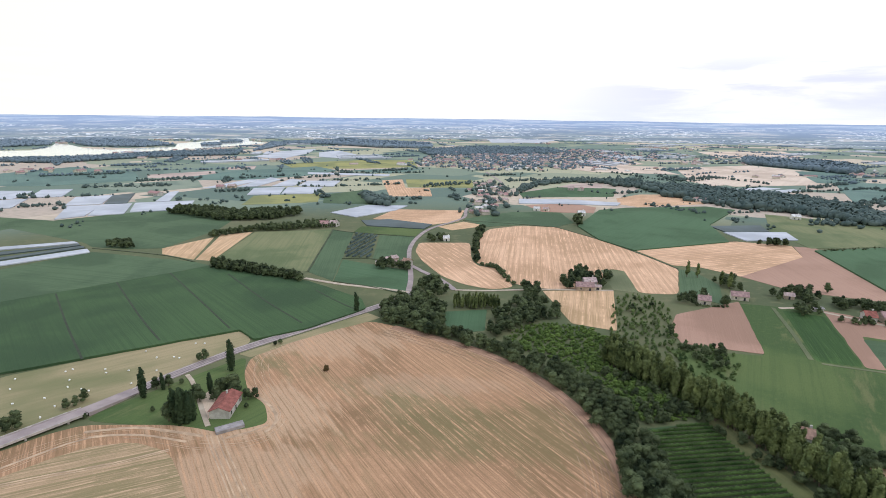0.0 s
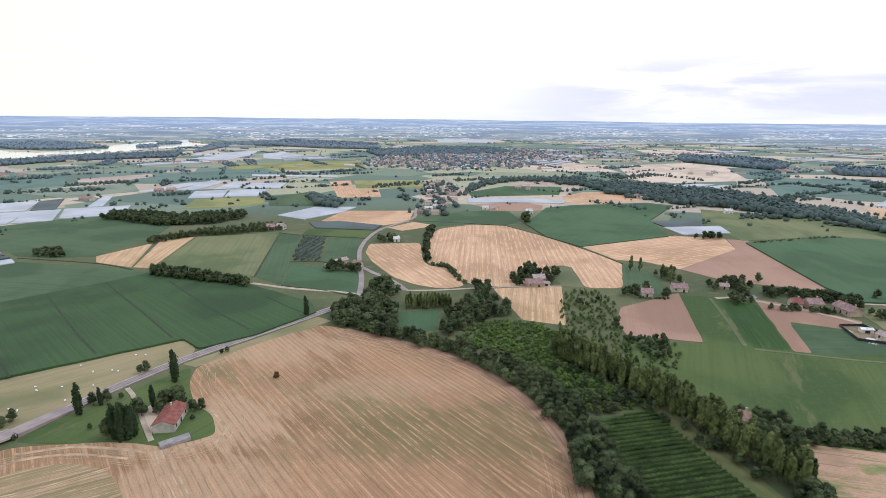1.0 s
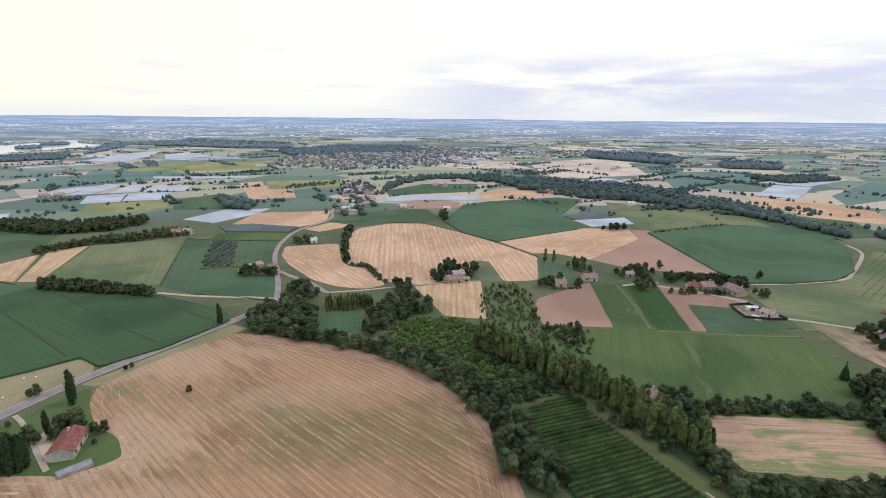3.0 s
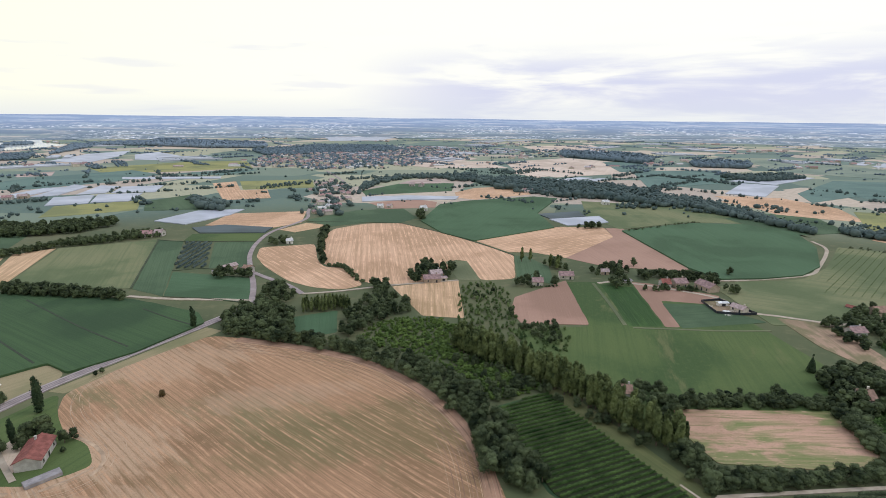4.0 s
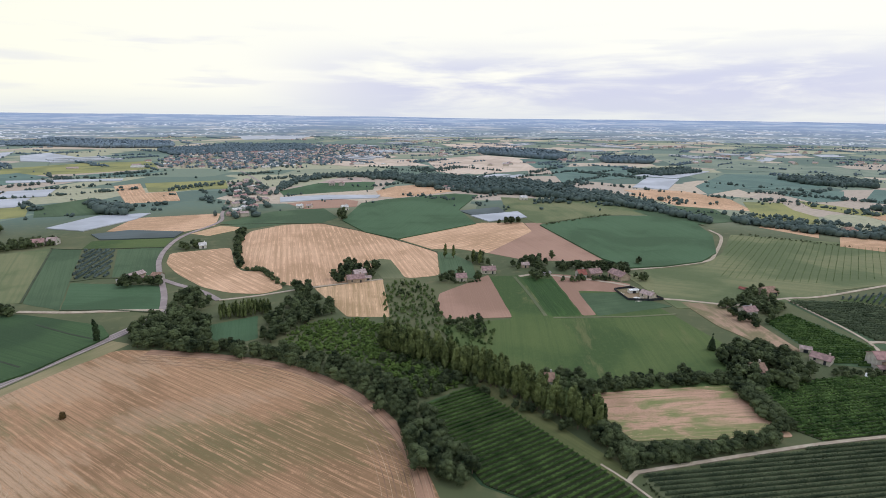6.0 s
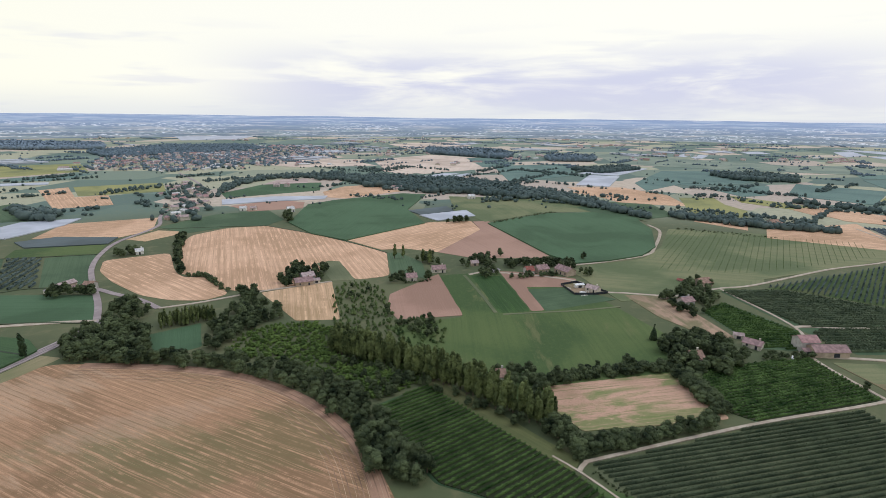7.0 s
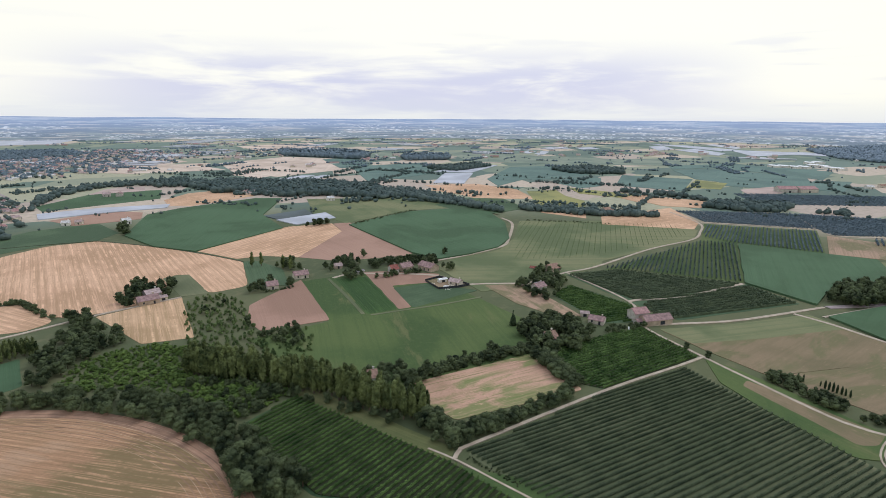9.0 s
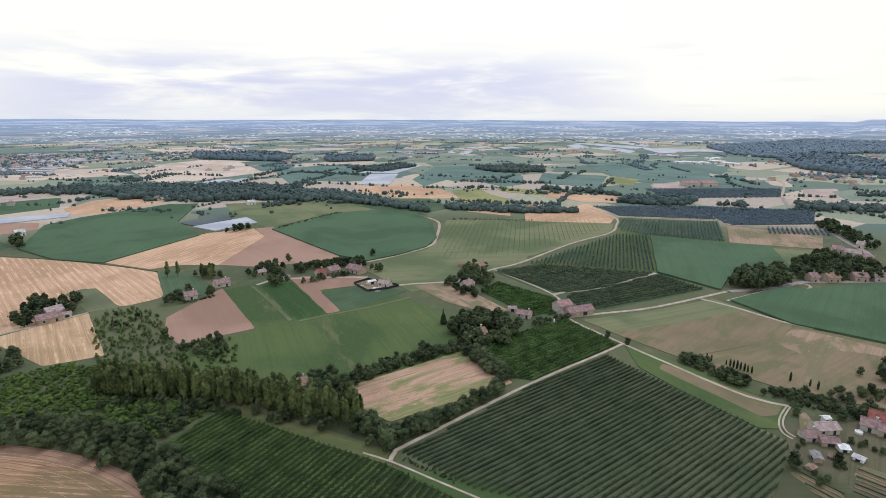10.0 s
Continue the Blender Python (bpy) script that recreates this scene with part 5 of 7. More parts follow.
wood('hedge', 2.8, 3, 5, [(152.3, 175.6), (177.4, 170.1), (203.6, 163.2), (223.5, 153.5), (218.8, 148.2), (196.3, 156.6), (171.1, 163.4), (148, 168.4)])
wood('oak', 5, 5, 9, [(137.1, 159.6), (135, 140.8), (132.3, 120.3), (128, 119.2), (126.2, 139.6)])
wood('oak', 5.5, 7, 11, [(232.2, 172.3), (257.4, 176.9), (269, 156.3), (256.5, 143), (226.9, 137.8), (222, 152.4)])
wood('hedge', 2.8, 4, 6.5, [(214.2, 146.2), (224, 149), (217.5, 132.6), (206.2, 110.2), (198.2, 109.7), (204.8, 129.1)])
wood('hedge', 2.8, 3.5, 6.5, [(123.1, 121.3), (139, 126.6), (156.7, 121), (177.8, 115.6), (197.8, 113.1), (196.1, 109.1), (171.8, 111), (151.5, 116.2), (134.4, 120.4)])
wood('oak', 6, 6, 9, [(195.3, 163.3), (206.8, 166), (209.7, 159.4), (198, 158.1)])
wood('oak', 4.2, 7, 10.5, [(-192.9, 427.2), (-179.1, 427.7), (-103.6, 387.3), (-103.2, 377.4), (-145, 396.3), (-182.1, 412.4)])
wood('oak', 5, 6, 10, [(-315.4, 490.6), (-292, 491.6), (-283.1, 478.5), (-306.4, 477.6)])
wood('oak', 5.6, 7, 12, [(-344.2, 659.3), (-335.6, 693.5), (-258.1, 663.9), (-227.2, 678), (-185.6, 684.5), (-175.7, 660.3), (-202.3, 621.3), (-251.7, 611.8), (-313, 645.2)])
wood('oak', 4.6, 5, 8.5, [(-238, 533.4), (-227.5, 550.4), (-189.9, 581.9), (-145, 603.4), (-119.4, 604.7), (-115.7, 585.4), (-160.4, 565), (-205.1, 554.2), (-230.9, 523.3)])
wood('hedge', 4, 4, 6, [(38.1, 586.4), (46.8, 593.1), (32.9, 491), (31.7, 438.8), (27.8, 438.6), (27.2, 482)])
wood('hedge', 3, 2.5, 4, [(29.5, 435.1), (45, 428.6), (53.5, 378.2), (50.3, 375.4), (42.2, 418.4)])
wood('oak', 6, 8, 11, [(-19.3, 362.8), (-10.1, 390.3), (-1.4, 376.5), (4.6, 357.2), (-5, 345)])
wood('oak', 6, 7, 10, [(54.2, 365), (66.7, 374.5), (68, 347.1), (55.5, 341)])
wood('oak', 6, 6, 10, [(81.9, 368.4), (92.6, 389.2), (104, 401.4), (120.9, 399), (119.2, 370.8), (104.1, 367.8)])
wood('oak', 6, 6, 10, [(94.5, 391.7), (102.7, 411.3), (115.4, 419.3), (114.6, 401.3), (102.6, 382.5)])
wood('oak', 6, 5, 8, [(119.4, 402.3), (133.4, 409.6), (131.1, 396), (117.6, 389.2)])
wood('oak', 6, 5, 9, [(159.6, 346.7), (169.5, 357.7), (189.5, 340.2), (183.2, 330.7)])
wood('oak', 6, 6, 10, [(157, 343.8), (173.9, 356.1), (189.8, 344.8), (186, 333.6), (165.4, 333)])
wood('oak', 6, 6, 10, [(204, 389.9), (218.6, 393.2), (222, 383.4), (208.4, 373.5)])
wood('oak', 6, 7, 10, [(230.1, 361.4), (252.1, 370.9), (264.2, 358.7), (248.3, 340.8), (228.7, 345.8)])
wood('oak', 5, 7, 9, [(261.3, 344.5), (289.5, 338.5), (313, 317.3), (306.1, 306.9), (279.9, 326.7), (254.7, 331.9)])
wood('hedge', 4, 3, 5, [(242.6, 311.9), (261.2, 310), (279.4, 298.1), (275.6, 293.8), (255.8, 303.2), (240.4, 305.6)])
wood('oak', 6, 6, 9, [(292.4, 295.2), (309.6, 293.7), (301.1, 282.4), (285.5, 282.3)])
wood('oak', 6, 6, 9, [(224.2, 328.2), (245.4, 333.4), (238.8, 320.4), (222, 317.4)])
wood('oak', 6, 5, 9, [(329.1, 232.1), (346.9, 237.6), (357.7, 222.4), (334, 199.5), (307.8, 194.8), (303.5, 205.2)])
wood('oak', 6, 7, 10, [(-20.5, 527.1), (0.5, 535.8), (3.3, 518.1), (-16.1, 512.3)])
wood('oak', 6, 7, 10, [(312.4, 521), (341.2, 522.2), (335, 507.6), (306.9, 506.5)])
wood('oak', 7, 8, 12, [(-54.5, 420.1), (-44.7, 437.8), (-25.4, 433.2), (-25.3, 416.1), (-41.9, 409.1)])
wood('oak', 6, 7, 10, [(159.2, 646.9), (171.1, 658.9), (156.1, 598.3), (149.6, 597.9)])
wood('oak', 6, 10, 14, [(422, 55.4), (467.7, 54.9), (493.6, 28.5), (455.2, 20.5), (422.6, 37.5)])
wood('hedge', 3.4, 3, 5, [(272.8, 55.4), (283.2, 48.3), (267.8, 20.6), (260.9, 20.8), (260.2, 28.8)])
wood('oak', 4.5, 4, 6.5, [(253, -11.4), (261.4, -15.4), (259.4, -19.9), (252.2, -19.2), (249.8, -14.6)])
wood('hedge', 1.5, 1.4, 2, [(257.5, 4.8), (266.8, -21.1), (264.6, -21.1), (255.3, 4.6)])
wood('hedge', 4, 2.5, 5, [(260.3, 17.4), (272.6, 5.4), (269.7, -11.4), (272.7, -26.8), (264.4, -26.6), (258.7, -15.5), (259.6, 4.4)])
wood('hedge', 5, 2.5, 5, [(274.1, -5.2), (288.1, -15.2), (296.9, -35.5), (281.4, -34.6), (270.9, -15.4)])
wood('oak', 7, 5, 8, [(324.8, -26.2), (341.5, -37.9), (310.5, -36.2), (304.2, -27.8)])
wood('oak', 6, 5, 8, [(306.7, 230.1), (331.6, 221.4), (323.7, 196.2), (292.2, 185.7), (287.8, 201.3)])
wood('oak', 7, 7, 11, [(229.2, 171.8), (261.2, 174), (267.7, 149.7), (254.7, 131.2), (224, 134.7), (219.1, 156.7)])
wood('hedge', 4, 2.5, 4.5, [(274.9, 140.1), (297.1, 126.4), (293.8, 121.2), (269.9, 131.9)])
wood('oak', 7, 7, 11, [(521.7, 25), (579.3, 12.1), (556.7, -35.4), (536.5, -48.6), (517.2, -47.6), (481.9, 3.7), (479.4, 21.6)])
wood('oak', 7, 7, 11, [(736.9, 20), (769.5, 5), (644.6, -38.1), (624.1, -29.2), (679.3, -2.4)])
far_wood(7, 11, [(346.0, 841.3), (388.7, 812.7), (401.3, 740.8), (453.9, 702.8), (482.6, 650.8), (498.8, 619.3), (558.4, 691.4), (561.9, 762.8), (536.6, 836.0), (478.8, 888.6), (443.8, 931.4), (410.3, 986.9)])
far_wood(7, 11, [(498.8, 619.3), (537.3, 607.6), (531.5, 562.0), (533.9, 513.3), (538.0, 479.6), (533.8, 442.3), (536.7, 420.4), (547.5, 431.1), (552.4, 460.3), (564.3, 506.0), (567.4, 548.8), (578.7, 605.8), (583.4, 663.3), (558.4, 691.4)])
far_wood(11, 9, [(293.7, 980.1), (338.0, 945.6), (357.1, 868.8), (400.9, 978.2), (373.6, 1047.7), (322.9, 1079.3)])
far_wood(9, 8, [(112.3, 836.0), (171.5, 965.7), (238.6, 1027.5), (304.4, 1016.4), (316.3, 1057.0), (259.3, 1066.3), (180.2, 1014.8), (123.3, 915.4)])
far_wood(10, 8, [(426.8, 632.8), (453.4, 610.1), (484.5, 595.6), (478.6, 651.5)])
far_wood(7, 11, [(768.9, 257.0), (771.2, 217.7), (784.9, 181.2), (813.8, 165.4), (857.9, 176.5), (861.8, 216.2), (796.0, 263.1)])
far_wood(8, 10, [(825.6, 142.6), (829.6, 121.9), (835.7, 105.1), (856.5, 112.5), (826.4, 140.9)])
far_wood(9, 9, [(836.2, 409.7), (851.1, 368.5), (852.9, 324.0), (848.5, 280.2), (825.4, 273.3), (837.8, 319.0), (838.0, 363.5), (824.3, 404.5)])
far_wood(9, 9, [(835.7, 105.1), (832.3, 81.9), (837.1, 67.1), (841.3, 69.0), (832.0, 88.9)])
far_wood(6.6, 10, [(588.6, 441.7), (625.4, 355.4), (663.4, 291.3), (652.6, 263.1), (595, 338), (571.8, 410.4)])
far_wood(12, 8, [(-1096, 1337.6), (-945.2, 1321.5), (-831.4, 1520.5), (-631, 1661.5), (-681.3, 1847.4), (-860.6, 1706.7), (-961, 1525.4), (-1025.3, 1435.9), (-1147.9, 1402.2)])
far_wood(16, 8, [(-634.3, 1794.9), (-648.3, 2360.6), (-388.5, 2267.4), (-145.6, 2141.5), (-170.1, 2505.1), (-616.3, 2644.5), (-740.4, 2342.9)])
far_wood(14, 8, [(-91.6, 1936.6), (145.7, 2190.3), (388.2, 2151.9), (419.7, 1888.5), (171, 1744.2), (-45.5, 1715.3)])
far_wood(18, 9, [(-1551.9, 1905.7), (-1489.7, 2068.3), (-1666.8, 2310.8), (-1920.5, 2365)])
far_wood(18, 9, [(-1697.2, 2412.8), (-1373.6, 2482.2), (-1056.7, 2146.6), (-1118.2, 2015.5), (-1309.4, 2020.7)])
far_wood(7, 11, [(-480, 2311), (-254.4, 2125.9), (-51.7, 2086.3), (-56.2, 2314.5), (-509.8, 2666.2)])
far_wood(10, 11, [(1037.2, 1473.4), (1034.6, 1355), (923.9, 1220.3), (825.6, 1496.6), (903.3, 1638.5)])
far_wood(7, 11, [(1053.8, 1206.8), (1169.7, 1123.1), (1086.8, 1060.2), (993.7, 1116.2)])
far_wood(7, 11, [(1033.6, 1541.5), (1046.3, 1404.9), (1002.7, 1298.5), (935.6, 1253), (936.5, 1393.8)])
far_wood(10, 11, [(917.7, 56.1), (938.9, -51.8), (882.6, -49.8), (848.6, 50.7)])
far_wood(10, 12, [(1820.5, 154.6), (2182, 76.4), (1707.2, -112.8), (1462, -99.4), (1458.4, -5.1), (1552.4, 83.1)])
far_wood(16, 10, [(2417.5, 466.4), (3456.3, 205.1), (3644.6, -219.1), (2560, -159.6), (2182, 76.4), (1895.8, 161.6), (2002.3, 298.8)])
far_wood(10, 11, [(1065, 699.7), (1165.8, 666.4), (1164.4, 573.9), (1092.2, 537.9), (1030, 616.9)])
far_wood(7, 10, [(875.7, 912.7), (1019.5, 897.4), (1028.5, 848), (879.3, 825.1)])
far_wood(10, 12, [(-128.3, 838.2), (-98.4, 809.9), (-67.2, 746.8), (-72.2, 717.6), (-107.8, 754.5)])
far_wood(9, 8, [(-905.0, 2211.0), (-915.0, 2253.4), (-939.0, 2271.0), (-963.0, 2253.4), (-973.0, 2211.0), (-963.0, 2168.6), (-939.0, 2151.0), (-915.0, 2168.6)])
far_wood(9, 8, [(-913.0, 2456.0), (-924.7, 2505.5), (-953.0, 2526.0), (-981.3, 2505.5), (-993.0, 2456.0), (-981.3, 2406.5), (-953.0, 2386.0), (-924.7, 2406.5)])
tree('hawthorn', -55.8, 238.3, 3.4)
tree('cypress', -101.3, 237.9, 17)
tree('cypress', -129.6, 211.6, 15)
tree('cypress', -124.5, 218.7, 9)
tree('oak', -128.1, 219.6, 6)
tree('oak', -123.6, 221.8, 6)
tree('cypress', -103.2, 190.8, 17)
tree('cypress', -101.1, 192, 15)
tree('cypress', -106.3, 192.4, 16)
tree('cypress', -103.9, 194.1, 15)
tree('cypress', -100.3, 194.1, 14)
tree('oak', -109.6, 193.6, 9)
tree('oak', -106.7, 210.1, 8)
tree('oak', -103.5, 208.2, 8)
tree('cypress', -102, 215.5, 11)
tree('oak', -97, 210.3, 7)
tree('oak', -96.2, 214.2, 9)
tree('oak', -91.6, 215.2, 10)
tree('oak', -83.7, 210.5, 6)
tree('oak', -81.4, 212.5, 5)
tree('bush', -82.1, 204, 2.5)
tree('bush', -118.7, 224, 3)
tree('oak', -119, 250, 6)
tree('oak', -120.7, 247.4, 5)
tree('bush', -89.2, 267.3, 3)
tree('bush', -87.3, 270.3, 3)
tree('oak', -156.1, 201.8, 5)
tree('oak', -154.4, 204.5, 5)
tree('oak', -153.3, 208.3, 6)
tree('oak', -168.5, 184.6, 7)
tree('oak', -166.2, 187.3, 8)
tree('oak', -169.8, 180.8, 6)
tree('bush', -119.7, 200.6, 2.5)
tree('bush', -144, 195, 2.5)
tree('cypress', -53.7, 318.8, 14)
tree('poplar', 191, 404.3, 13)
tree('poplar', 197.7, 401.5, 12)
tree('poplar', 205.2, 380.6, 12)
tree('poplar', 208.5, 374.1, 13)
tree('oak', 213.5, 369, 7)
tree('oak', 275.1, 366.8, 8)
tree('oak', 299.7, 303, 8)
tree('conifer', 241.4, 179, 10)
tree('conifer', 116.3, 389.4, 12)
tree('oak', 124.1, 393.5, 8)
tree('oak', 330.5, 322.5, 8)
tree('bush', 190.8, 171.6, 3)
tree('bush', 280.3, 93.4, 4)
tree('oak', 206.5, -0.7, 7)
tree('bush', 201, -8.3, 4)
tree('oak', 219.4, -12.5, 5)
tree('oak', 287.8, -23.3, 6)
tree('oak', 308.4, -19.4, 5)
tree('oak', 361.4, 235.9, 6)
tree('oak', 359.8, 223.8, 6)
tree('bush', 238.3, -20.8, 3)
tree('bush', 277.7, 81.5, 4)
tree('cypress', 283.8, 43.1, 3.5)
tree('cypress', 282.3, 40.7, 4)
tree('cypress', 282.6, 34, 3)
tree('cypress', 281.7, 32.1, 4.5)
tree('cypress', 281.3, 30.5, 4.5)
tree('cypress', 280.9, 28.9, 5)
tree('cypress', 280.6, 27.4, 4.5)
tree('cypress', 280.4, 25.6, 4.5)
tree('cypress', 280, 24.1, 4)
tree('cypress', 279.8, 22.4, 4)
tree('cypress', 281.6, 6.8, 5)
tree('cypress', 281.3, -1, 4)
tree('cypress', 279.7, -4.1, 4.5)
tree('bush', 264.4, 22.4, 3)
tree('bush', 259, 15, 3.5)
tree('bush', 264.3, 7.9, 3)
tree('bush', 248.4, 1.9, 4)
tree('bush', 224.8, -1.6, 3)
tree('bush', 220.8, -0.5, 2.5)
tree('bush', 237.3, -16.5, 3)
tree('bush', 236.1, -19.1, 2.5)
tree('bush', 206.2, -6.5, 2.5)
tree('bush', 205.2, -10, 3)
tree('bush', 216, -12.3, 2.5)
tree('bush', 216.6, -14.2, 3)
tree('bush', 235.8, -23.3, 2.5)
tree('bush', 235.5, -25.7, 3)
orchard('vine', 2.5, 1.6, 0.74, 7, [(80, 188.9), (107.6, 195.8), (122.1, 113.9), (122.6, 76.3), (79.1, 134.3), (78.9, 165.3)])
orchard('fruit', 2.35, 1.7, 0.66, -17, [(130.8, 115.6), (204.3, 101.2), (257.2, 85.6), (223.1, 2.4), (204.1, 2.5), (178.3, 4), (139.7, 55.6), (130.1, 83.4)])
orchard('vine', 2.2, 1.7, 1.0, -15, [(206.6, 113), (217.2, 127.1), (225.6, 148.1), (291.8, 124), (274.5, 85.6), (210.2, 102.6)])
orchard('vine', 3.0, 1.8, 1.0, -25, [(306.6, 194.9), (332.2, 196.4), (323.5, 144.4), (297.6, 132.3), (283.4, 144.6)])
orchard('fruit', 3.6, 2.2, 1.0, -28, [(332.5, 142.3), (425.1, 105.8), (406.5, 69.3), (321.6, 114.1), (316.9, 125.5)])
orchard('fruit', 3.2, 2.0, 0.6, 19, [(391.6, 202), (551.7, 182.6), (565.3, 155.8), (434.7, 111.5), (401.9, 191.4)])
orchard('fruit', 3.4, 2.0, 0.7, 14, [(639.5, 209.7), (691.2, 112.9), (585.8, 85.9), (571.3, 157), (575.8, 189.1)])
orchard('fruit', 4.2, 2.0, 1.0, 44, [(713.3, 272), (799.7, 159.8), (706.9, 115.8), (660, 220.3)])
orchard('fruit', 4.2, 2.0, 1.1, 44, [(800.7, 158.6), (856.5, 25.9), (744.9, 20.4), (678.3, 96.4), (707.8, 114.7)])
orchard('fruit', 3.4, 2.4, 1.8, -28, [(355.5, 210.5), (395.6, 190.9), (427, 108.4), (359.9, 132.9), (335.8, 148)])
orchard('vine', 5.0, 0.7, 0.2, 28, [(503.4, 369.4), (621.4, 239.3), (575.4, 204.7), (497.8, 213.7), (411.6, 232.5), (362.5, 270.7)])
orchard('fruit', 6, 2.6, 2.0, 75, [(-87, 455.1), (-91.4, 550.8), (-68, 543.6), (-63.3, 452.1)])
orchard('fruit', 4.5, 2.8, 1.5, 10, [(686.4, 64.8), (714.1, 3.4), (682.4, 2.5), (654.1, 57.9)])
orchard('fruit', 8, 2.4, 1.4, 60, [(946.6, 273), (1091.6, 86.4), (973.4, 75.3), (853.3, 211.4)])

# ---------------------------------------------------------------- buildings
WALLS = [plain("cream_render", (0.52, 0.47, 0.40)), plain("grey_render", (0.42, 0.40, 0.37)), plain("ochre_stone", (0.40, 0.32, 0.25)), plain("white_render", (0.66, 0.64, 0.60))]


def roof_material(name, colour):
    def build(n, vec):
        a, b = n.noise(vec, 0.5, 4), n.noise(vec, 5.0, 3)
        wave = n.add("ShaderNodeTexWave", Vector=vec, Scale=1.6, Distortion=0.6)
        dark, lite = tuple(c * 0.66 for c in colour), tuple(min(1, c * 1.22) for c in colour)
        c = n.mix(n.span(a, 0.32, 0.68), dark, lite)
        c = n.mix(n.math("MULTIPLY", n.span(b, 0.45, 0.7), 0.4), c, dark)
        return n.mix(n.math("MULTIPLY", wave.outputs[1], 0.25), c, dark), wave.outputs[1]
    return material(name, build, 0.85, 0, 0.05)


ROOFS = {
    "red": roof_material("red_clay_tiles", (0.25, 0.095, 0.078)),
    "brown": roof_material("weathered_brown_tiles", (0.30, 0.195, 0.15)),
    "mauve": roof_material("old_pink_tiles", (0.29, 0.195, 0.19)),
    "rose": roof_material("rose_clay_tiles", (0.36, 0.22, 0.215)),
    # greyed pink, with haze over the far town's roofs put into the tone
    "faded": roof_material("greyed_pink_tiles", (0.39, 0.305, 0.295)),
    "grey": roof_material("grey_fibre_roof", (0.30, 0.28, 0.285)),
    "pale": roof_material("pale_metal_roof", (0.55, 0.54, 0.54)),
    "white": roof_material("white_sheet_roof", (0.78, 0.79, 0.80)),
}
GLASS = plain("dark_window_pane", (0.035, 0.04, 0.05), 0.15)
SHUTTER = plain("faded_shutter_paint", (0.30, 0.25, 0.22), 0.6)
STRAW = plain("dry_straw", (0.42, 0.30, 0.20), 0.95, vary=0.35, scale=0.6)
RED_EARTH = plain("reddish_headland_earth", (0.31, 0.185, 0.122), 0.95, vary=0.3, scale=0.4)
EARTH_DARK = plain("dark_wheel_mark_earth", (0.245, 0.150, 0.096), 0.95, vary=0.4, scale=0.3)
TRACK_DARK = plain("dark_wheel_track", (0.030, 0.042, 0.024), 0.95)
SPOT_COVER = plain("white_spot_cover", (0.80, 0.80, 0.77), 0.4)
ROOF_WORDS = {"red": "red tiled roof", "brown": "weathered brown tiled roof", "mauve": "faded pink tiled roof", "rose": "rose tiled roof", "faded": "greyed pink tiled roof", "grey": "grey sheet roof", "pale": "pale metal roof", "white": "white sheet roof"}


def gable_walls(length, width, high, rise):
    bm = bmesh.new()
    l, w = length / 2, width / 2
    low = [bm.verts.new((x, y, -0.3)) for x, y in ((-l, -w), (l, -w), (l, w), (-l, w))]
    top = [bm.verts.new((x, y, high)) for x, y in ((-l, -w), (l, -w), (l, w), (-l, w))]
    a, b = bm.verts.new((-l, 0, high + rise)), bm.verts.new((l, 0, high + rise))
    bm.faces.new((low[0], low[1], top[1], top[0]))
    bm.faces.new((low[2], low[3], top[3], top[2]))
    bm.faces.new((low[1], low[2], top[2], b, top[1]))
    bm.faces.new((low[3], low[0], top[0], a, top[3]))
    bm.faces.new((top[0], top[1], b, a))
    bm.faces.new((top[2], top[3], a, b))
    return bm


def gable_roof(length, width, high, rise):
    """Two thick slopes that overhang the walls, with a ridge."""
    bm = bmesh.new()
    l, w, th = length / 2 + 0.4, width / 2 + 0.5, 0.18
    drop = 0.5 * rise / (width / 2)
    for s in (-1, 1):
        v = [bm.verts.new(p) for p in ((-l, 0, high + rise + 0.05), (l, 0, high + rise + 0.05), (l, s * w, high - drop + 0.05), (-l, s * w, high - drop + 0.05))]
        u = [bm.verts.new((p.co.x, p.co.y, p.co.z + th)) for p in v]
        bm.faces.new(u if s < 0 else u[::-1])
        bm.faces.new(v[::-1] if s < 0 else v)
        for i in range(4):
            j = (i + 1) % 4
            bm.faces.new((v[i], v[j], u[j], u[i]) if s < 0 else (v[j], v[i], u[i], u[j]))
    box(bm, 0, 0, high + rise + th - 0.02, 2 * l, 0.35, 0.14)
    bmesh.ops.recalc_face_normals(bm, faces=bm.faces)
    return bm


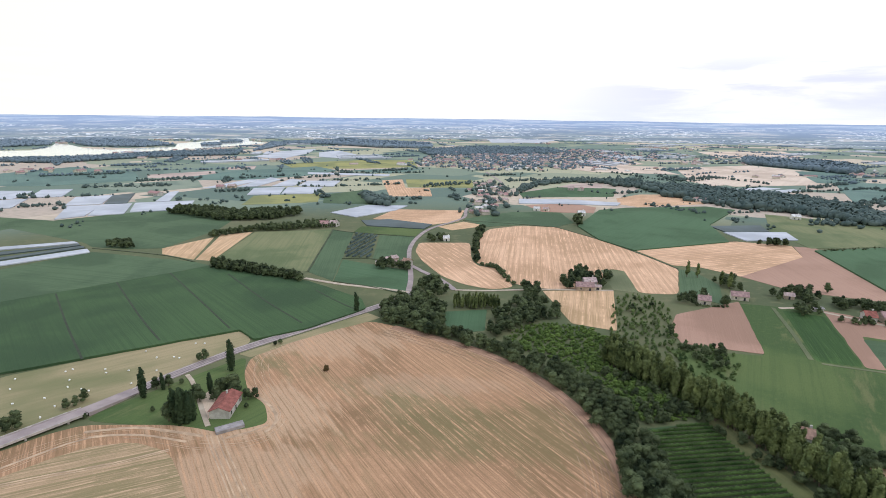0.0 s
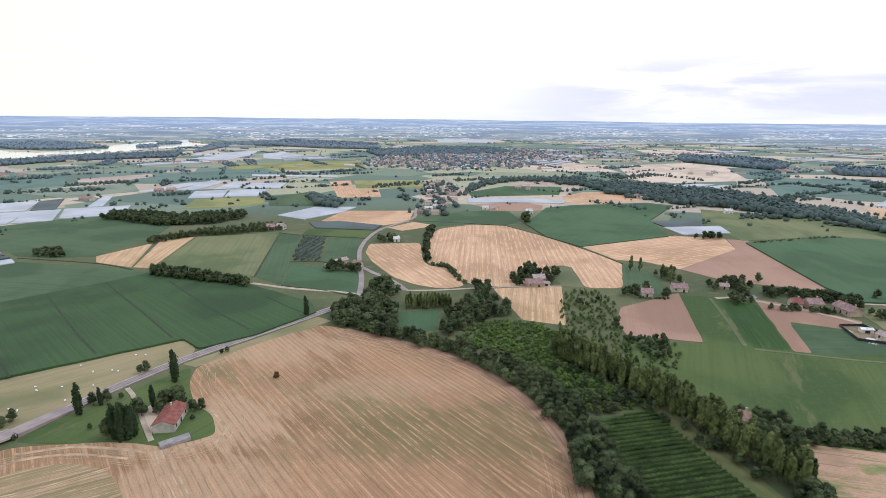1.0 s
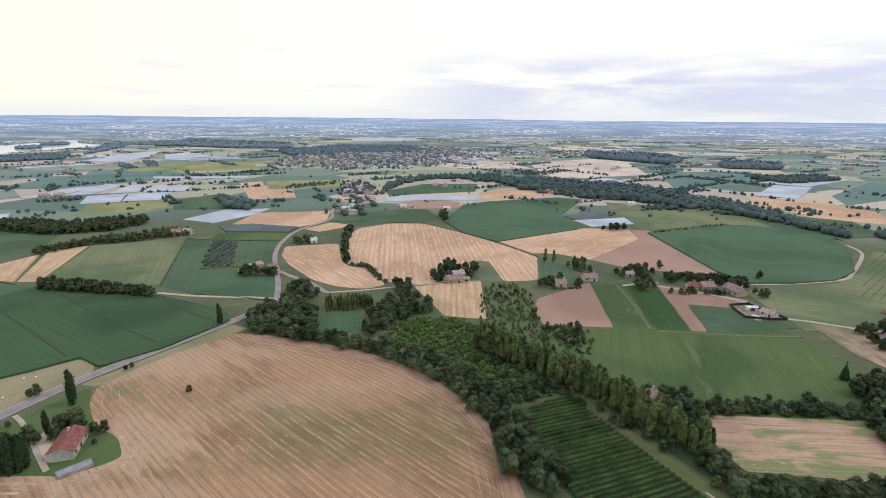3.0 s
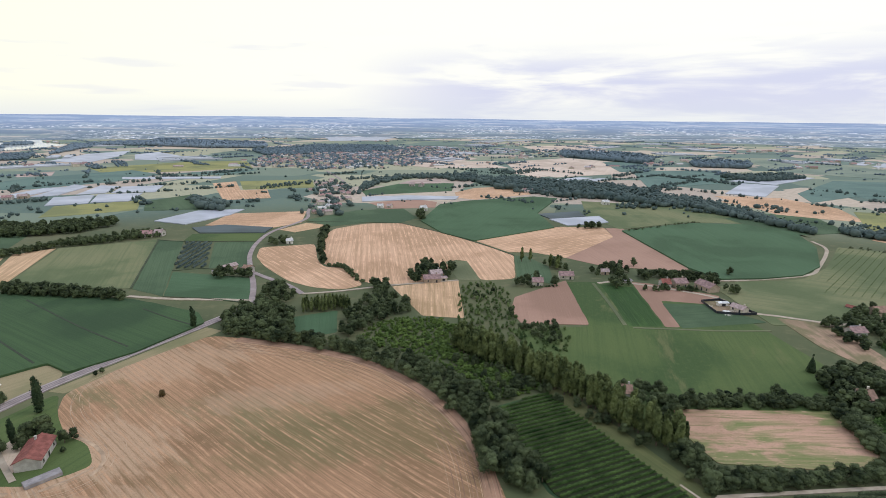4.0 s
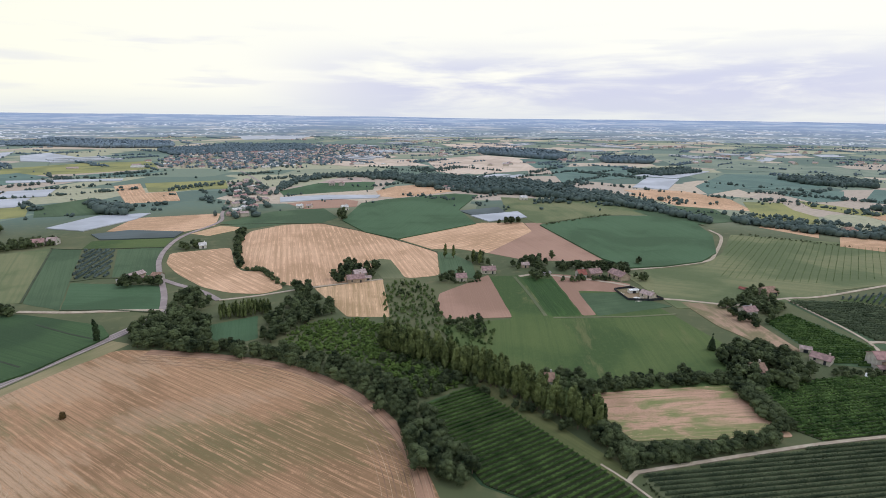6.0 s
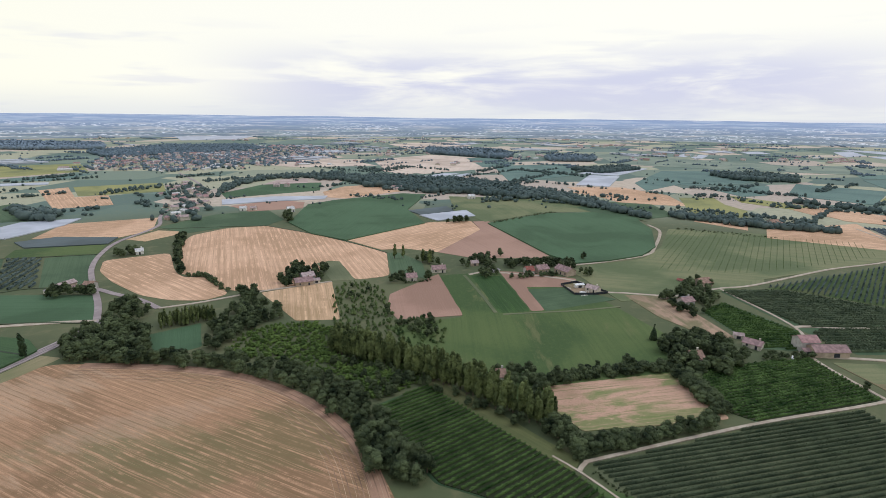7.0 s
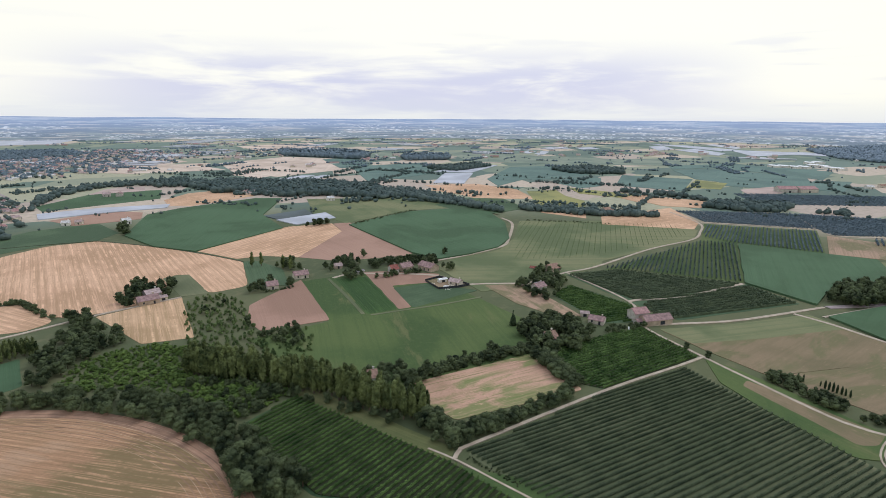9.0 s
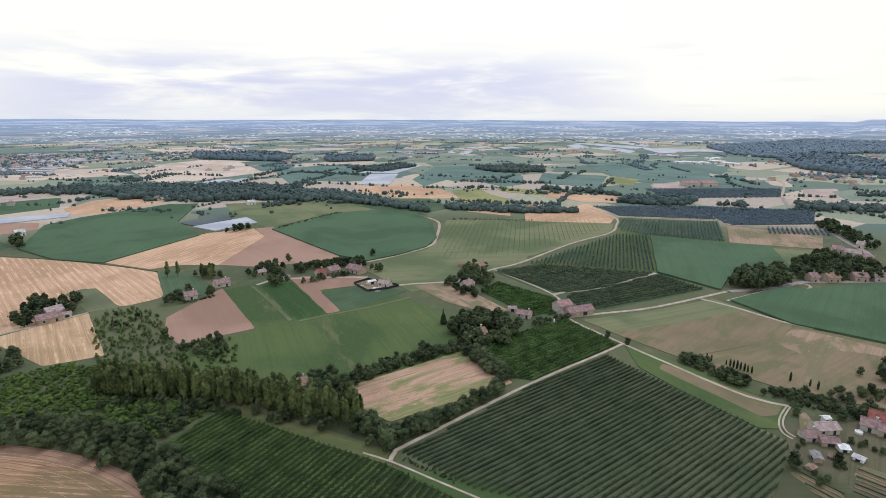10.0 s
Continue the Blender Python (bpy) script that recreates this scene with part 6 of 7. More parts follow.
def house(name, x, y, turn, length, width, high, rise, roof):
    thing = new(name)
    thing.matrix_world = pose(x, y, 0, 0, 0, turn)
    wall = WALLS[3] if roof in ("pale", "white") else RND.choice(WALLS[:3])
    part("wall", gable_walls(length, width, high, rise), wall, thing)
    part("roof", gable_roof(length, width, high, rise), ROOFS[roof], thing, ROOF_WORDS[roof])
    if name in ("house", "farm_house"):
        bm = bmesh.new()
        box(bm, length * 0.3, width * 0.12, high + rise * 0.5, 0.8, 0.6, rise * 0.5 + 1.0)
        box(bm, length * 0.3, width * 0.12, high + rise + 1.0, 0.95, 0.75, 0.15)
        part("chimney", bm, wall, thing)
    for s in (-1, 1):
        n = max(1, int(length / 4.2))
        for i in range(n):
            u = -length / 2 + length * (i + 0.5) / n
            if name in ("barn", "shed") and i != n // 2:
                continue
            door = i == n // 2 and s < 0
            dw, dh, dz = (1.1, 2.1, 0.0) if door else (1.0, 1.3, 1.0)
            if name in ("barn", "shed"):
                dw, dh, dz, door = min(3.0, length * 0.4), min(3.0, high * 0.75), 0.0, True
            bm = bmesh.new()
            box(bm, u, s * (width / 2 + 0.03), dz, dw + 0.2, 0.07, dh + 0.1)
            case = part("door" if door else "window", bm, SHUTTER, thing)
            bm = bmesh.new()
            box(bm, u, s * (width / 2 + 0.05), dz + 0.06, dw, 0.06, dh)
            part("panel" if door else "pane", bm, GLASS, case)
    kind = {"farm_house": "farmhouse", "house": "house", "barn": "barn", "shed": "shed"}[name]
    near = "beside the road" if name == "farm_house" else "among trees and fields" if name != "shed" else "in a yard"
    tagged(thing, f"plastered {kind} with {ROOF_WORDS[roof]} {near}", kind)
    return thing


TOWN, BUILT = [], [0]


def town_protos():
    for i in range(8):
        length, width, high = RND.uniform(9, 15), RND.uniform(8, 11), RND.uniform(3, 6)
        roof = ("faded", "mauve", "faded", "rose", "mauve", "pale", "mauve", "faded")[i]
        TOWN.append((gable_walls(length, width, high, 2.4), gable_roof(length, width, high, 2.4), WALLS[(0, 3, 0, 1, 3, 3, 2, 0)[i]], ROOFS[roof], ROOF_WORDS[roof]))
    for i, (w, r, wm, rm, words) in enumerate(TOWN):
        meshes = []
        for bm, mat in ((w, wm), (r, rm)):
            me = bpy.data.meshes.new("town_house")
            bm.to_mesh(me)
            bm.free()
            me.materials.append(mat)
            meshes.append(me)
        TOWN[i] = (*meshes, words)


def repeated(name, mesh, places):
    """One mesh that holds a small mesh at each of the places."""
    co = np.ones((len(mesh.vertices), 4))
    co[:, :3] = [v.co[:] for v in mesh.vertices]
    polys, verts, faces = [tuple(p.vertices) for p in mesh.polygons], [], []
    for k, m in enumerate(places):
        verts.append((co @ np.array(m).T)[:, :3])
        faces += [tuple(i + k * len(co) for i in p) for p in polys]
    return mesh_of(name, np.concatenate(verts).tolist(), faces, mesh.materials[0])


def village(name, count, pts):
    """Small houses at random places, with garden trees between them."""
    if not TOWN:
        town_protos()
    xs, ys = [p[0] for p in pts], [p[1] for p in pts]
    placed, trees, rest = 0, [], []
    while placed < count:
        x, y = RND.uniform(min(xs), max(xs)), RND.uniform(min(ys), max(ys))
        if not inside(x, y, pts):
            continue
        placed += 1
        k = RND.randrange(len(TOWN))
        BUILT[0] += 1
        for _ in range(2):
            a = RND.uniform(0, 6.28)
            trees.append((x + 16 * math.cos(a), y + 16 * math.sin(a), RND.uniform(5, 9)))
        if BUILT[0] > 290:
            rest.append((x, y, RND.choice((20, 110)) + RND.uniform(-15, 15), k))
            continue
        wall, roof, words = TOWN[k]
        thing = new("town_house")
        thing.matrix_world = pose(x, y, 0, 0, 0, RND.choice((20, 110)) + RND.uniform(-15, 15)) @ Matrix.Scale(RND.uniform(0.6, 0.9), 4)
        new("wall", wall).parent = thing
        new("roof", roof).parent = thing
        tagged(thing, f"small pale village house with {words}", "house", "houses of the " + name)
    for kind in range(len(TOWN)):
        places = [pose(x, y, 0, 0, 0, turn) @ Matrix.Scale(0.72, 4) for x, y, turn, k in rest if k == kind]
        for i in (0, 1):
            if places:
                ob = new("village_walls" if i == 0 else "village_roofs", repeated("far_houses", TOWN[kind][i], places))
                tagged(ob, "pale walls of small far houses" if i == 0 else f"{TOWN[kind][2]}s of small far houses", "houses", kind="stuff")
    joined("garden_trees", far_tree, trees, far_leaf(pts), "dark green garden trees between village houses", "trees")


# ---------------------------------------------------------------- small things of the fields and yards
# stand-in for the unidentified white spots in the meadow, shaped as a bale
def bale(x, y):
    bm = bmesh.new()
    bmesh.ops.create_cone(bm, cap_ends=True, segments=14, radius1=0.38, radius2=0.38, depth=0.8, matrix=pose(0, 0, 0.36, 90, 0, 0))
    bmesh.ops.bevel(bm, geom=[e for e in bm.edges if len(e.link_faces) == 2 and max(len(f.verts) for f in e.link_faces) > 4], offset=0.06, segments=2, affect="EDGES")
    ob = part("bale", bm, SPOT_COVER)
    ob.matrix_world = pose(x, y, 0.05, 0, 0, RND.uniform(0, 180))
    tagged(ob, "unidentified small white spot on dry grass, shaped as a bale", "bale", "bales in the meadow")


def furrow(pts, width, tone):
    ob = ribbon("garden_bed", pts, width, 0.0, 0.62, tone)
    tagged(ob, "narrow garden bed with dry earth", "garden bed", "beds of the garden")


def tramline(pts):
    # a dark strip on top of the maize stands in for the gap
    ob = ribbon("wheel_track", pts, 1.15, 1.0, 1.3, TRACK_DARK)
    tagged(ob, "narrow dark wheel track through the maize", "track", kind="structure")


SWATHS = [0]


def swath(pts, width):
    SWATHS[0] += 1
    ob = ribbon("straw_line", pts, width, 0.0, 0.1 + 0.0004 * SWATHS[0], STRAW)
    tagged(ob, "pale line of flattened straw", "straw", kind="stuff")


def broken_swath(pts, width, most=70.0):
    """A line of straw that comes and goes along its way."""
    line = [(p.x, p.y) for p in curve_points(pts, 3.0)]
    i = RND.randrange(4)
    while i < len(line) - 3:
        k = i + 2 + int(RND.uniform(1, most / 3))
        swath(line[i:min(k, len(line))], width * RND.uniform(0.5, 1.0))
        i = k + RND.randrange(1, 5)


def headland(pts):
    """Tracks that follow the curved edge of the stubble."""
    ob = ribbon("headland", shifted(pts, 3.0), 6.0, 0.0, 0.095, RED_EARTH)
    tagged(ob, "reddish earth strip along the wood's edge", "track", kind="structure")
    for d, w in ((4.0, 0.14), (1.2, 0.18), (-0.4, 0.22), (-4.4, 0.24), (-7.6, 0.2), (-11.0, 0.14)):
        broken_swath(shifted(pts, d), w)
    for d, w in ((5.4, 0.3), (2.6, 0.4), (0.4, 0.3), (-2.0, 0.4), (-3.4, 0.25), (-6.2, 0.35), (-9.2, 0.3)):
        line = ribbon("wheel_mark", shifted(pts, d), w, 0.0, 0.098 + 0.0002 * d, EARTH_DARK)
        tagged(line, "dark wheel mark in reddish earth along the wood", "track", kind="structure")


def ditch(pts):
    LAYER[0] += 1
    ob = ribbon("ditch", pts, 1.3, 0.0, 0.4, DITCH)
    tagged(ob, "dark grassy ditch between two fields", "ditch", kind="structure")


DITCH = plain("dark_ditch_grass", (0.045, 0.062, 0.030), 0.95, vary=0.4, scale=0.3)


def wheelings(pts):
    """Turning tracks that run round the house plot."""
    for d, w in ((-3.2, 0.3), (-1.6, 0.2), (0.3, 0.35), (2.2, 0.2), (3.6, 0.3)):
        broken_swath([(x + RND.uniform(-0.9, 0.9), y + RND.uniform(-0.9, 0.9)) for x, y in shifted(pts, d)], w)


def bridge(pts, foot):
    """The raised stretch of road: deck, parapet rail and pillars, with a ramp down to the ground."""
    thing = new("road_bridge")
    part_deck = ribbon("deck", pts, 6.5, 1.15, 1.6, ASPHALT)
    part_deck.parent = thing
    line = curve_points(pts, 6.0)
    for side in (-1, 1):
        rail = ribbon("edge_beam", shifted([(p.x, p.y) for p in line], side * 3.4), 0.35, 1.0, 2.0, CONCRETE)
        rail.parent = thing
    for i, (x, y) in enumerate(shifted([(p.x, p.y) for p in line], -3.2)[::2]):
        bm = bmesh.new()
        box(bm, x, y, -0.3, 0.5, 0.5, 1.45)
        part("pillar", bm, CONCRETE, thing)
    tagged(thing, "low concrete road bridge with pillars and asphalt deck", "bridge")
    a, b = Vector((*pts[-1], 0)), Vector((*foot, 0))
    way = (b - a).normalized()
    side = Vector((-way.y, way.x, 0)) * 3.25
    v = [(*(p + s * side).xy, z) for p, top in ((a, 1.6), (b, 0.6)) for s in (1, -1) for z in (-0.2, top)]
    ramp = new("ramp", mesh_of("ramp", v, [(1, 3, 7, 5), (0, 1, 5, 4), (3, 2, 6, 7)], ASPHALT))
    tagged(ramp, "worn asphalt road ramp up to the bridge", "road", kind="structure")


def yard_fence(pts):
    thing = new("fence")
    for (ax, ay), (bx, by) in zip(pts, pts[1:] + pts[:1]):
        n = max(1, int(math.hypot(bx - ax, by - ay) / 3))
        for i in range(n):
            x0, y0, x1, y1 = ax + (bx - ax) * i / n, ay + (by - ay) * i / n, ax + (bx - ax) * (i + 1) / n, ay + (by - ay) * (i + 1) / n
            bm = bmesh.new()
            box(bm, (x0 + x1) / 2, (y0 + y1) / 2, 0.1, math.hypot(x1 - x0, y1 - y0) - 0.1, 0.12, 1.7, math.degrees(math.atan2(y1 - y0, x1 - x0)))
            part("panel", bm, GLASS, thing)
            bm = bmesh.new()
            box(bm, x0, y0, -0.1, 0.15, 0.15, 2.0)
            part("post", bm, BARK, thing)
    tagged(thing, "dark panel fence round a bare yard", "fence")


POOL_EDGE = plain("pale_pool_liner", (0.62, 0.62, 0.60), 0.5)
POOL_WATER = plain("teal_pool_cover", (0.10, 0.26, 0.28), 0.3)


def pool(x, y, r):
    thing = new("pool")
    thing.matrix_world = pose(x, y, 0)
    bm = bmesh.new()
    n = 24
    rings = [[bm.verts.new((k * r * math.cos(6.2832 * i / n), k * r * 0.8 * math.sin(6.2832 * i / n), z)) for i in range(n)] for k, z in ((1.0, 0.0), (1.0, 1.2), (0.86, 1.2), (0.86, 0.9))]
    for a, b in zip(rings, rings[1:]):
        for i in range(n):
            bm.faces.new((a[i], a[(i + 1) % n], b[(i + 1) % n], b[i]))
    part("wall", bm, POOL_EDGE, thing)
    bm = bmesh.new()
    bm.faces.new([bm.verts.new((0.86 * r * math.cos(6.2832 * i / n), 0.86 * r * 0.8 * math.sin(6.2832 * i / n), 0.95)) for i in range(n)])
    part("cover", bm, POOL_WATER if r == 3.2 else POOL_EDGE, thing)
    tagged(thing, "oval above-ground pool with pale rim", "pool")


def rubble(x, y):
    bm = bmesh.new()
    rng = random.Random(int(x * 7 + y))
    for _ in range(26):
        a, r = rng.uniform(0, 6.28), rng.uniform(0, 3.0) ** 0.9
        s = rng.uniform(0.3, 1.0) * (1.2 - r / 4)
        m = pose(x + r * math.cos(a), y + r * math.sin(a), s * 0.3, rng.uniform(0, 90), rng.uniform(0, 90), rng.uniform(0, 90)) @ Matrix.Diagonal((s, s * 0.8, s * 0.6, 1))
        bmesh.ops.create_icosphere(bm, subdivisions=1, radius=0.7, matrix=m)
    ob = part("rubble_heap", bm, plain("pale_building_rubble", (0.66, 0.62, 0.56)))
    tagged(ob, "pale heap of building rubble on bare earth", "rubble", kind="stuff")


CAR_PAINT = plain("white_car_paint", (0.78, 0.78, 0.78), 0.25, vary=0.05)
RUBBER = plain("black_rubber", (0.02, 0.02, 0.02), 0.8)


def car(x, y, turn):
    thing = new("car")
    thing.matrix_world = pose(x, y, 0.36, 0, 0, turn)
    bm = bmesh.new()
    prof = [(-2.1, 0.35), (-2.1, 0.85), (-1.5, 0.95), (-1.0, 1.45), (0.5, 1.45), (1.15, 0.95), (2.0, 0.8), (2.1, 0.35)]
    l = [bm.verts.new((px, -0.85, pz)) for px, pz in prof]
    r = [bm.verts.new((px, 0.85, pz)) for px, pz in prof]
    bm.faces.new(l)
    bm.faces.new(r[::-1])
    for i in range(len(prof)):
        j = (i + 1) % len(prof)
        bm.faces.new((l[j], l[i], r[i], r[j]))
    part("body", bm, CAR_PAINT, thing)
    for s in (-1, 1):
        bm = bmesh.new()
        box(bm, -0.25, s * 0.86, 0.98, 1.5, 0.02, 0.36)
        part("side_window", bm, GLASS, thing)
        for px in (-1.35, 1.35):
            bm = bmesh.new()
            bmesh.ops.create_cone(bm, cap_ends=True, segments=12, radius1=0.33, radius2=0.33, depth=0.22, matrix=pose(px, s * 0.8, 0.33, 90, 0, 0))
            part("wheel", bm, RUBBER, thing)
    tagged(thing, "small white car parked by a farm", "car")


def low_wall(x0, y0, x1, y1):
    bm = bmesh.new()
    box(bm, (x0 + x1) / 2, (y0 + y1) / 2, 0, math.hypot(x1 - x0, y1 - y0), 4.0, 1.3, math.degrees(math.atan2(y1 - y0, x1 - x0)))
    bmesh.ops.bevel(bm, geom=bm.edges[:], offset=0.08, segments=2, affect="EDGES")
    ob = part("low_outbuilding", bm, plain("grey_outbuilding_concrete", (0.27, 0.25, 0.25), 0.85))
    tagged(ob, "low long grey concrete outbuilding beside the farmhouse", "shed")


house('farm_house', -90.1, 202.8, 92, 15.2, 8.0, 3.5, 1.7, 'red')
house('house', 102.3, 370, -6, 12.5, 8, 3.2, 2.2, 'mauve')
house('shed', 111.5, 370.5, -6, 5, 5, 2.4, 0.8, 'faded')
house('house', 108.7, 382.2, 1, 9.0, 9, 3.2, 2.0, 'faded')
house('house', 204, 352, -19, 10.7, 8, 3, 2.2, 'mauve')
house('house', 175.6, 343, -19, 7.6, 8, 3, 2.2, 'mauve')
house('house', 239, 353.6, -18, 6.0, 4.5, 2.6, 1.6, 'faded')
house('shed', 242.3, 329, -2, 6.0, 4, 2.2, 0.5, 'grey')
house('house', 263.5, 313.6, -18, 6.0, 9, 3.5, 2.4, 'red')
house('house', 274.6, 312.2, -10, 9.7, 9, 3.5, 2.4, 'mauve')
house('house', 288.2, 299.6, -90, 14.5, 9, 3.5, 2.6, 'mauve')
house('house', 275.2, 257.2, -78, 9.0, 6, 2.8, 1.6, 'faded')
house('shed', 272.7, 268.5, -12, 6.5, 3.2, 2.4, 0.5, 'white')
house('house', 308.3, 207.4, -11, 9.0, 7, 3.4, 1.9, 'mauve')
house('shed', 314.5, 212.5, -11, 6.0, 4, 2.4, 0.8, 'grey')
house('barn', 356.2, 228, -12, 10.0, 9, 3.5, 2.4, 'brown')
house('barn', 352.4, 240.6, -71, 8.8, 4, 1, 0.8, 'red')
house('house', 236.2, 150.4, -24, 6.4, 9, 4, 2.4, 'brown')
house('shed', 286.2, 157.8, -51, 5.0, 4, 2.2, 0.8, 'faded')
house('house', 281.5, 146.6, -75, 9.0, 7, 2.6, 1.6, 'mauve')
house('house', 139.2, 183.7, -27, 6.0, 7, 3.5, 2.2, 'brown')
house('barn', 303.5, 131.5, -29, 9.8, 8, 5.5, 2.2, 'rose')
house('barn', 305.5, 121.5, -31, 17.9, 8, 3.4, 2.2, 'mauve')
house('shed', 297.2, 127.6, -29, 5, 4, 2.4, 0.8, 'mauve')
house('house', 240.5, -7.6, -48, 9.4, 5.6, 2.6, 1.5, 'faded')
house('house', 231.4, -3.4, -52, 5.6, 5.4, 2.4, 1.5, 'mauve')
house('barn', 231.2, -9.4, -62, 6.0, 4.4, 2.2, 1.0, 'mauve')
house('shed', 229.8, -13.9, -62, 3.2, 3.4, 1.8, 0.5, 'white')
house('shed', 250.2, -8.0, -45, 2.4, 2.2, 1.8, 0.4, 'white')
house('shed', 217.2, -6.4, 20, 4.6, 2.6, 2.0, 0.4, 'grey')
house('shed', 221.6, -12.1, -94, 4.1, 1.8, 1.2, 0.3, 'brown')
house('shed', 225.7, -18.8, -108, 3.3, 2.5, 1.6, 0.4, 'pale')
house('shed', 209.8, -5.2, -23, 3.0, 2, 1, 0.3, 'brown')
house('house', 261, -26.8, -94, 10.0, 8, 3.2, 2.2, 'red')
house('house', 253.2, -22.2, -92, 6.0, 6, 3, 1.8, 'mauve')
house('barn', 251.8, -28, -97, 6.0, 6, 3, 1.6, 'mauve')
house('barn', 1036.5, 220.4, -52, 28.6, 20, 6, 4, 'rose')
house('barn', 1059.2, 197.8, -37, 31.9, 22, 6, 4, 'rose')
house('barn', -45, 440.6, 42, 14.2, 6, 3.2, 1.6, 'faded')
house('shed', -52, 433, 20, 8, 4, 2.4, 0.6, 'grey')
house('shed', -37, 434, 20, 6, 4, 2.4, 0.6, 'mauve')
house('house', -29.5, 431.2, -30, 6.7, 7, 3.5, 2, 'brown')
house('house', 3.3, 523, 3, 6.0, 6, 3, 2, 'pale')
house('house', -132.6, 587.8, 3, 9.9, 9, 4, 2.4, 'rose')
house('house', -121.6, 589.9, -19, 8.6, 8, 4, 2.4, 'faded')
house('house', 174, 670.9, 3, 8.7, 8, 4, 2.4, 'pale')
house('house', 124.1, 705.9, -27, 8, 6, 3.2, 2, 'pale')
house('house', 136, 703, -32, 7, 6, 3, 2, 'faded')
house('house', 217, 916, -20, 10, 8, 4, 2.4, 'faded')
house('house', 232, 908, 60, 10, 8, 4, 2.4, 'mauve')
house('house', 436.6, 658.3, -17, 9.9, 9, 4, 2.4, 'pale')
house('house', 410.9, 826.7, -16, 11.6, 9, 4, 2.4, 'pale')
house('house', 405.1, 777.7, -16, 7.5, 9, 4, 2.4, 'faded')
house('house', 479.8, 8.9, -53, 6.0, 9, 4, 2.4, 'mauve')
house('house', 487.2, -2, -45, 10.6, 9, 4, 2.4, 'brown')
house('house', 502.2, -19.4, -61, 9.8, 9, 4, 2.4, 'mauve')
house('house', 510.3, -31.3, -52, 12.1, 9, 4, 2.4, 'mauve')
house('house', 599.7, -4.2, -83, 8.6, 9, 4, 2.4, 'rose')
house('house', 590.4, -15.8, -97, 11.5, 10, 4, 2.4, 'faded')
house('house', 570.6, -27.3, -159, 15.1, 10, 4, 2.4, 'mauve')
house('house', 634.9, -21.6, -104, 6.0, 9, 4, 2.4, 'faded')
house('house', 1231.2, 113.8, -52, 11.3, 10, 4, 2.4, 'brown')
house('house', 1345.8, 83.8, -142, 21.8, 10, 4, 2.4, 'brown')
house('house', 1302.2, 38.8, -118, 21.4, 10, 4, 2.4, 'mauve')
house('house', 1195.6, 128.8, -52, 11.0, 10, 4, 2.4, 'pale')
house('house', -371.6, 895.6, 4, 12.0, 12, 4, 2.4, 'rose')
house('house', -356, 904.2, 4, 12.1, 12, 4, 2.4, 'faded')
house('house', -436.5, 811.6, -28, 22.9, 10, 4, 2.4, 'rose')
house('barn', 630.8, 326.5, -18, 15.4, 12, 5, 3, 'brown')
house('house', -843.4, 1154.8, 57, 15.9, 12, 4, 2.4, 'rose')
house('house', -762.2, 1132.4, 85, 24.0, 12, 4, 2.4, 'mauve')
house('house', -718.8, 1124.6, 6, 11.2, 12, 4, 2.4, 'rose')
village('town', 620, [(-69.3, 1401.7), (11.2, 1267.3), (105.5, 1242.5), (203.6, 1230.3), (334.3, 1332.2), (565.1, 1656.7), (623.1, 2068.5), (353.8, 2118.7), (96.8, 1990.3), (-44.3, 1717.8)])
village('town', 200, [(30, 1420), (130, 1350), (250, 1400), (330, 1560), (360, 1760), (240, 1850), (90, 1700)])
village('hamlet', 46, [(22.9, 716.2), (51.3, 642.7), (67.3, 702.5), (97, 793.9), (110.6, 936.5), (77.8, 1048.9), (33.4, 958.7), (51.2, 819.1)])
village('outskirts', 55, [(788.2, 1663.3), (1077.4, 1865.9), (1149.1, 1779), (1040.3, 1447.7), (940.1, 1334), (802.6, 1454.5)])
village('lane', 26, [(1137.5, 90.7), (1283.3, 47.2), (1252.1, -56.4), (1504.7, -64), (1586.6, 39.7), (1308.3, 96.7)])
village('outskirts', 45, [(411, 1437), (655.1, 1597.2), (796.6, 1726.3), (820.1, 2007.9), (517.3, 1817.3)])
village('suburb', 30, [(-1747.6, 2149.5), (-1751.1, 2401.3), (-1620.5, 2680.5), (-1491.2, 2858.6), (-1986.1, 2892.8), (-2085.6, 2570.6)])
village('suburb', 30, [(396, 854.4), (430.7, 756.5), (407.9, 724.7), (368.4, 816.7)])
village('suburb', 24, [(395.9, 841.8), (423.7, 776.1), (456.2, 673.7), (483.2, 704), (462.2, 816.5), (432.9, 882.4)])
house('shed', 1536.8, 358.3, 60, 30, 14, 5, 1.5, 'white')
house('shed', 1550.1, 341.5, 60, 30, 14, 5, 1.5, 'white')
house('shed', 1546.2, 318.3, 60, 30, 14, 5, 1.5, 'white')
house('shed', 1560.3, 300.5, 60, 30, 14, 5, 1.5, 'white')
house('shed', 1634.6, 294, 60, 30, 14, 5, 1.5, 'white')
house('shed', 1626.6, 274.3, 60, 30, 14, 5, 1.5, 'white')
house('shed', 1579.7, 248.6, 60, 30, 14, 5, 1.5, 'white')
house('shed', 1571.9, 231.5, 60, 30, 14, 5, 1.5, 'white')
house('shed', 1715.8, 318.2, 60, 30, 14, 5, 1.5, 'white')
house('shed', 1751.7, 306.9, 60, 30, 14, 5, 1.5, 'white')
bale(-197.2, 226.8)
bale(-192.2, 217.4)
bale(-181.5, 205)
bale(-171.4, 209.8)
bale(-162.5, 203.5)
bale(-162.3, 194.7)
bale(-179.2, 234.6)
bale(-177.3, 237)
bale(-171.7, 226.2)
bale(-168.2, 219.9)
bale(-160.8, 218)
bale(-156.6, 216.5)
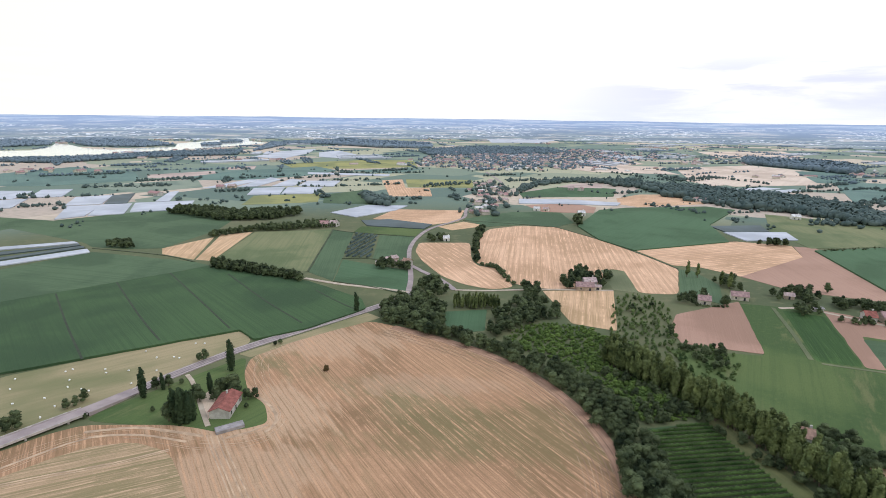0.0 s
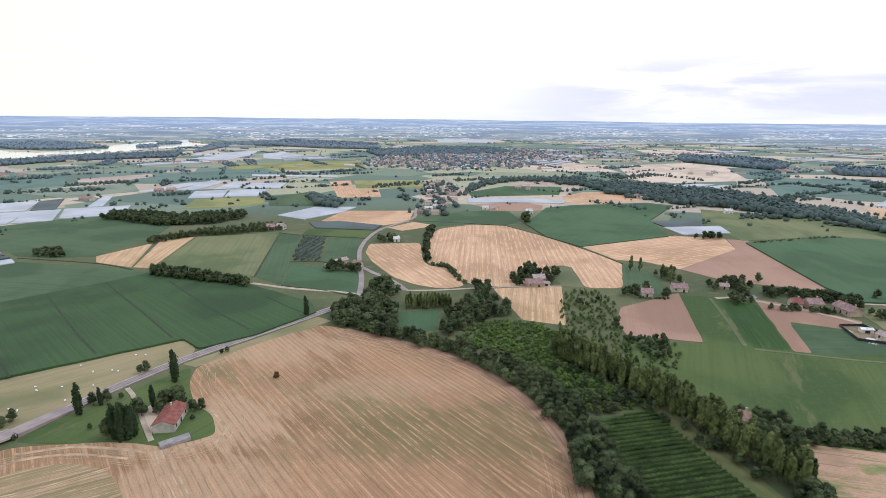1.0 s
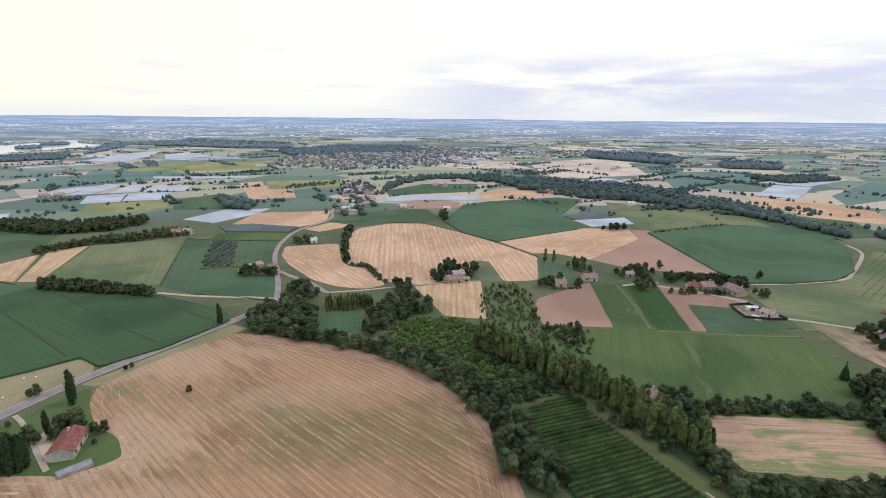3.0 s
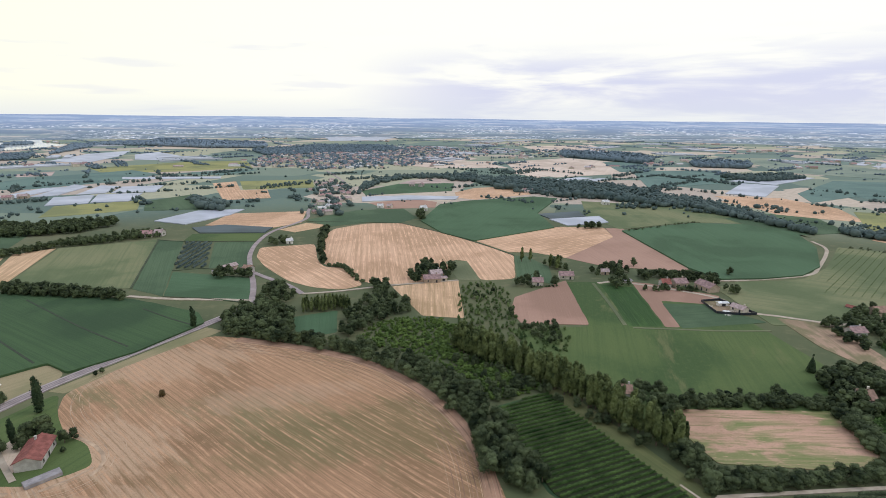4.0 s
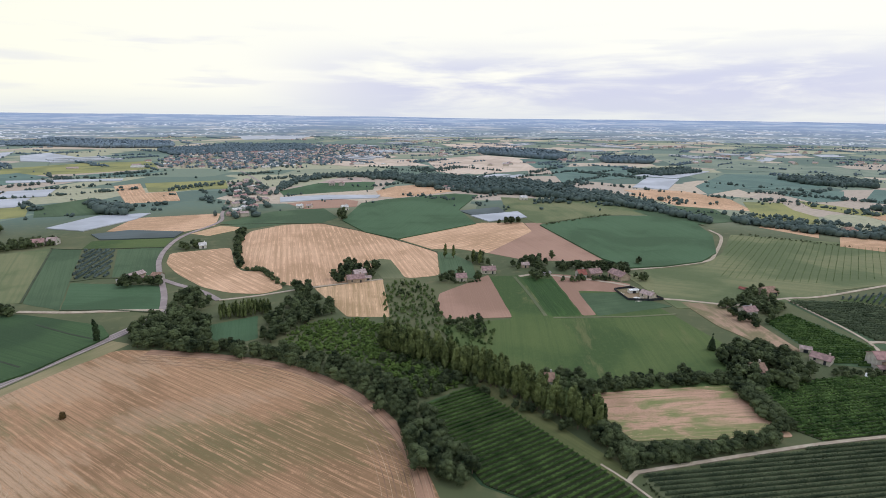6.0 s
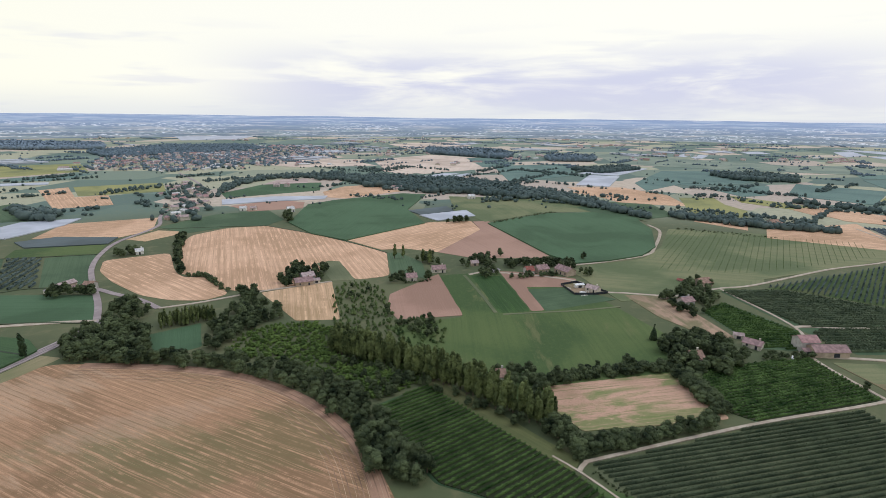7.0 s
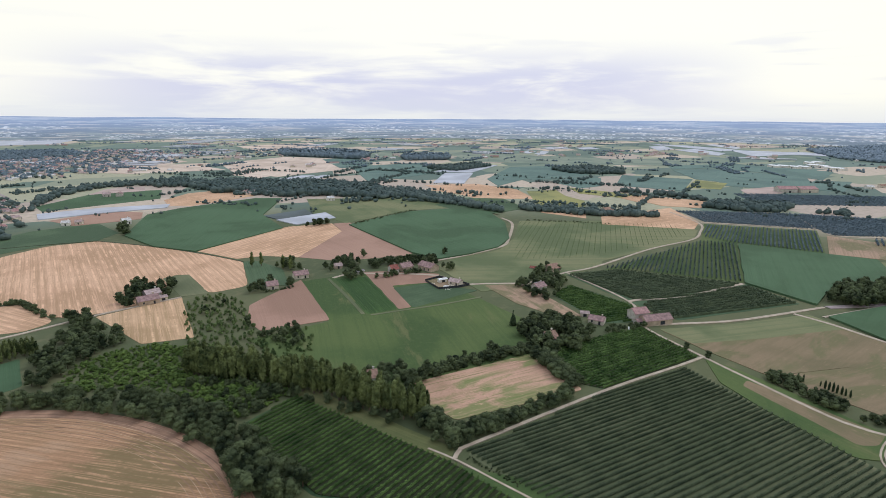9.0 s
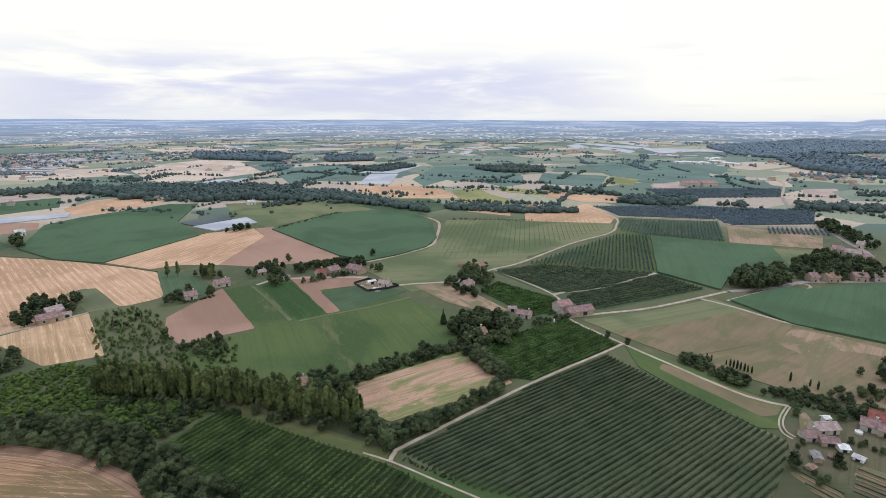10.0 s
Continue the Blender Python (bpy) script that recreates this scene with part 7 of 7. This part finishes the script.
bale(-162, 237.3)
bale(-159.4, 233.8)
bale(-150.1, 236.3)
bale(-141.8, 223.6)
bale(-153.6, 258)
bale(-144.2, 250.8)
bale(-136.9, 236.6)
bale(-135.8, 251.6)
bale(-132.6, 250.4)
bale(-132.4, 268.5)
bale(-127.6, 268.6)
tramline([(-261.7, 345.8), (-215.8, 289.6), (-178.7, 246.2)])
tramline([(-235.8, 371.9), (-181.3, 303.8), (-152.5, 270.2)])
tramline([(-209.8, 397.2), (-163.6, 340.4), (-121.3, 287.7)])
tramline([(-164.3, 395.7), (-116.9, 336.1), (-82.6, 297.2)])
tramline([(-88.4, 358.2), (-68, 334.2), (-55.6, 321.8)])
headland([(-30.5, 292.4), (-7.1, 278.2), (17.1, 260.4), (35.4, 241.3), (47.1, 221.9), (55.2, 202), (59.2, 184.5), (60.7, 168.8), (58.6, 149.8), (54.8, 131.9)])
swath([(-154.2, 150.3), (-146.4, 154.3), (-131.8, 160.4), (-115.9, 166.2), (-100.2, 174.7)], 0.7)
swath([(-153.3, 149.3), (-145.5, 153.2), (-131, 159.2), (-115.4, 165.2), (-99.7, 173.7)], 0.5)
swath([(-90.4, 184), (-83.8, 173.3), (-75.3, 160.6), (-66.2, 146.8)], 0.5)
swath([(-88.9, 184), (-82.3, 173.3), (-73.8, 160.6), (-64.6, 146.8)], 0.5)
swath([(-86.5, 184), (-79.8, 173.3), (-71.3, 160.6), (-62.1, 146.8)], 0.5)
swath([(-84.8, 184.1), (-78, 173.4), (-69.4, 160.7), (-60.3, 146.9)], 0.5)
wheelings([(-159.9, 157), (-153.4, 163.1), (-145.3, 173.7), (-135.8, 181.3), (-118, 184.3), (-103.2, 180.8), (-87.8, 177.4), (-73.1, 180.5), (-63.9, 189.5), (-65.2, 204.3), (-77.2, 219.6), (-87.6, 238.8), (-88.7, 258), (-74.8, 272.8)])
swath([(-138.2, 185.1), (-120.4, 188.5), (-106, 186.4), (-91.4, 183.2)], 1.6)
swath([(-152.9, 162.5), (-144.4, 172.3), (-133.7, 181.4), (-115.5, 183.5), (-96.1, 179.4)], 1.2)
swath([(-69, 191.4), (-75.1, 186.1), (-82.3, 182.2)], 1.2)
swath([(-86.8, 219.4), (-72.2, 205.1), (-66.5, 194.3), (-68.5, 186.2)], 1.4)
ditch([(127.6, 593.7), (158.1, 532.1), (180.1, 473.2), (193.3, 425.2)])
ditch([(179.3, 490.2), (253.4, 521), (294.8, 530.2)])
ditch([(360.2, 496.4), (317.2, 351), (317.6, 317.4)])
ditch([(317.6, 317.4), (349.1, 310.2), (389, 309)])
ditch([(23.9, 629.1), (91.5, 608.3), (127.6, 593.7)])
ditch([(-118.9, 569.9), (-106.7, 408.5)])
ditch([(-86.9, 449.3), (-60.4, 448.4), (-26.7, 416.1)])
ditch([(-320.1, 477), (-245.3, 455.1), (-207.5, 433.8)])
ditch([(393.5, 50), (367.6, 11.4), (366.9, -39.3)])
ditch([(-211.8, 217), (-208, 231.1), (-116.1, 288.6)])
ditch([(-81.6, 383.7), (-50.3, 369.6), (-24, 353.9)])
ditch([(432.7, 108.7), (415.3, 59.8)])
ditch([(-120.1, 569.8), (-94.6, 556.3), (-28.5, 537.2)])
bridge([(-179.8, 150.6), (-168.5, 167.3), (-163.1, 175.6), (-154.6, 187), (-146.3, 197.9)], (-136.2, 216.9))
yard_fence([(264.6, 278.3), (278.8, 277.6), (280.7, 248.7), (270.5, 250.6), (257.9, 257.6)])
# the yard's round white terrace wall, built with the pool shape
pool(265, 257, 2.4)
rubble(270.3, 257.8)
rubble(277.4, 257.3)
rubble(262.6, 252.9)
rubble(264.3, 270.2)
for k in range(7):
    furrow([(219.5 - 2.6 * k, -18.5 + 0.2 * k), (217.0 - 2.6 * k, -30.5)], 0.3 + 0.15 * (k % 3), EARTH_DARK if k % 2 else DITCH)
for k in range(4):
    furrow([(206.0 - 3.4 * k, -1.0 - 1.6 * k), (200.5 - 3.4 * k, -15.0 - 1.2 * k)], 0.45, EARTH_DARK if k % 2 else DITCH)
pool(247, -18.8, 1.7)
car(284.6, 127.3, 20)
low_wall(-87.6, 185.5, -78.6, 191.2)

# ---------------------------------------------------------------- hedges and single trees of the far plain
def far_plain():
    rng = random.Random(21)
    hedge, lone = [], []
    for _ in range(430):
        r, a = rng.uniform(750, 2950), radians(rng.uniform(-48, 100))
        x, y = r * math.sin(a), r * math.cos(a)
        t = radians(rng.choice((24, 114)) + rng.uniform(-14, 14))
        n, w = rng.randint(6, 34), rng.choice((1, 1, 1, 1, 2, 3))
        for i in range(n * w):
            u, v = (i % n) * 5.5, (i // n) * 9.0
            hedge.append((x + u * math.cos(t) - v * math.sin(t) + rng.uniform(-3, 3), y + u * math.sin(t) + v * math.cos(t) + rng.uniform(-3, 3), rng.choice((1.5, 3, 5, 6)) * rng.uniform(0.8, 1.3)))
    for _ in range(900):
        r, a = rng.uniform(700, 2950), radians(rng.uniform(-48, 100))
        x, y = r * math.sin(a), r * math.cos(a)
        for _ in range(rng.choice((1, 1, 2, 4))):
            lone.append((x + rng.uniform(-9, 9), y + rng.uniform(-9, 9), rng.uniform(1.8, 5.2) * (1 if r < 1500 else 1.3)))
    hedge = [h for h in hedge if not any(inside(h[0], h[1], p) for p in BARE)]
    lone = [h for h in lone if not any(inside(h[0], h[1], p) for p in BARE)]
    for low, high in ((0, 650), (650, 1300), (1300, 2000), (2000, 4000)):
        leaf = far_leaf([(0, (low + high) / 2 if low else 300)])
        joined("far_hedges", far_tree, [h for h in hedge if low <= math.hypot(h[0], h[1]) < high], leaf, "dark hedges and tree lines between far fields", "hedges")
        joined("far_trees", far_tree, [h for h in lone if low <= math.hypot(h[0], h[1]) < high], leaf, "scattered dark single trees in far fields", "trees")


def far_farms():
    """Clusters of pale houses, barns and sheds far out on the plain."""
    rng = random.Random(33)
    places = {}
    for _ in range(80):
        r, a = rng.uniform(1300, 2950), radians(rng.uniform(-46, 98))
        cx, cy = r * math.sin(a), r * math.cos(a)
        if any(inside(cx, cy, p) for p in BARE):
            continue
        for _ in range(rng.randint(3, 9)):
            m = pose(cx + rng.uniform(-90, 90), cy + rng.uniform(-40, 40), 0, 0, 0, rng.uniform(0, 180)) @ Matrix.Diagonal((rng.uniform(0.7, 1.8), rng.uniform(0.7, 1.2), rng.uniform(0.7, 1.1), 1))
            places.setdefault(rng.randrange(len(TOWN)), []).append(m)
    for kind, spots in places.items():
        for i in (0, 1):
            ob = new("far_walls" if i == 0 else "far_roofs", repeated("far_farms", TOWN[kind][i], spots))
            tagged(ob, "pale walls of far farm buildings" if i == 0 else f"{TOWN[kind][2]}s of far farm buildings", "houses", kind="stuff")
    bm = bmesh.new()
    box(bm, 0, 0, 0, 1, 1, 1)
    sheet = bpy.data.meshes.new("sheet")
    bm.to_mesh(sheet)
    bm.free()
    sheet.materials.append(PALE_NET)
    spots = []
    for _ in range(64):
        r, a = rng.uniform(1500, 2950), radians(rng.uniform(-46, 98))
        x, y, t = r * math.sin(a), r * math.cos(a), 24 + rng.choice((0, 90)) + rng.uniform(-12, 12)
        if not any(inside(x, y, p) for p in BARE):
            spots += [pose(x, y, 0, 0, 0, t) @ pose(0, i * 34, 0) @ Matrix.Diagonal((rng.uniform(50, 190), rng.uniform(14, 26), rng.uniform(2.4, 3.9), 1)) for i in range(rng.randint(1, 4))]
    tagged(new("far_nets", repeated("far_nets", sheet, spots)), "pale nets and plastic tunnels on far fields", "net covers", kind="stuff")


far_plain()
far_farms()
